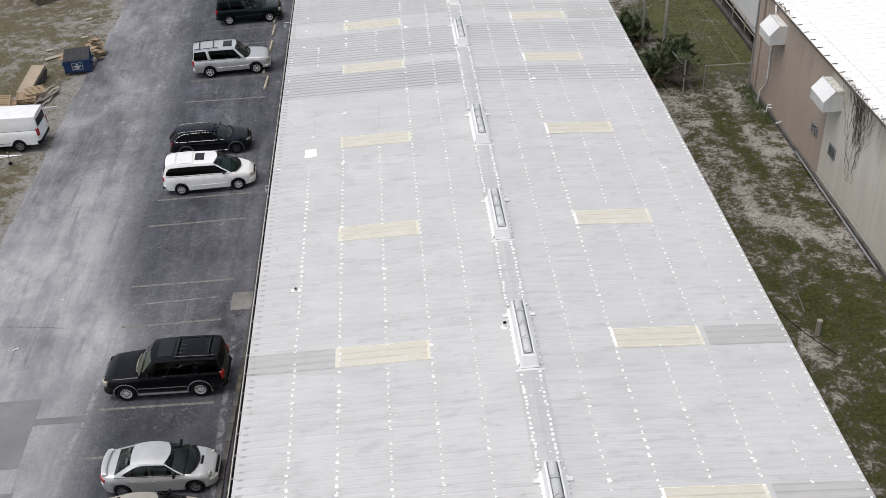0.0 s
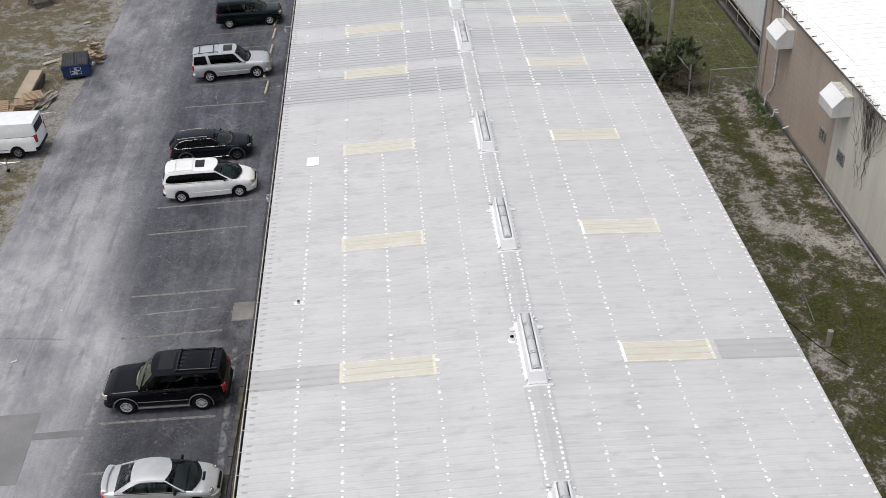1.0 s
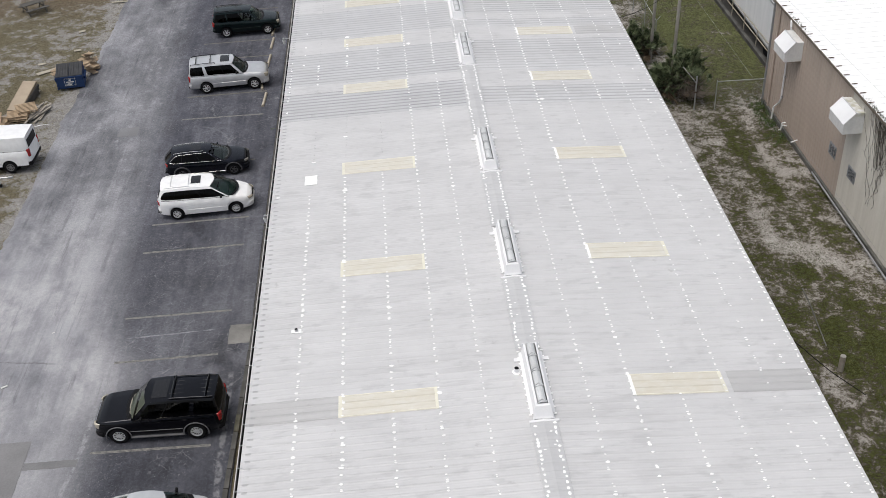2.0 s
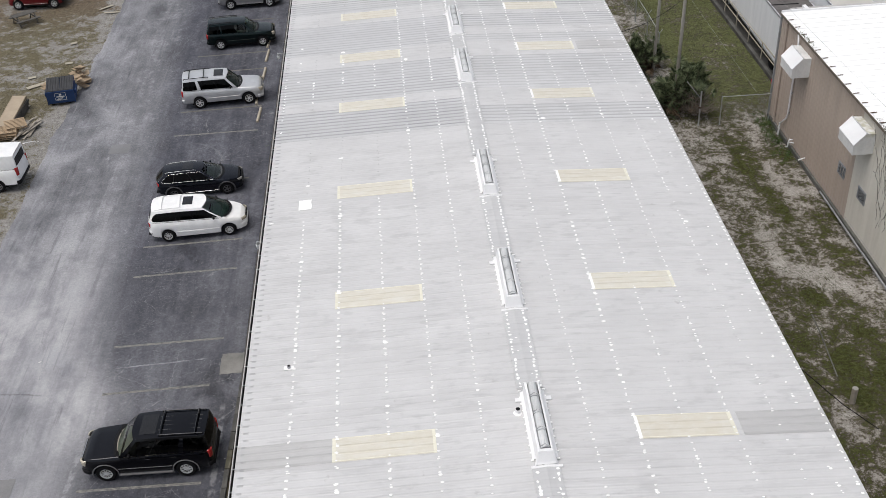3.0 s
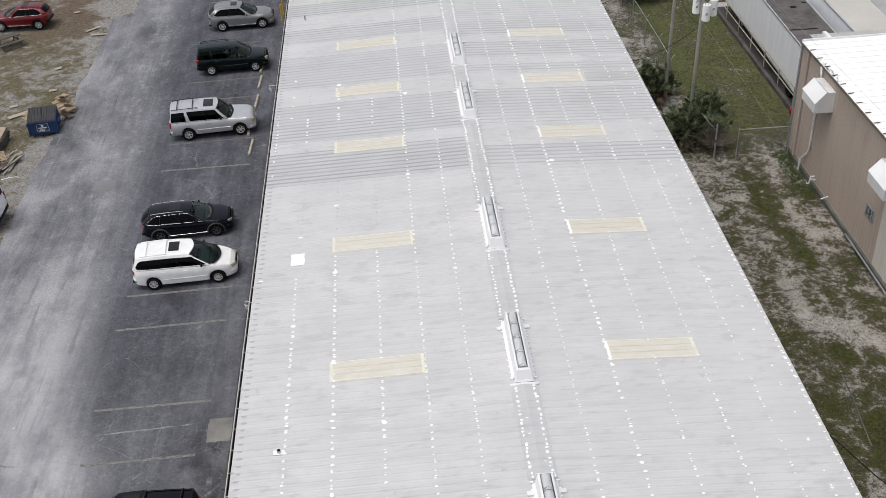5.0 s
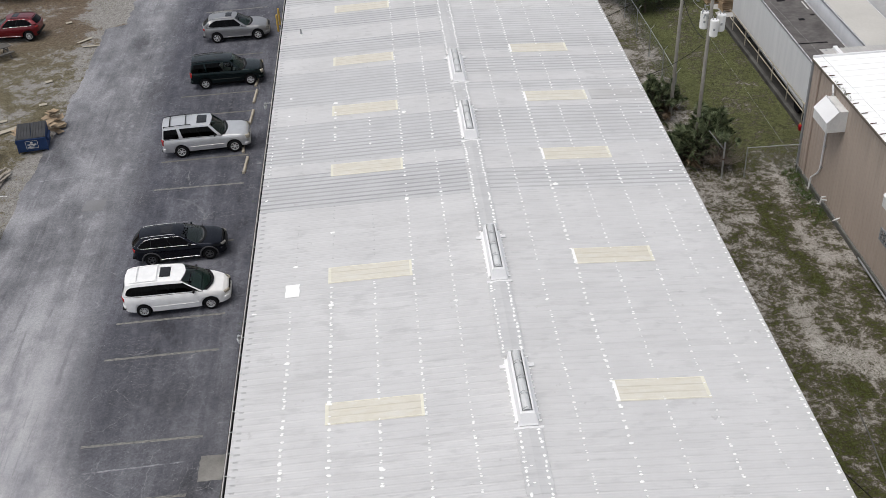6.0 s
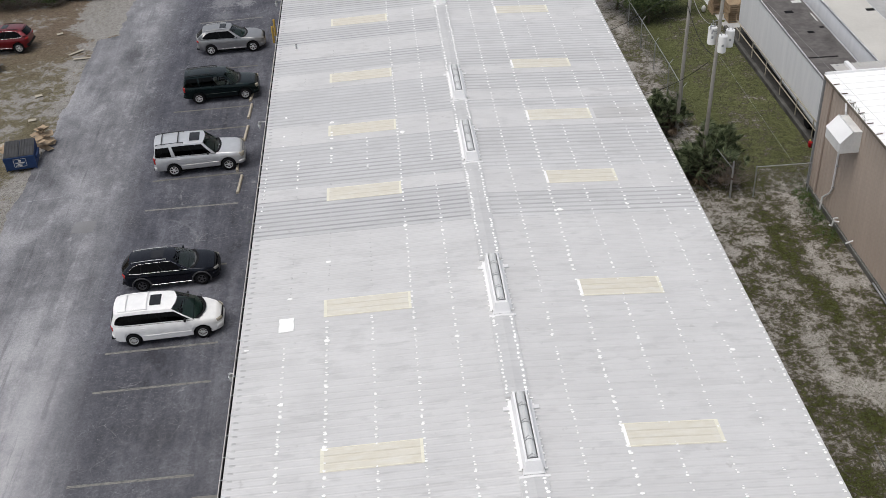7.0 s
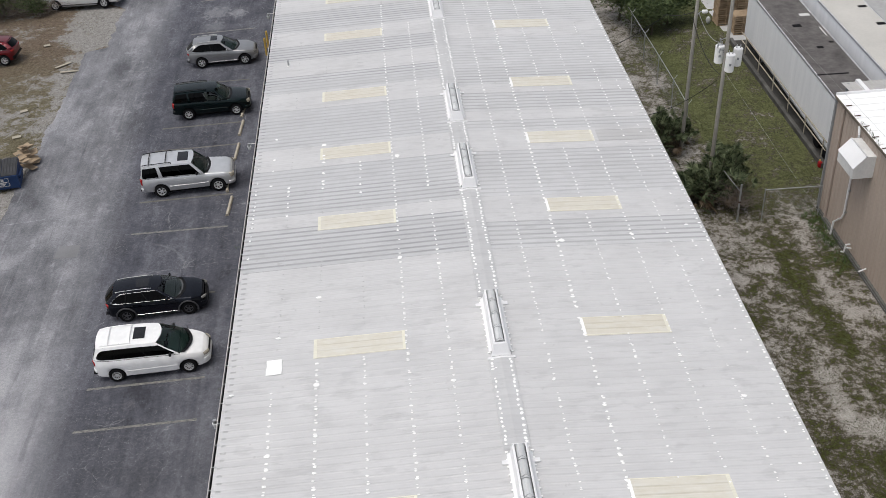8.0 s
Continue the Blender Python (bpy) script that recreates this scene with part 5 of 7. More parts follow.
    for sd in (-1, 1):
        if s.get("round_lamps"):
            bm = bmesh.new()
            bmesh.ops.create_uvsphere(bm, u_segments=18, v_segments=12, radius=0.5, matrix=Matrix.Translation((X(0.30), sd * (half(0.30) - 0.15), s["head_z"] + 0.03)) @ pose(0, 0, 0, 0, -20, 0) @ Matrix.Diagonal((0.26, 0.25, 0.2, 1)))
            lamp_ = part("headlight", bm, s.get("lens", CLEAR_LENS), th, smooth=True)
            bm = bmesh.new()
            bmesh.ops.create_uvsphere(bm, u_segments=12, v_segments=8, radius=0.055, matrix=Matrix.Translation((X(0.23), sd * (half(0.30) - 0.15), s["head_z"] + 0.10)))
            part("bulb_cover", bm, CHROME, lamp_, smooth=True)
        else:
            wrap("headlight", sd * (cf - hl[1] * 0.45), sd * (cf + hl[0] * 0.95), s["head_z"] - hl[2] / 2, s["head_z"] + hl[2] / 2, s.get("lens", CLEAR_LENS), True, 0.02)
        tl = s.get("tail_lamp", (0.12, 0.16, 0.34))
        wrap("tail_light", sd * (cr - tl[1] * 0.7), sd * (cr + tl[0] * 2.0), s["tail_z"] - tl[2] / 2, s["tail_z"] + tl[2] / 2, RED_LENS, False, 0.02)
        mx = xa + s.get("mirror_x", 0.42)
        my = half(mx) * sh + 0.10
        zm = curve_at(top, mx) + 0.05
        bm = boxed((X(mx), sd * my, zm + 0.02), (0.10, 0.18, 0.13), bevel=0.035)
        box(bm, (X(mx) + 0.01, sd * (my - 0.1), zm - 0.03), (0.07, 0.16, 0.05))
        part("mirror", bm, s.get("mirror", body), th)
    gw, gh = s.get("grille_w", 0.9) / 2, s.get("grille_h", 0.16)
    wrap("grille", -gw, gw, s["head_z"] - 0.03 - gh / 2, s["head_z"] - 0.03 + gh / 2, s.get("grille", PLASTIC), True, 0.02)
    wrap("front_bumper", -cf - 0.45, cf + 0.45, 0.36, 0.56, s.get("bumper", body), True, 0.035)
    wrap("air_intake", -0.45, 0.45, 0.30, 0.40, PLASTIC, True, 0.045)
    wrap("rear_bumper", -cr - 0.30, cr + 0.30, 0.42, 0.64, s.get("rear_bumper", body), False, 0.035)
    part("number_plate", boxed((X(L - 0.012), 0, s.get("plate_z", 0.8)), (0.02, 0.32, 0.16)), PLATE, th)
    if "board" in s:
        for sd in (-1, 1):
            part("running_board", boxed((X((fx + rx) / 2), sd * (W / 2 - 0.03), 0.33), (rx - fx - 2 * arch - 0.1, 0.16, 0.07), bevel=0.02), s["board"], th)
    if "belt_trim" in s:
        for sd in (-1, 1):
            pts = [Vector(side_pt(u, v, sd)) + Vector((0, sd * 0.008, 0)) for u, v in [(0.04 + (u_end + 0.01 - 0.04) * k / 24, levels(0.04 + (u_end + 0.01 - 0.04) * k / 24)[1] - 0.03) for k in range(25)] + [(u_end + 0.01 - (u_end - 0.05) * k / 24, levels(u_end + 0.01 - (u_end - 0.05) * k / 24)[3] + 0.05) for k in range(25)]]
            part("window_trim", tube(bmesh.new(), pts + pts[:1], 0.0055, 5), s["belt_trim"], th)
    if "side_trim" in s:
        for sd in (-1, 1):
            pts = [(X(x), sd * (half(x) + 0.004), s["side_trim"][0]) for x in [fx + arch + 0.04 + (rx - fx - 2 * arch - 0.08) * k / 10 for k in range(11)]]
            part("side_moulding", tube(bmesh.new(), pts, 0.014, 6), s["side_trim"][1], th)
    for sd in (-0.42, 0.16):
        bm = bmesh.new()
        a = Vector(side_pt(0.0, 0.02, -1)).lerp(Vector(side_pt(0.0, 0.02, 1)), 0.5 + sd * 0.9)
        b = Vector(side_pt(0.0, 0.16, -1)).lerp(Vector(side_pt(0.0, 0.16, 1)), 0.5 + sd * 0.9 + 0.34)
        off = Vector((s.get("bulge", 0.2) - 0.02, 0, 0.03))
        rod(bm, a + off, b + off, 0.012, None, 4)
        part("wiper", bm, PLASTIC, th)
    # dashboard top and scuttle under the foot of the windscreen
    def skin_z(x, q):
        zt, crown = curve_at(top, x), s.get("crown", 0.05)
        stops = ((0, crown * 0.5), (0.45, crown * 0.38), (0.72, crown * 0.1), (sh - 0.04, -belt_drop * 0.35), (1.0, -belt_drop))
        for (q0, a), (q1, b) in zip(stops, stops[1:]):
            if q <= q1:
                return zt + a + (b - a) * (q - q0) / (q1 - q0)
        return zt - belt_drop

    bm = bmesh.new()
    rows = []
    for g in [k / 5 for k in range(6)]:
        row = []
        for k in range(15):
            f = -0.86 + 1.72 * k / 14
            x = xa + 0.06 - (s.get("bulge", 0.2) * (1 - f * f) + 0.04) * g
            row.append((X(x), f * half(x), skin_z(x, abs(f)) + 0.009))
        rows.append(row)
    sheet(bm, rows)
    bmesh.ops.recalc_face_normals(bm, faces=bm.faces)
    part("dashboard_top", bm, s.get("dash", DASH), th, smooth=True)
    cowl = bmesh.new()
    pa, pb = Vector(side_pt(0.0, 0.0, -1)), Vector(side_pt(0.0, 0.0, 1))
    rows = []
    for dx, dz in ((-0.07, -0.004), (0.11, 0.005)):
        row = []
        for k in range(9):
            f = 0.03 + 0.94 * k / 8
            p = pa.lerp(pb, f)
            p.x += s.get("bulge", 0.2) * (1 - (2 * f - 1) ** 2) + dx
            p.z = max(p.z, curve_at(top, L / 2 - p.x) + s.get("crown", 0.05) * 0.5 * (1 - (2 * f - 1) ** 2)) + 0.008 + dz
            row.append(p)
        rows.append(row)
    sheet(cowl, rows)
    bmesh.ops.recalc_face_normals(cowl, faces=cowl.faces)
    part("cowl", cowl, PLASTIC, th)
    return th


P_WHITE = paint("white_car_paint", (0.88, 0.88, 0.88))
P_SILVER = paint("silver_car_paint", (0.66, 0.665, 0.67), 0.62, 0.38)
P_SILVER2 = paint("bright_silver_paint", (0.66, 0.665, 0.675), 0.62, 0.38)
P_GREY = paint("warm_grey_paint", (0.31, 0.31, 0.315), 0.65, 0.36)
P_BLACK = paint("black_car_paint", (0.005, 0.0056, 0.0090), 0.8, 0.24, coat=0.55, spec=0.0)
P_NAVY = paint("dark_blue_black_paint", (0.007, 0.009, 0.016), 0.85, 0.24, coat=0.55, spec=0.0)
P_GREEN = paint("dark_green_paint", (0.004, 0.013, 0.0135), 0.85, 0.24, coat=0.55, spec=0.0)
P_RED = paint("dark_red_paint", (0.15, 0.003, 0.010), 0.5, 0.4)
P_TAN = paint("champagne_paint", (0.46, 0.42, 0.36), 0.4)

FLARE = simple("dark_grey_cladding", (0.06, 0.06, 0.065), 0.55, vary=0.15)
MINIVAN = dict(screen=GLASS_GREEN, bulge=0.34, corner=0.16, L=5.09, W=1.98, r=0.335, axles=(0.97, 4.0), nose_p=3.6, top=[(0, 0.60), (0.10, 0.74), (0.32, 0.88), (0.9, 1.01), (1.25, 1.10), (3.0, 1.14), (5.0, 1.16), (5.09, 1.14)], sill=[(0, 0.24), (0.8, 0.27), (4.2, 0.27), (5.09, 0.34)],
               cabin=(1.20, 5.0), roof=(2.16, 4.76, 1.64, 1.66), roof_w=1.42, windows=[(0.035, 0.345, 1), (0.354, 0.965, 1)], win_v=(0.07, 0.80), round=0.10, round_h=0.6, tail=0.17, rear_bulge=0.10, doors=[(1.45, 2.55), (2.57, 3.62)], seats=(2.35, 3.2, 4.0), sunroof=(0.18, 0.37),
               rails=(P_WHITE, 0.40, 0.93, 0.03), bars=(0.42, 0.78), head_z=0.74, head_x=0.34, head=(0.40, 0.12, 0.15), lens=OLD_LENS, tail_z=0.93, tail_lamp=(0.14, 0.2, 0.22), nose=0.36, spokes=9, side_trim=(0.55, P_WHITE), arc=0.05, bumper=P_WHITE, mirror=PLASTIC, seat=SEAT_LIGHT, grille_h=0.1)
BIG_SUV = dict(corner=0.10, screen=GLASS_GREEN, round=0.02, round_h=0.12, grille_h=0.24, grille_w=1.05, L=5.23, W=2.0, r=0.385, axles=(0.98, 4.0), top=[(0, 0.86), (0.15, 1.02), (0.5, 1.09), (1.5, 1.16), (1.7, 1.18), (3.5, 1.22), (5.23, 1.22)], sill=[(0, 0.36), (1, 0.38), (4, 0.38), (5.23, 0.42)],
               cabin=(1.58, 5.14), roof=(2.22, 5.02, 1.80, 1.80), roof_w=1.50, windows=[(0.06, 0.315, 1), (0.325, 0.62, 1), (0.68, 0.98, 1)], doors=[(1.75, 2.82), (2.84, 3.80)], seats=(2.65, 3.5, 4.3), sunroof=(0.06, 0.26), sun_w=0.66,
               rails=(PLASTIC, 0.38, 0.97, 0.06), bars=(0.48, 0.83), head_z=0.88, tail_z=1.0, tail_lamp=(0.12, 0.18, 0.36), nose=0.12, tail=0.06, spokes=6, head=(0.34, 0.30, 0.24), head_x=0.24, lens=OLD_LENS, crown_roof=0.05, side_trim=(0.66, P_SILVER2), mirror=PLASTIC, win_v=(0.05, 0.88), bumper=P_SILVER2, grille=CHROME)
# pale dash and seats stand in for sky reflected in the black car's windscreen
BLACK_SUV = dict(BIG_SUV, screen=GLASS, sun_w=0.72, bar_r=0.04, rails=(P_BLACK, 0.33, 0.97, 0.04), bars=(0.36, 0.86), ribs=(0.26, 0.42, 0.58, 0.74), spokes=10, side_trim=(0.62, GREY_PLASTIC), flare=GREY_PLASTIC, board=GREY_PLASTIC, rear_bumper=PLASTIC, bumper=PLASTIC, grille=CHROME, sunroof=(0.07, 0.29), rim=ALLOY, head_z=0.86, seat=SEAT_LIGHT, dash=SEAT_LIGHT)
GREEN_SUV = dict(corner=0.08, round=0.03, round_h=0.2, grille_h=0.2, L=4.87, W=1.90, r=0.365, axles=(0.93, 3.80), top=[(0, 0.80), (0.15, 0.96), (0.6, 1.05), (1.4, 1.12), (3.2, 1.16), (4.87, 1.17)], sill=[(0, 0.34), (1, 0.37), (4, 0.37), (4.87, 0.42)],
                 cabin=(1.38, 4.80), roof=(2.05, 4.60, 1.70, 1.70), roof_w=1.40, windows=[(0.06, 0.335, 0), (0.345, 0.64, 1), (0.67, 0.97, 1)], win_v=(0.05, 0.88), screen=GLASS_GREEN, doors=[(1.6, 2.62), (2.64, 3.55)], seats=(2.45, 3.3), rails=(PLASTIC, 0.2, 0.96, 0.05),
                 head_z=0.84, tail_z=0.98, tail_lamp=(0.12, 0.18, 0.32), nose=0.14, tail=0.08, spokes=6, head=(0.26, 0.26, 0.22), lens=OLD_LENS, side_trim=(0.62, P_GREEN), ribs=(0.35, 0.5, 0.65), seat=SEAT_LIGHT)
WAGON = dict(bulge=0.28, corner=0.16, flare_r=0.04, rail_r=0.012, round=0.16, round_h=0.7, L=4.72, W=1.84, r=0.335, axles=(0.90, 3.70), top=[(0, 0.62), (0.2, 0.78), (0.7, 0.90), (1.5, 0.98), (3.2, 1.02), (4.72, 1.02)], sill=[(0, 0.22), (0.8, 0.27), (3.8, 0.27), (4.72, 0.36)],
             cabin=(1.35, 4.66), roof=(2.15, 4.20, 1.39, 1.37), roof_w=1.18, windows=[(0.07, 0.375, 1), (0.385, 0.69, 1), (0.70, 0.93, 1)], win_v=(0.05, 0.88), doors=[(1.55, 2.60), (2.62, 3.50)], seats=(2.4, 3.25), sunroof=(0.20, 0.48), rails=(GREY_METAL, 0.14, 0.95, 0.035),
             head_z=0.72, tail_z=0.86, tail_lamp=(0.14, 0.22, 0.17), nose=0.26, tail=0.16, spokes=5, rim=ALLOY_BLACK, flare=FLARE, belt_trim=CHROME, head=(0.34, 0.15, 0.13), side_trim=(0.34, CHROME), crown_roof=0.05, rear_bulge=0.12)
CROSSOVER = dict(bulge=0.28, corner=0.16, screen=GLASS_GREEN, round=0.2, round_h=0.85, rail_r=0.016, L=4.80, W=1.92, r=0.375, axles=(0.88, 3.73), top=[(0, 0.72), (0.2, 0.90), (0.8, 1.03), (1.75, 1.09), (3.2, 1.13), (4.8, 1.15)], sill=[(0, 0.3), (1, 0.35), (4, 0.35), (4.8, 0.44)],
                 cabin=(1.55, 4.72), roof=(2.35, 4.15, 1.60, 1.56), roof_w=1.28, windows=[(0.08, 0.432, 1), (0.448, 0.9, 1)], win_v=(0.05, 0.87), doors=[(1.7, 2.75), (2.77, 3.62)], seats=(2.5, 3.3), sunroof=(0.12, 0.36), rails=(GREY_METAL, 0.15, 0.9, 0.035),
                 head_z=0.80, tail_z=0.96, tail_lamp=(0.16, 0.28, 0.14), nose=0.3, tail=0.2, spokes=6, head=(0.36, 0.15, 0.13), rear_bulge=0.14, side_trim=(0.42, CHROME))
SEDAN = dict(bulge=0.30, round_lamps=True, corner=0.16, L=4.43, W=1.72, r=0.30, axles=(0.86, 3.53), top=[(0, 0.58), (0.15, 0.70), (0.6, 0.82), (1.2, 0.92), (2.8, 0.98), (3.6, 1.01), (4.1, 1.0), (4.43, 0.93)], sill=[(0, 0.18), (0.7, 0.22), (3.7, 0.22), (4.43, 0.28)],
             cabin=(1.10, 3.76), roof=(1.88, 3.08, 1.32, 1.32), roof_w=1.16, arc=0.075, round=0.25, round_h=0.8, windows=[(0.05, 0.51, 1), (0.522, 0.92, 1)], win_v=(0.06, 0.87), doors=[(1.35, 2.42), (2.44, 3.25)], seats=(2.2, 2.95), head_z=0.64, tail_z=0.80, tail_lamp=(0.2, 0.3, 0.17), nose=0.3, tail=0.2, spokes=10,
             rim=ALLOY_DARK, head=(0.26, 0.24, 0.2), rear_v=(0.03, 0.97), rear_bulge=0.10, crown_roof=0.05, tint=GLASS, mirror=PLASTIC)
RED_SUV = dict(CROSSOVER, L=4.42, top=[(0, 0.72), (0.2, 0.90), (0.8, 1.03), (1.6, 1.08), (3.0, 1.12), (4.42, 1.14)], cabin=(1.45, 4.36), roof=(2.2, 3.95, 1.56, 1.53), axles=(0.86, 3.6), sunroof=(0.15, 0.4), belt_trim=CHROME, tail_z=1.0, nose=0.24, tail=0.16, rails=(PLASTIC, 0.15, 0.9, 0.03), rear_bumper=PLASTIC)
CARGO_VAN = dict(rim=ALLOY_DARK, overhang=(1, 0.95), L=5.60, W=2.06, r=0.36, axles=(1.0, 4.30), top=[(0, 0.82), (0.2, 1.02), (0.9, 1.22), (1.3, 1.32), (5.6, 1.34)], sill=[(0, 0.28), (1, 0.32), (5.6, 0.38)],
                 cabin=(0.95, 5.56), roof=(1.75, 5.52, 2.06, 2.08), roof_w=1.72, windows=[(0.03, 0.20, 1)], doors=[(1.35, 2.35)], seats=(2.1,), head_z=0.92, tail_z=1.15, tail_lamp=(0.1, 0.12, 0.46), nose=0.2, tail=0.05, spokes=8,
                 rear_v=(0.14, 0.74), rear_bulge=0.03, arc=0.02, rear_bumper=PLASTIC, bumper=PLASTIC, plate_z=1.05, side_trim=(0.58, PLASTIC), crown_roof=0.05)
PICKUP = dict(overhang=(1, 1), L=5.8, W=2.0, r=0.39, axles=(0.95, 4.6), top=[(0, 0.92), (0.2, 1.06), (1.5, 1.20), (3.4, 1.22), (3.6, 1.26), (5.8, 1.26)], sill=[(0, 0.4), (1, 0.42), (4, 0.42), (5.8, 0.46)],
              cabin=(1.5, 3.75), roof=(2.1, 3.55, 1.80, 1.80), roof_w=1.45, windows=[(0.10, 0.52, 1), (0.58, 0.90, 1)], doors=[(1.7, 2.7), (2.72, 3.5)], seats=(2.5, 3.1), head_z=0.92, tail_z=1.05, spokes=6, board=GREY_PLASTIC, nose=0.1, tail=0.03, bumper=CHROME, rear_bumper=CHROME)


def by_axle(s, rear, heading, r_side=-1):
    """Centre of a vehicle from the ground point of its rear wheel on one side (-1: its right when the nose points along +X)."""
    c = Vector((rear[0], rear[1], 0)) - pose(0, 0, 0, 0, 0, heading) @ Vector((s["L"] / 2 - s["axles"][1], r_side * (s["W"] / 2 - 0.01), 0))
    return c.x, c.y


for args in (
    ("minivan", "white minivan with dark windows and a sunroof, parked", "minivan", by_axle(MINIVAN, (-16.51, 14.77), 2.8), 2.8, MINIVAN, P_WHITE),
    ("station_wagon", "dark blue station wagon with chrome roof rails, parked", "car", by_axle(WAGON, (-16.77, 18.9), 3.6), 3.6, WAGON, P_NAVY),
    ("sport_utility", "silver sport utility vehicle with black roof rack, parked", "car", by_axle(BIG_SUV, (-16.66, 29.68), 4.0), 4.0, BIG_SUV, P_SILVER2),
    ("sport_utility", "dark green sport utility vehicle parked at a wheel stop", "car", by_axle(GREEN_SUV, (-16.26, 38.56), 3.6), 3.6, GREEN_SUV, P_GREEN),
    ("crossover", "warm grey crossover car with chrome rails, parked", "car", by_axle(CROSSOVER, (-16.26, 45.91), 2.2), 2.2, CROSSOVER, P_GREY),
    ("sport_utility", "black sport utility vehicle with grey cladding, backed in", "car", by_axle(BLACK_SUV, (-13.53, -1.66), 178.8, 1), 178.8, BLACK_SUV, P_BLACK),
    ("sedan", "silver sedan with a boot spoiler and bonnet scoop, parked", "car", by_axle(SEDAN, (-15.76, -6.98), -1.0), -1.0, SEDAN, P_SILVER),
    ("crossover", "dark red crossover car parked on dry grass", "car", by_axle(RED_SUV, (-29.93, 48.76), 178, 1), 178, RED_SUV, P_RED),
    ("cargo_van", "white cargo van parked on the grass verge", "van", by_axle(CARGO_VAN, (-26.67, 21.07), 179, 1), 179, CARGO_VAN, P_WHITE),
    ("pickup_truck", "white pickup truck parked beyond the sandy verge", "truck", by_axle(PICKUP, (-24.94, 58.14), 178, 1), 178, PICKUP, P_WHITE),
    ("sedan", "champagne sedan parked beside a silver sedan", "car", (-14.5, -8.68), -1.0, dict(SEDAN, tint=GLASS_DARK), P_TAN),
):
    trim = GREY_PLASTIC if args[5] is BLACK_SUV else PLASTIC if args[5] is CARGO_VAN else None
    spec = args[5]
    if args[5] is CARGO_VAN:
        spec = dict(spec, two_tone=True)
    car = vehicle(*args[:5], spec, args[6], trim)
    if spec is SEDAN:
        X = lambda x: spec["L"] / 2 - x + (0.16 * (x - spec["axles"][1]) if x > spec["axles"][1] else 0)
        bm = bmesh.new()
        rows = [[(X(4.16 + dx - 0.10 * (2 * f - 1) ** 2), -0.68 + 1.36 * f, 1.075 + dz - 0.05 * (2 * f - 1) ** 4) for f in [k / 14 for k in range(15)]] for dx, dz in ((0, 0.015), (0.05, 0.03), (0.18, 0.04), (0.24, 0.03), (0.18, 0.015), (0.05, 0.0), (0, 0.015))]
        sheet(bm, rows)
        for y in (-0.62, 0.62):
            box(bm, (X(4.17), y, 1.0), (0.2, 0.06, 0.14), bevel=0.02)
        bmesh.ops.recalc_face_normals(bm, faces=bm.faces)
        part("spoiler", bm, P_SILVER, car, smooth=False)
        part("bonnet_scoop", boxed((X(0.62), 0, 0.86), (0.1, 0.42, 0.04), bevel=0.015), PLASTIC, car)

# ---- the neighbouring building to the east ----
NX, NTOP = 16.95, 6.32
hall = empty("workshop", pose(0, 0, 0), "tan metal workshop building with a white roof", "building", kind="structure")


def ribbed_wall(y0, y1, pitch, depth, z0, z1):
    """Upright trapezoid ribs on the west face."""
    bm = bmesh.new()
    pts, y = [], y0
    while y < y1 - pitch * 0.5:
        pts += [(0, y), (0, y + pitch * 0.55), (-depth, y + pitch * 0.66), (-depth, y + pitch * 0.88)]
        y += pitch
    pts.append((0, y1))
    sheet(bm, [[(NX + a, b, z) for a, b in pts] for z in (z0, z1)])
    bmesh.ops.recalc_face_normals(bm, faces=bm.faces)
    if sum(f.normal.x for f in bm.faces) > 0:
        bmesh.ops.reverse_faces(bm, faces=bm.faces)
    box(bm, (NX + 0.13, (y0 + y1) / 2, (z0 + z1) / 2), (0.2, y1 - y0, z1 - z0))
    return bm


part("wall", ribbed_wall(11.75, 23.3, 0.3, 0.022, 0.1, NTOP - 0.1), TAN, hall, "tan ribbed metal siding")
part("wall", ribbed_wall(-30, 11.74, 0.6, 0.012, 0.1, NTOP - 0.1), BEIGE, hall, "stained beige wall")
part("wall", boxed((27, 23.2, 3.2), (19.6, 0.2, 6.2)), TAN, hall)
part("wall", boxed((27, -29.9, 3.2), (19.6, 0.2, 6.2)), BEIGE, hall)
part("wall", boxed((36.9, -3.3, 3.2), (0.2, 53, 6.2)), BEIGE, hall)
part("footing", boxed((NX - 0.05, -3.3, 0.1), (0.16, 53.2, 0.36), bevel=0.03), CONCRETE_OLD, hall)
bm = bmesh.new()
seams = [-30.2 + 0.61 * k for k in range(88)]
pts = []
for y in seams:
    pts += [(y - 0.02, 0), (y - 0.012, 0.035), (y + 0.012, 0.035), (y + 0.02, 0)]
pts = [(y, z) for y, z in pts if y < 23.4] + [(23.4, 0)]
sheet(bm, [[(x, y, NTOP + 0.07 + (x - 16.9) * 0.008 + z) for y, z in pts] for x in (16.86, 37.1)])
bmesh.ops.recalc_face_normals(bm, faces=bm.faces)
if sum(f.normal.z for f in bm.faces) < 0:
    bmesh.ops.reverse_faces(bm, faces=bm.faces)
nroof = part("roof", bm, WHITE_ROOF, hall)
part("roof_edge", boxed((16.9, -3.4, NTOP - 0.01), (0.12, 53.6, 0.12), bevel=0.01), EAVES, hall, "dirty brown eaves trim")
part("roof_edge", boxed((27, 23.42, NTOP + 0.1), (20.2, 0.1, 0.16)), WHITE_METAL, hall)
iron = mesh_of("iron_bracket", boxed((0.08, 0, 0), (0.28, 0.035, 0.035)), RUST)
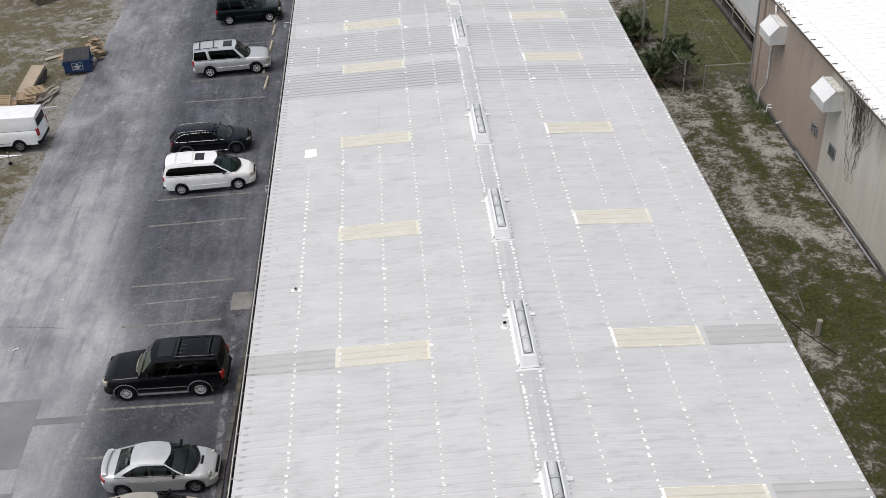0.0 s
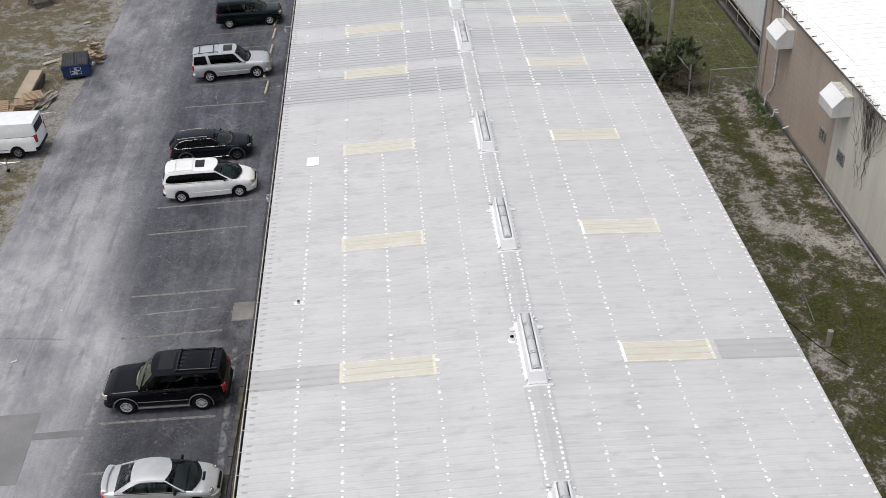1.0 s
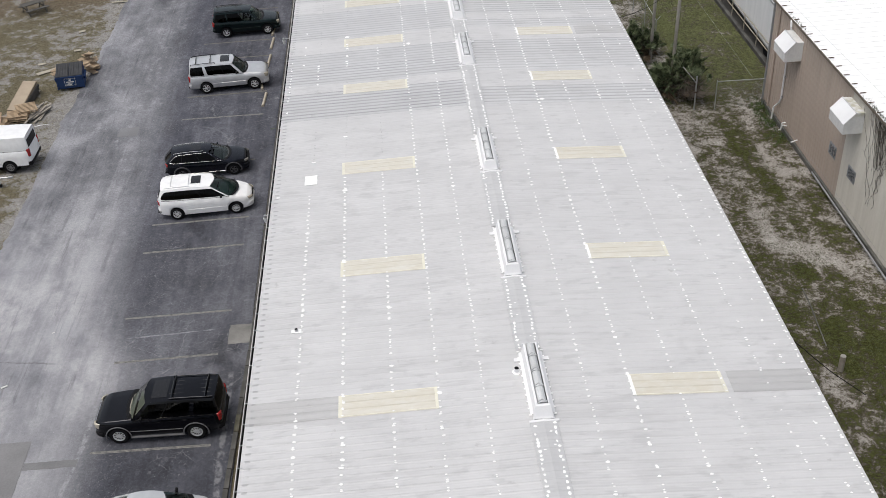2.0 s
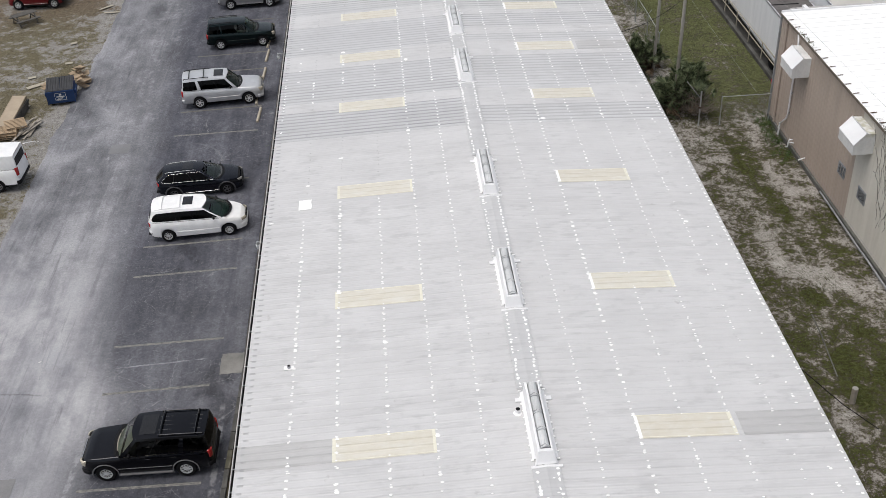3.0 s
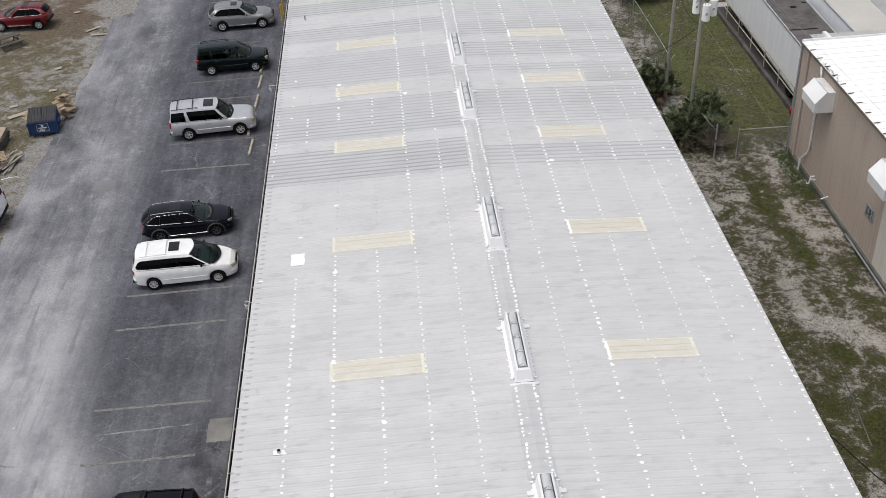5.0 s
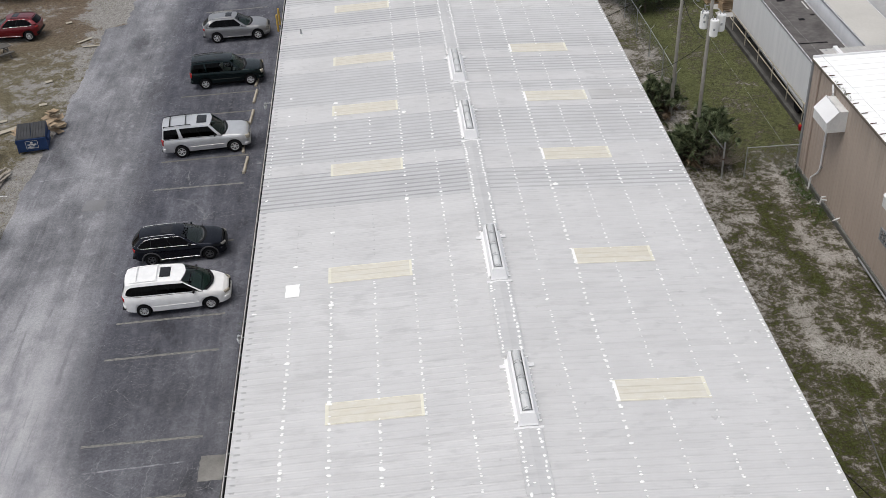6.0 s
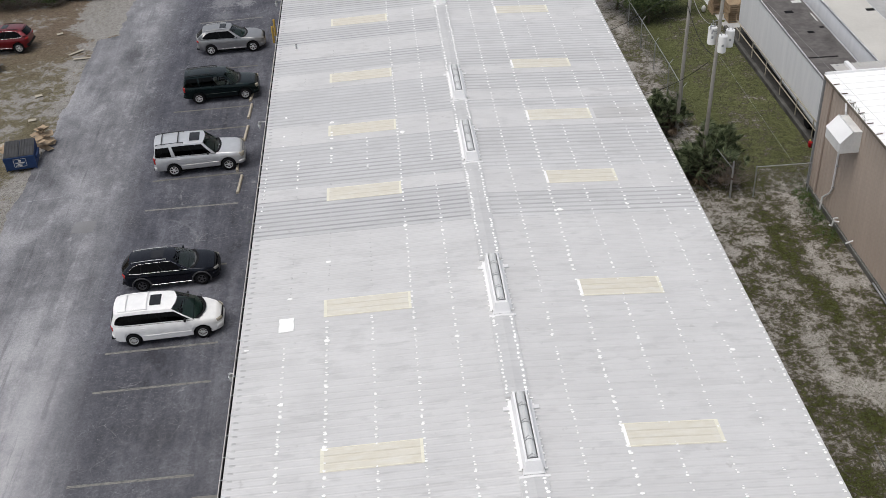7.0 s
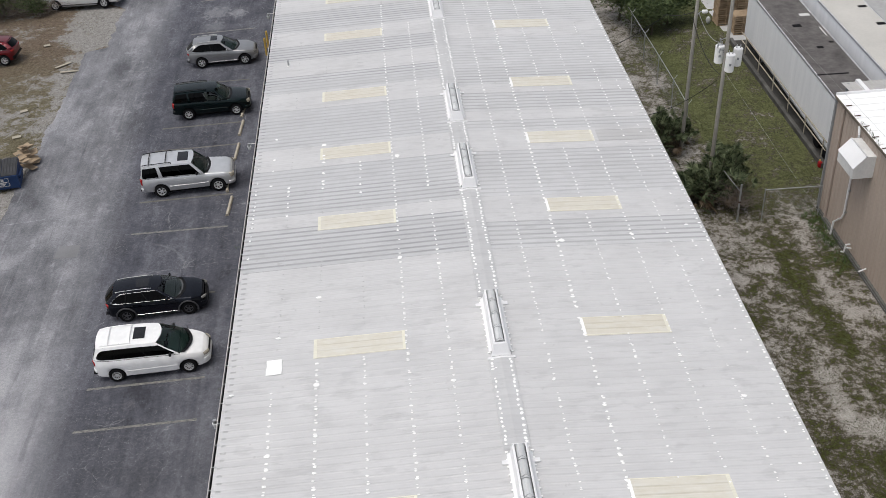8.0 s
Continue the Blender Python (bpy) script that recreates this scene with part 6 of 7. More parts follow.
for k in range(26):
    y = 22.2 - 1.0 * k
    part("iron_bracket", iron, None, hall, m=pose(16.92, y + 0.05 * noise.noise((k, 2, 0)), NTOP + 0.12, 0, -2 + 3 * noise.noise((k, 0, 0)), 3 * noise.noise((0, k, 5))))
for y, n in ((19.6, 60), (9.5, 90), (5.5, 60)):
    bm = bmesh.new()
    for k in range(n):
        a = Vector((16.9 + rng.uniform(-0.05, 0.15), y + rng.gauss(0, 0.7), NTOP + 0.06))
        d = Vector((rng.uniform(-0.1, 0.1), rng.uniform(-0.1, 0.1), rng.uniform(0.06, 0.2)))
        w = Vector((0.02, 0.02, 0))
        bm.faces.new([bm.verts.new(p) for p in (a - w, a + w, a + d)])
    tagged(part("roof_weeds", bm, GRASS), "dry weeds growing along the dirty roof edge", "weeds", kind="stuff")


def exhaust_hood(y, label, stained):
    th = empty("exhaust_hood", pose(NX, y, 0), label, "vent hood", "wall exhaust hoods")
    prof = [(0.0, 5.78), (-0.45, 5.80), (-0.95, 5.24), (-0.95, 4.72), (0.0, 4.72)]
    w = 1.72
    bm = bmesh.new()
    for yy, flip in ((0, False), (w, True)):
        bm.faces.new([bm.verts.new((x, yy, z)) for x, z in (prof if not flip else prof[::-1])])
    for i in (0, 2):
        (x0, z0), (x1, z1) = prof[i], prof[i + 1]
        bm.faces.new([bm.verts.new(p) for p in ((x0, 0, z0), (x1, 0, z1), (x1, w, z1), (x0, w, z0))])
    bmesh.ops.recalc_face_normals(bm, faces=bm.faces)
    m = Mat("hood_paint_" + ("stained" if stained else "clean"), 0.5)
    k = m.math("ADD", m.math("MULTIPLY", m.noise(1.2, 5, (1, 1, 0.3)), 0.7), m.math("MULTIPLY", m.noise(8, 4), 0.3))
    col = m.ramp(k, [(0.3, (0.55, 0.55, 0.545)), (0.6, (0.76, 0.76, 0.75))])
    if stained:
        z = m.axis("Z")
        lichen = m.math("MULTIPLY", m.range(z, 5.5, 5.78), m.range(m.noise(2.6, 5), 0.42, 0.6))
        col = m.mix(m.math("MULTIPLY", lichen, 0.7), col, (0.42, 0.40, 0.26))
    m.color(col)
    part("housing", bm, m.mat, th)
    part("sloped_panel", boxed((-0.71, w / 2, 5.535), (0.80, w + 0.03, 0.025), None), WHITE_METAL, th).matrix_basis = \
        Matrix.Translation((-0.71, 0, 5.535)) @ pose(0, 0, 0, 0, -48, 0) @ Matrix.Translation((0.71, 0, -5.535))
    part("joint_strip", boxed((-0.45, w / 2, 5.815), (0.05, w + 0.03, 0.03)), GREY_METAL, th)
    part("dark_inside", boxed((-0.45, w / 2, 4.75), (0.8, w - 0.2, 0.02)), DARK, th)


exhaust_hood(18.62, "white metal exhaust hood on the tan wall", False)
exhaust_hood(10.42, "stained white metal exhaust hood on the tan wall", True)
for y in (12.63, 10.2):
    th = empty("wall_louvre", pose(NX - 0.03, y, 2.1), "small grey louvred wall vent", "vent", "wall louvres")
    bm = bmesh.new()
    for c, sz in (((0, 0, 0.28), (0.05, 0.05, 0.62)), ((0, 0.8, 0.28), (0.05, 0.05, 0.62)), ((0, 0.4, -0.02), (0.05, 0.84, 0.05)), ((0, 0.4, 0.57), (0.05, 0.84, 0.05))):
        box(bm, c, sz)
    part("frame", bm, DULL_METAL, th)
    part("back", boxed((0.02, 0.4, 0.28), (0.02, 0.78, 0.56)), DARK, th)
    slat = mesh_of("slat", boxed((0, 0.4, 0), (0.05, 0.76, 0.012), pose(0, 0, 0, 0, 38, 0)), DULL_METAL)
    for k in range(8):
        part("slat", slat, None, th, m=pose(-0.01, 0, 0.06 + 0.065 * k))

# downpipes and small pipes on the wall
th = empty("downpipe", pose(NX - 0.1, 0, 0), "white downpipe with a bend near the ground", "downpipe")
part("pipe", tube(bmesh.new(), [(-0.02, 20.5, 6.3), (-0.06, 20.3, 6.0), (-0.02, 20.35, 5.8), (0, 20.38, 1.7), (0, 20.55, 1.35), (-0.05, 21.15, 0.75), (-0.06, 21.2, 0.0)], 0.05, 8), WHITE_METAL, th)
for z in (5.2, 3.0, 1.8):
    part("clip", boxed((0.03, 20.37, z), (0.12, 0.16, 0.05)), GREY_METAL, th)
th = empty("downpipe", pose(NX - 0.07, 22.3, 0), "tan downpipe painted like the wall", "downpipe")
part("pipe", boxed((0, 0, 3.1), (0.1, 0.12, 6.2), bevel=0.02), TAN, th)
th = empty("corner_trim", pose(NX, 23.32, 0), "grey metal corner post of the workshop", "trim", kind="structure")
part("post", boxed((-0.04, 0.0, 3.15), (0.1, 0.12, 6.3)), DULL_METAL, th)
th = empty("wall_pipe", pose(NX - 0.2, 19.2, 0.0), "low white plastic pipe stub beside the wall", "pipe")
part("pipe", tube(bmesh.new(), [(0.1, 0, 0.75), (-0.1, 0, 0.75), (-0.12, 0.05, 0.3), (-0.15, 0.25, 0.2)], 0.04, 7), WHITE_METAL, th)
part("branch", tube(bmesh.new(), [(-0.1, 0, 0.6), (0.12, -0.15, 0.62)], 0.035, 7), WHITE_METAL, th)
th = empty("wall_pipe", pose(NX - 0.2, 17.5, 0.0), "short white pipe spout through the wall", "pipe")
part("pipe", tube(bmesh.new(), [(0.2, 0, 0.55), (-0.2, -0.1, 0.5)], 0.035, 7), WHITE_METAL, th)
for y0, y1, x in ((3.3, 8.9, 16.62), (8.95, 14.5, 16.66)):
    th = empty("scrap_pipe", pose(x, y0, 0.26), "long grey pipe lying along the wall foot", "pipe")
    part("pipe", tube(bmesh.new(), [(0, 0, 0), (0.05, y1 - y0, 0.02)], 0.045, 8), DULL_METAL, th)

th = empty("hose", pose(0, 0, 0), "thin dark hose lying on bare sand", "hose")
part("hose", tube(bmesh.new(), [(x, y, ground_z(x, y) + 0.02) for x, y in ((10.9, 2.3), (11.4, 1.0), (11.75, 0.1), (12.1, -0.7), (12.9, -2.2))], 0.02, 6), PLASTIC, th)
th = empty("buried_pipe", pose(0, 0, 0), "grey pipe half buried along a rut in the grass", "pipe")
part("pipe", tube(bmesh.new(), [(x, y, ground_z(x, y) + 0.01) for x, y in ((12.9, 5.0), (12.8, 3.6), (12.65, 2.4), (12.47, 0.9))], 0.03, 7), CONCRETE_OLD, th)

# bare creeper on the beige wall
bm = bmesh.new()
vr = random.Random(5)
for k in range(64):
    p = Vector((NX - 0.04, 8.3 + vr.gauss(0, 0.32), vr.uniform(1.6, 3.2) if k % 8 == 0 else vr.uniform(3.6, 5.9)))
    r = vr.uniform(0.004, 0.011)
    drift = vr.uniform(-0.12, 0.12)
    while p.z < NTOP and r > 0.003:
        q = p + Vector((vr.uniform(-0.02, 0.02), drift + vr.uniform(-0.2, 0.2), vr.uniform(0.12, 0.34)))
        q.x = min(NX - 0.02, max(NX - 0.12, q.x))
        rod(bm, p, q, r, r * 0.97, 4)
        if vr.random() < 0.28:
            e = q + Vector((vr.uniform(-0.04, 0.0), vr.uniform(-0.5, 0.5), vr.uniform(-0.1, 0.3)))
            rod(bm, q, e, r * 0.6, r * 0.3, 4)
        p, r = q, r * 0.985
tagged(part("wall_creeper", bm, simple("creeper_stem", (0.075, 0.066, 0.055), 0.9, vary=0.3)), "bare dark creeper stems climbing the beige wall", "creeper", kind="stuff")

# ---- poles and wires ----
def pole(x, y, h, label):
    th = empty("utility_pole", pose(x, y, 0), label, "utility pole", "utility poles")
    bm = bmesh.new()
    n = 10
    rows = []
    for k in range(9):
        z = h * k / 8
        r = 0.112 - 0.03 * k / 8
        rows.append([(r * math.cos(2 * math.pi * i / n), r * math.sin(2 * math.pi * i / n), z - (0.3 if k == 0 else 0)) for i in range(n + 1)])
    sheet(bm, rows)
    bmesh.ops.remove_doubles(bm, verts=bm.verts, dist=1e-4)
    bmesh.ops.recalc_face_normals(bm, faces=bm.faces)
    part("shaft", bm, POLE_WOOD, th, smooth=True)
    th.matrix_basis = th.matrix_basis @ pose(0, 0, 0, 0, 1.1, 0)
    return th


pa = pole(11.93, 25.5, 13.0, "weathered wooden utility pole carrying transformers")
for dx, dy, z in ((-0.24, 0.24, 7.4), (0.12, -0.36, 7.2), (0.60, 0.05, 7.3)):
    bm = bmesh.new()
    rod(bm, (dx, dy, z), (dx, dy, z + 0.86), 0.215, None, 20)
    bmesh.ops.bevel(bm, geom=[e for e in bm.edges if abs(e.verts[0].co.z - e.verts[1].co.z) < 1e-4], offset=0.025, segments=2, affect="EDGES")
    tank = part("transformer", bm, PORCELAIN, pa, "white cylindrical transformer tank")
    for q in (-0.09, 0.09):
        part("bushing", rod(bmesh.new(), (dx + q, dy, z + 0.86), (dx + q, dy, z + 1.08), 0.03, 0.018, 7), GREY_METAL, tank)
    bm = bmesh.new()
    rod(bm, (dx, dy, z + 0.855), (dx, dy, z + 0.885), 0.225, 0.20, 20)
    part("tank_lid", bm, WHITE_METAL, tank)
    part("nameplate", boxed((dx - 0.04, dy - 0.212, z + 0.42), (0.1, 0.02, 0.12)), DULL_METAL, tank)
    part("hanger", tube(bmesh.new(), [(0, 0, z + 0.6), (dx * 0.6, dy * 0.6, z + 0.6)], 0.04, 6), GREY_METAL, tank)
for k, (dx, z) in enumerate(((-0.42, 8.75), (-0.52, 8.5), (-0.40, 8.25))):
    cut = part("cutout", boxed((0, 0, 0), (0.06, 0.07, 0.24), bevel=0.015), GREY_METAL, pa, "grey fuse cutout", m=pose(dx, -0.25, z, 8, 12 * (k - 1), 0))
    part("cutout_bracket", tube(bmesh.new(), [(0, 0.05, 0), (-dx - 0.05, 0.25, -0.1)], 0.02, 5), GREY_METAL, cut)
part("crossarm", boxed((0, -0.16, 11.6), (2.4, 0.1, 0.12), bevel=0.01), POLE_WOOD, pa)
pb = pole(11.72, 30.0, 11.5, "weathered wooden utility pole beside palmetto bushes")
part("crossarm", boxed((0, -0.16, 10.6), (2.0, 0.1, 0.12), bevel=0.01), POLE_WOOD, pb)
lamp = part("lamp_head", boxed((0.34, -0.28, 8.35), (0.30, 0.18, 0.18), bevel=0.06), PORCELAIN, pb, "grey street lamp head")
part("lamp_arm", tube(bmesh.new(), [(0, 0, 8.0), (0.15, -0.15, 8.3), (0.3, -0.25, 8.38)], 0.025, 6), GREY_METAL, lamp)

pole(14.4, 60.0, 9.0, "weathered wooden utility pole at the yard's end")
for label, mat, r, pts in (
    ("thin bright overhead wire along the yard", WIRE, 0.0038, sag((11.64, -60, 7.5), (11.76, 25.3, 7.5), 0.05, 30)),
    ("thin overhead wire above the workshop roof", WIRE, 0.0045, sag((18.0, -60, 8.4), (14.4, 60, 8.4), 0.1, 30)),
    ("black service cable between pole and warehouse", CABLE, 0.018, sag((7.2, 32.6, 5.15), (11.72, 34.9, 6.1), 0.2) + sag((11.72, 34.9, 6.1), (11.9, 30.0, 8.3), 0.15)[1:]),
    ("black cable looping between two utility poles", CABLE, 0.02, sag((11.72, 30.0, 7.9), (11.9, 25.5, 6.9), 0.5)),
    ("pale wire between pole and transformers", WIRE, 0.014, sag((12.0, 30.0, 8.2), (11.75, 25.6, 8.5), 0.35)),
    ("black cable from the warehouse eave to the pole", CABLE, 0.016, sag((8.0, 25.2, 5.1), (11.8, 25.5, 6.6), 0.35)),
):
    tagged(part("overhead_wire", tube(bmesh.new(), pts, r, 5), mat), label, "wire", "overhead wires")


# ---- fences ----
def chain_fence(name, pts, h, label, arms, rail=True):
    th = empty(name, pose(0, 0, 0), label, "fence")
    for p in pts:
        post = part("post", rod(bmesh.new(), (p[0], p[1], -0.1), (p[0], p[1], h + 0.05), 0.032, None, 8), GREY_METAL, th)
        if arms:
            part("barb_arm", tube(bmesh.new(), [(p[0], p[1], h), (p[0] + 0.24, p[1] + 0.08, h + 0.26)], 0.016, 5), GREY_METAL, post)
    for a, b in zip(pts, pts[1:]):
        if rail:
            part("top_rail", rod(bmesh.new(), (*a, h), (*b, h), 0.024, None, 7), GREY_METAL, th)
        bm = bmesh.new()
        a3, b3 = Vector((*a, 0)), Vector((*b, 0))
        n = (b3 - a3).length
        d = (b3 - a3) / n
        step = 0.14
        for k in range(int((n + h) / step)):
            for s in (0, 1):
                u0, u1 = (k * step - h, k * step) if s == 0 else (k * step, k * step - h)
                z0, z1 = 0.04, h
                def clip(u, z, v, w):
                    if u < 0:
                        return 0, z + (w - z) * (0 - u) / (v - u)
                    if u > n:
                        return n, z + (w - z) * (n - u) / (v - u)
                    return u, z
                if max(u0, u1) <= 0 or min(u0, u1) >= n:
                    continue
                p, q = clip(u0, z0, u1, z1), clip(u1, z1, u0, z0)
                rod(bm, a3 + d * p[0] + Vector((0, 0, p[1])), a3 + d * q[0] + Vector((0, 0, q[1])), 0.0015, None, 3)
        mesh = part("chain_link", bm, DULL_METAL, th)
        mesh["kind"] = "stuff"


chain_fence("chain_link_fence", [(12.5, 32.0), (12.52, 35.2), (12.48, 38.5), (12.42, 41.9), (12.35, 45.3), (12.3, 48.6), (12.25, 52.0)], 1.9, "chain link fence with barbed wire arms and a top rail", True)
chain_fence("chain_link_gate", [(13.93, 22.9), (16.75, 22.85)], 1.75, "chain link panel between a post and the workshop corner", False)
th = empty("fence_post", pose(12.72, 22.95, 0), "grey steel fence post with a leaning brace rail", "fence post")
part("post", rod(bmesh.new(), (0, 0, -0.1), (0, 0, 2.15), 0.045, None, 10), GREY_METAL, th)
part("brace", tube(bmesh.new(), [(0, 0, 1.7), (-0.35, 0.9, 2.05), (-0.5, 1.3, 2.2)], 0.016, 6), DULL_METAL, th)
part("collar", rod(bmesh.new(), (0, 0, 1.1), (0, 0, 1.18), 0.06, None, 10), RUST, th)
th = empty("stump", pose(12.5, -0.6, 0), "short cut timber post standing in the grass", "post")
part("post", rod(bmesh.new(), (0, 0, -0.1), (0, 0, 0.72), 0.12, 0.12, 12), WOOD_GREY, th)
part("cut_top", rod(bmesh.new(), (0, 0, 0.722), (0, 0, 0.735), 0.115, None, 12), CONCRETE, th)

# ---- trailers, dock and yard behind ----
bm = bmesh.new()
sheet(bm, [[(x, y, 0.215) for x in (18.55, 22, 28, 36, 46, 70)] for y in (27.5, 34, 40, 48, 60, 80)])
yard = part("yard", bm, YARD)
for f in yard.data.polygons:
    if f.normal.z < 0:
        f.flip()
tagged(yard, "pale stained concrete loading yard", "yard", kind="structure")
th = empty("dock_kerb", pose(0, 0, 0), "dirty concrete kerb along the loading ramp", "kerb", kind="structure")
part("kerb", boxed((18.55, 35.2, 0.22), (0.24, 16.5, 0.5), bevel=0.03), KERB, th)
part("ramp", boxed((19.6, 35.2, 0.12), (1.8, 16.5, 0.24)), RAMP, th)


def box_trailer(x0, x1, y0, y1, z0, z1, roof_mat, label, worn):
    th = empty("box_trailer", pose((x0 + x1) / 2, y0, 0.2, 0, 0, -1.1), label, "trailer", "box trailers")
    w, n = x1 - x0, y1 - y0
    z0, z1 = z0 - 0.2, z1 - 0.2
    for s in (-1, 1):
        bm = boxed((s * (w / 2 - 0.03), n / 2, (z0 + z1) / 2), (0.06, n, z1 - z0))
        part("side", bm, TRAILER_WHITE, th)
        for z in (z0 + 0.04, z1 - 0.04):
            part("edge_rail", boxed((s * (w / 2 + 0.002), n / 2, z), (0.06, n + 0.01, 0.10), bevel=0.01), GREY_METAL, th)
    part("end_wall", boxed((0, 0.03, (z0 + z1) / 2), (w - 0.13, 0.06, z1 - z0)), TRAILER_WHITE, th)
    part("end_wall", boxed((0, n - 0.03, (z0 + z1) / 2), (w - 0.13, 0.06, z1 - z0)), TRAILER_WHITE, th)
    part("floor", boxed((0, n / 2, z0 + 0.05), (w - 0.14, n - 0.14, 0.1)), DULL_METAL, th)
    rf = part("roof", boxed((0, n / 2, z1 - 0.01), (w - 0.14, n - 0.14, 0.05)), roof_mat, th)
    for u, v, sx, sy, mat in worn:
        part("roof_repair", boxed((u, v, z1 + 0.022), (sx, sy, 0.016)), mat, rf)
    for y in (1.6, 2.9):
        for s in (-1, 1):
            part("wheel", rod(bmesh.new(), (s * (w / 2 - 0.34), y, 0.5), (s * (w / 2 - 0.06), y, 0.5), 0.5, None, 20), RUBBER, th)
    part("landing_leg", boxed((-0.8, n - 2.6, 0.52), (0.14, 0.14, 1.0)), DULL_METAL, th)
    part("landing_leg", boxed((0.8, n - 2.6, 0.52), (0.14, 0.14, 1.0)), DULL_METAL, th)
    part("chassis", boxed((0, n / 2, z0 - 0.13), (1.0, n - 1.0, 0.24)), DARK, th)
    return th


box_trailer(18.82, 21.35, 26.3, 42.6, 0.98, 3.95, TRAILER_ROOF, "long white box trailer with a sooty dark roof",
            [(-0.2, 10.5, 0.5, 0.35, DARK), (0.75, 12.0, 0.6, 0.35, PLATE), (0.1, 7.4, 0.35, 0.28, DARK), (-0.4, 4.0, 1.7, 0.12, DARK), (0.95, 8.0, 0.25, 0.18, DARK), (1.0, 9.5, 0.08, 1.2, PLATE)])
box_trailer(22.1, 24.7, 25.0, 45.0, 1.3, 4.25, BEIGE_ROOF, "white box trailer with a pale flat roof",
            [(0.85, 13.2, 0.5, 0.3, DARK), (0.95, 10.6, 0.5, 0.35, DARK), (0.9, 16.5, 0.5, 0.3, DARK), (0.2, 19.0, 0.4, 0.3, DARK)])
th = empty("ramp_railing", pose(18.72, 0, 0.3), "tan painted pipe railing along the loading ramp", "railing")
for k in range(6):
    y = 27.9 + 2.65 * k
    part("post", rod(bmesh.new(), (0.05, y, 0), (0.05, y, 1.12), 0.035, None, 7), RAIL_PAINT, th)
for z in (0.62, 1.12):
    part("rail", rod(bmesh.new(), (0.05, 27.5, z), (0.05, 42.0, z), 0.032, None, 7), RAIL_PAINT, th)
bm = bmesh.new()
rows = []
for x in [18.9 + 0.12 * k for k in range(120)]:
    rows.append([(x, 23.48, 5.12 + 0.02 * (int(x / 0.12) % 2)), (x, 27.4, 4.92 + 0.02 * (int(x / 0.12) % 2))])
sheet(bm, rows)
bmesh.ops.recalc_face_normals(bm, faces=bm.faces)
th = empty("canopy", pose(0, 0, 0), "pale corrugated canopy behind the workshop", "canopy", kind="structure")
part("sheet", bm, CANOPY, th)
part("upstand", boxed((19.72, 26.4, 5.03), (0.22, 1.9, 0.16), bevel=0.02), WHITE_METAL, th)
for x in (19.2, 26, 32.5):
    part("post", boxed((x, 27.2, 2.5), (0.12, 0.12, 4.9)), DULL_METAL, th)


def pallet(m, mat, group):
    th = empty("pallet", m, "rough wooden pallet in a stack", "pallet", group)
    slat = mesh_of("slat", boxed((0, 0, 0), (1.2, 0.1, 0.02)), mat)
    block = mesh_of("bearer", boxed((0, 0, 0), (0.04, 1.0, 0.09)), mat)
    for k in range(7):
        part("slat", slat, None, th, m=pose(0, -0.45 + 0.15 * k, 0.13))
    for k in range(3):
        part("slat", slat, None, th, m=pose(0, -0.45 + 0.45 * k, 0.015))
    for k in (-1, 0, 1):
        part("bearer", block, None, th, m=pose(0.57 * k, 0, 0.072))
    return th


stack = pallet(pose(19.6, 44.8, 0.225), WOOD, "pallet stack in the yard")
pr = random.Random(3)
for (x, y), n in (((19.6, 44.8), 9), ((18.95, 46.5), 15), ((20.25, 46.6), 16), ((20.9, 45.2), 9)):
    for k in range(n):
        if (x, k) == (19.6, 0):
            continue
        copy_thing(stack, pose(x + pr.uniform(-0.05, 0.05), y + pr.uniform(-0.06, 0.06), 0.225 + 0.145 * k, 0, 0, pr.uniform(-4, 4)))
for x, y in ((17.95, 46.6),):
    th = empty("white_sack", pose(x, y, 0.2), "bulging white sack on the yard edge", "sack")
    bm = bmesh.new()
    bmesh.ops.create_icosphere(bm, subdivisions=3, radius=0.17)
    for v in bm.verts:
        v.co *= 1 + 0.25 * noise.noise(v.co * 3 + Vector((x, y, 0)))
        v.co.z = max(0, v.co.z * 1.5 + 0.24)
    part("sack", bm, simple("woven_sack", (0.6, 0.6, 0.6), 0.7, vary=0.15), th, smooth=True)
th = empty("red_canister", pose(18.42, 27.1, 0.16), "small red fuel canister with a yellow cap", "canister")
part("body", boxed((0, 0, 0.19), (0.22, 0.26, 0.32), bevel=0.06), RED_PAINT, th)
part("cap", rod(bmesh.new(), (0, 0.08, 0.34), (0, 0.08, 0.43), 0.04, None, 10), YELLOW, th)
th = empty("plank", pose(18.0, 31.3, 0.06, 0, 0, 96), "thin grey plank lying on the lawn", "plank")
part("board", boxed((0, 0, 0.02), (3.2, 0.12, 0.04)), WOOD_GREY, th)

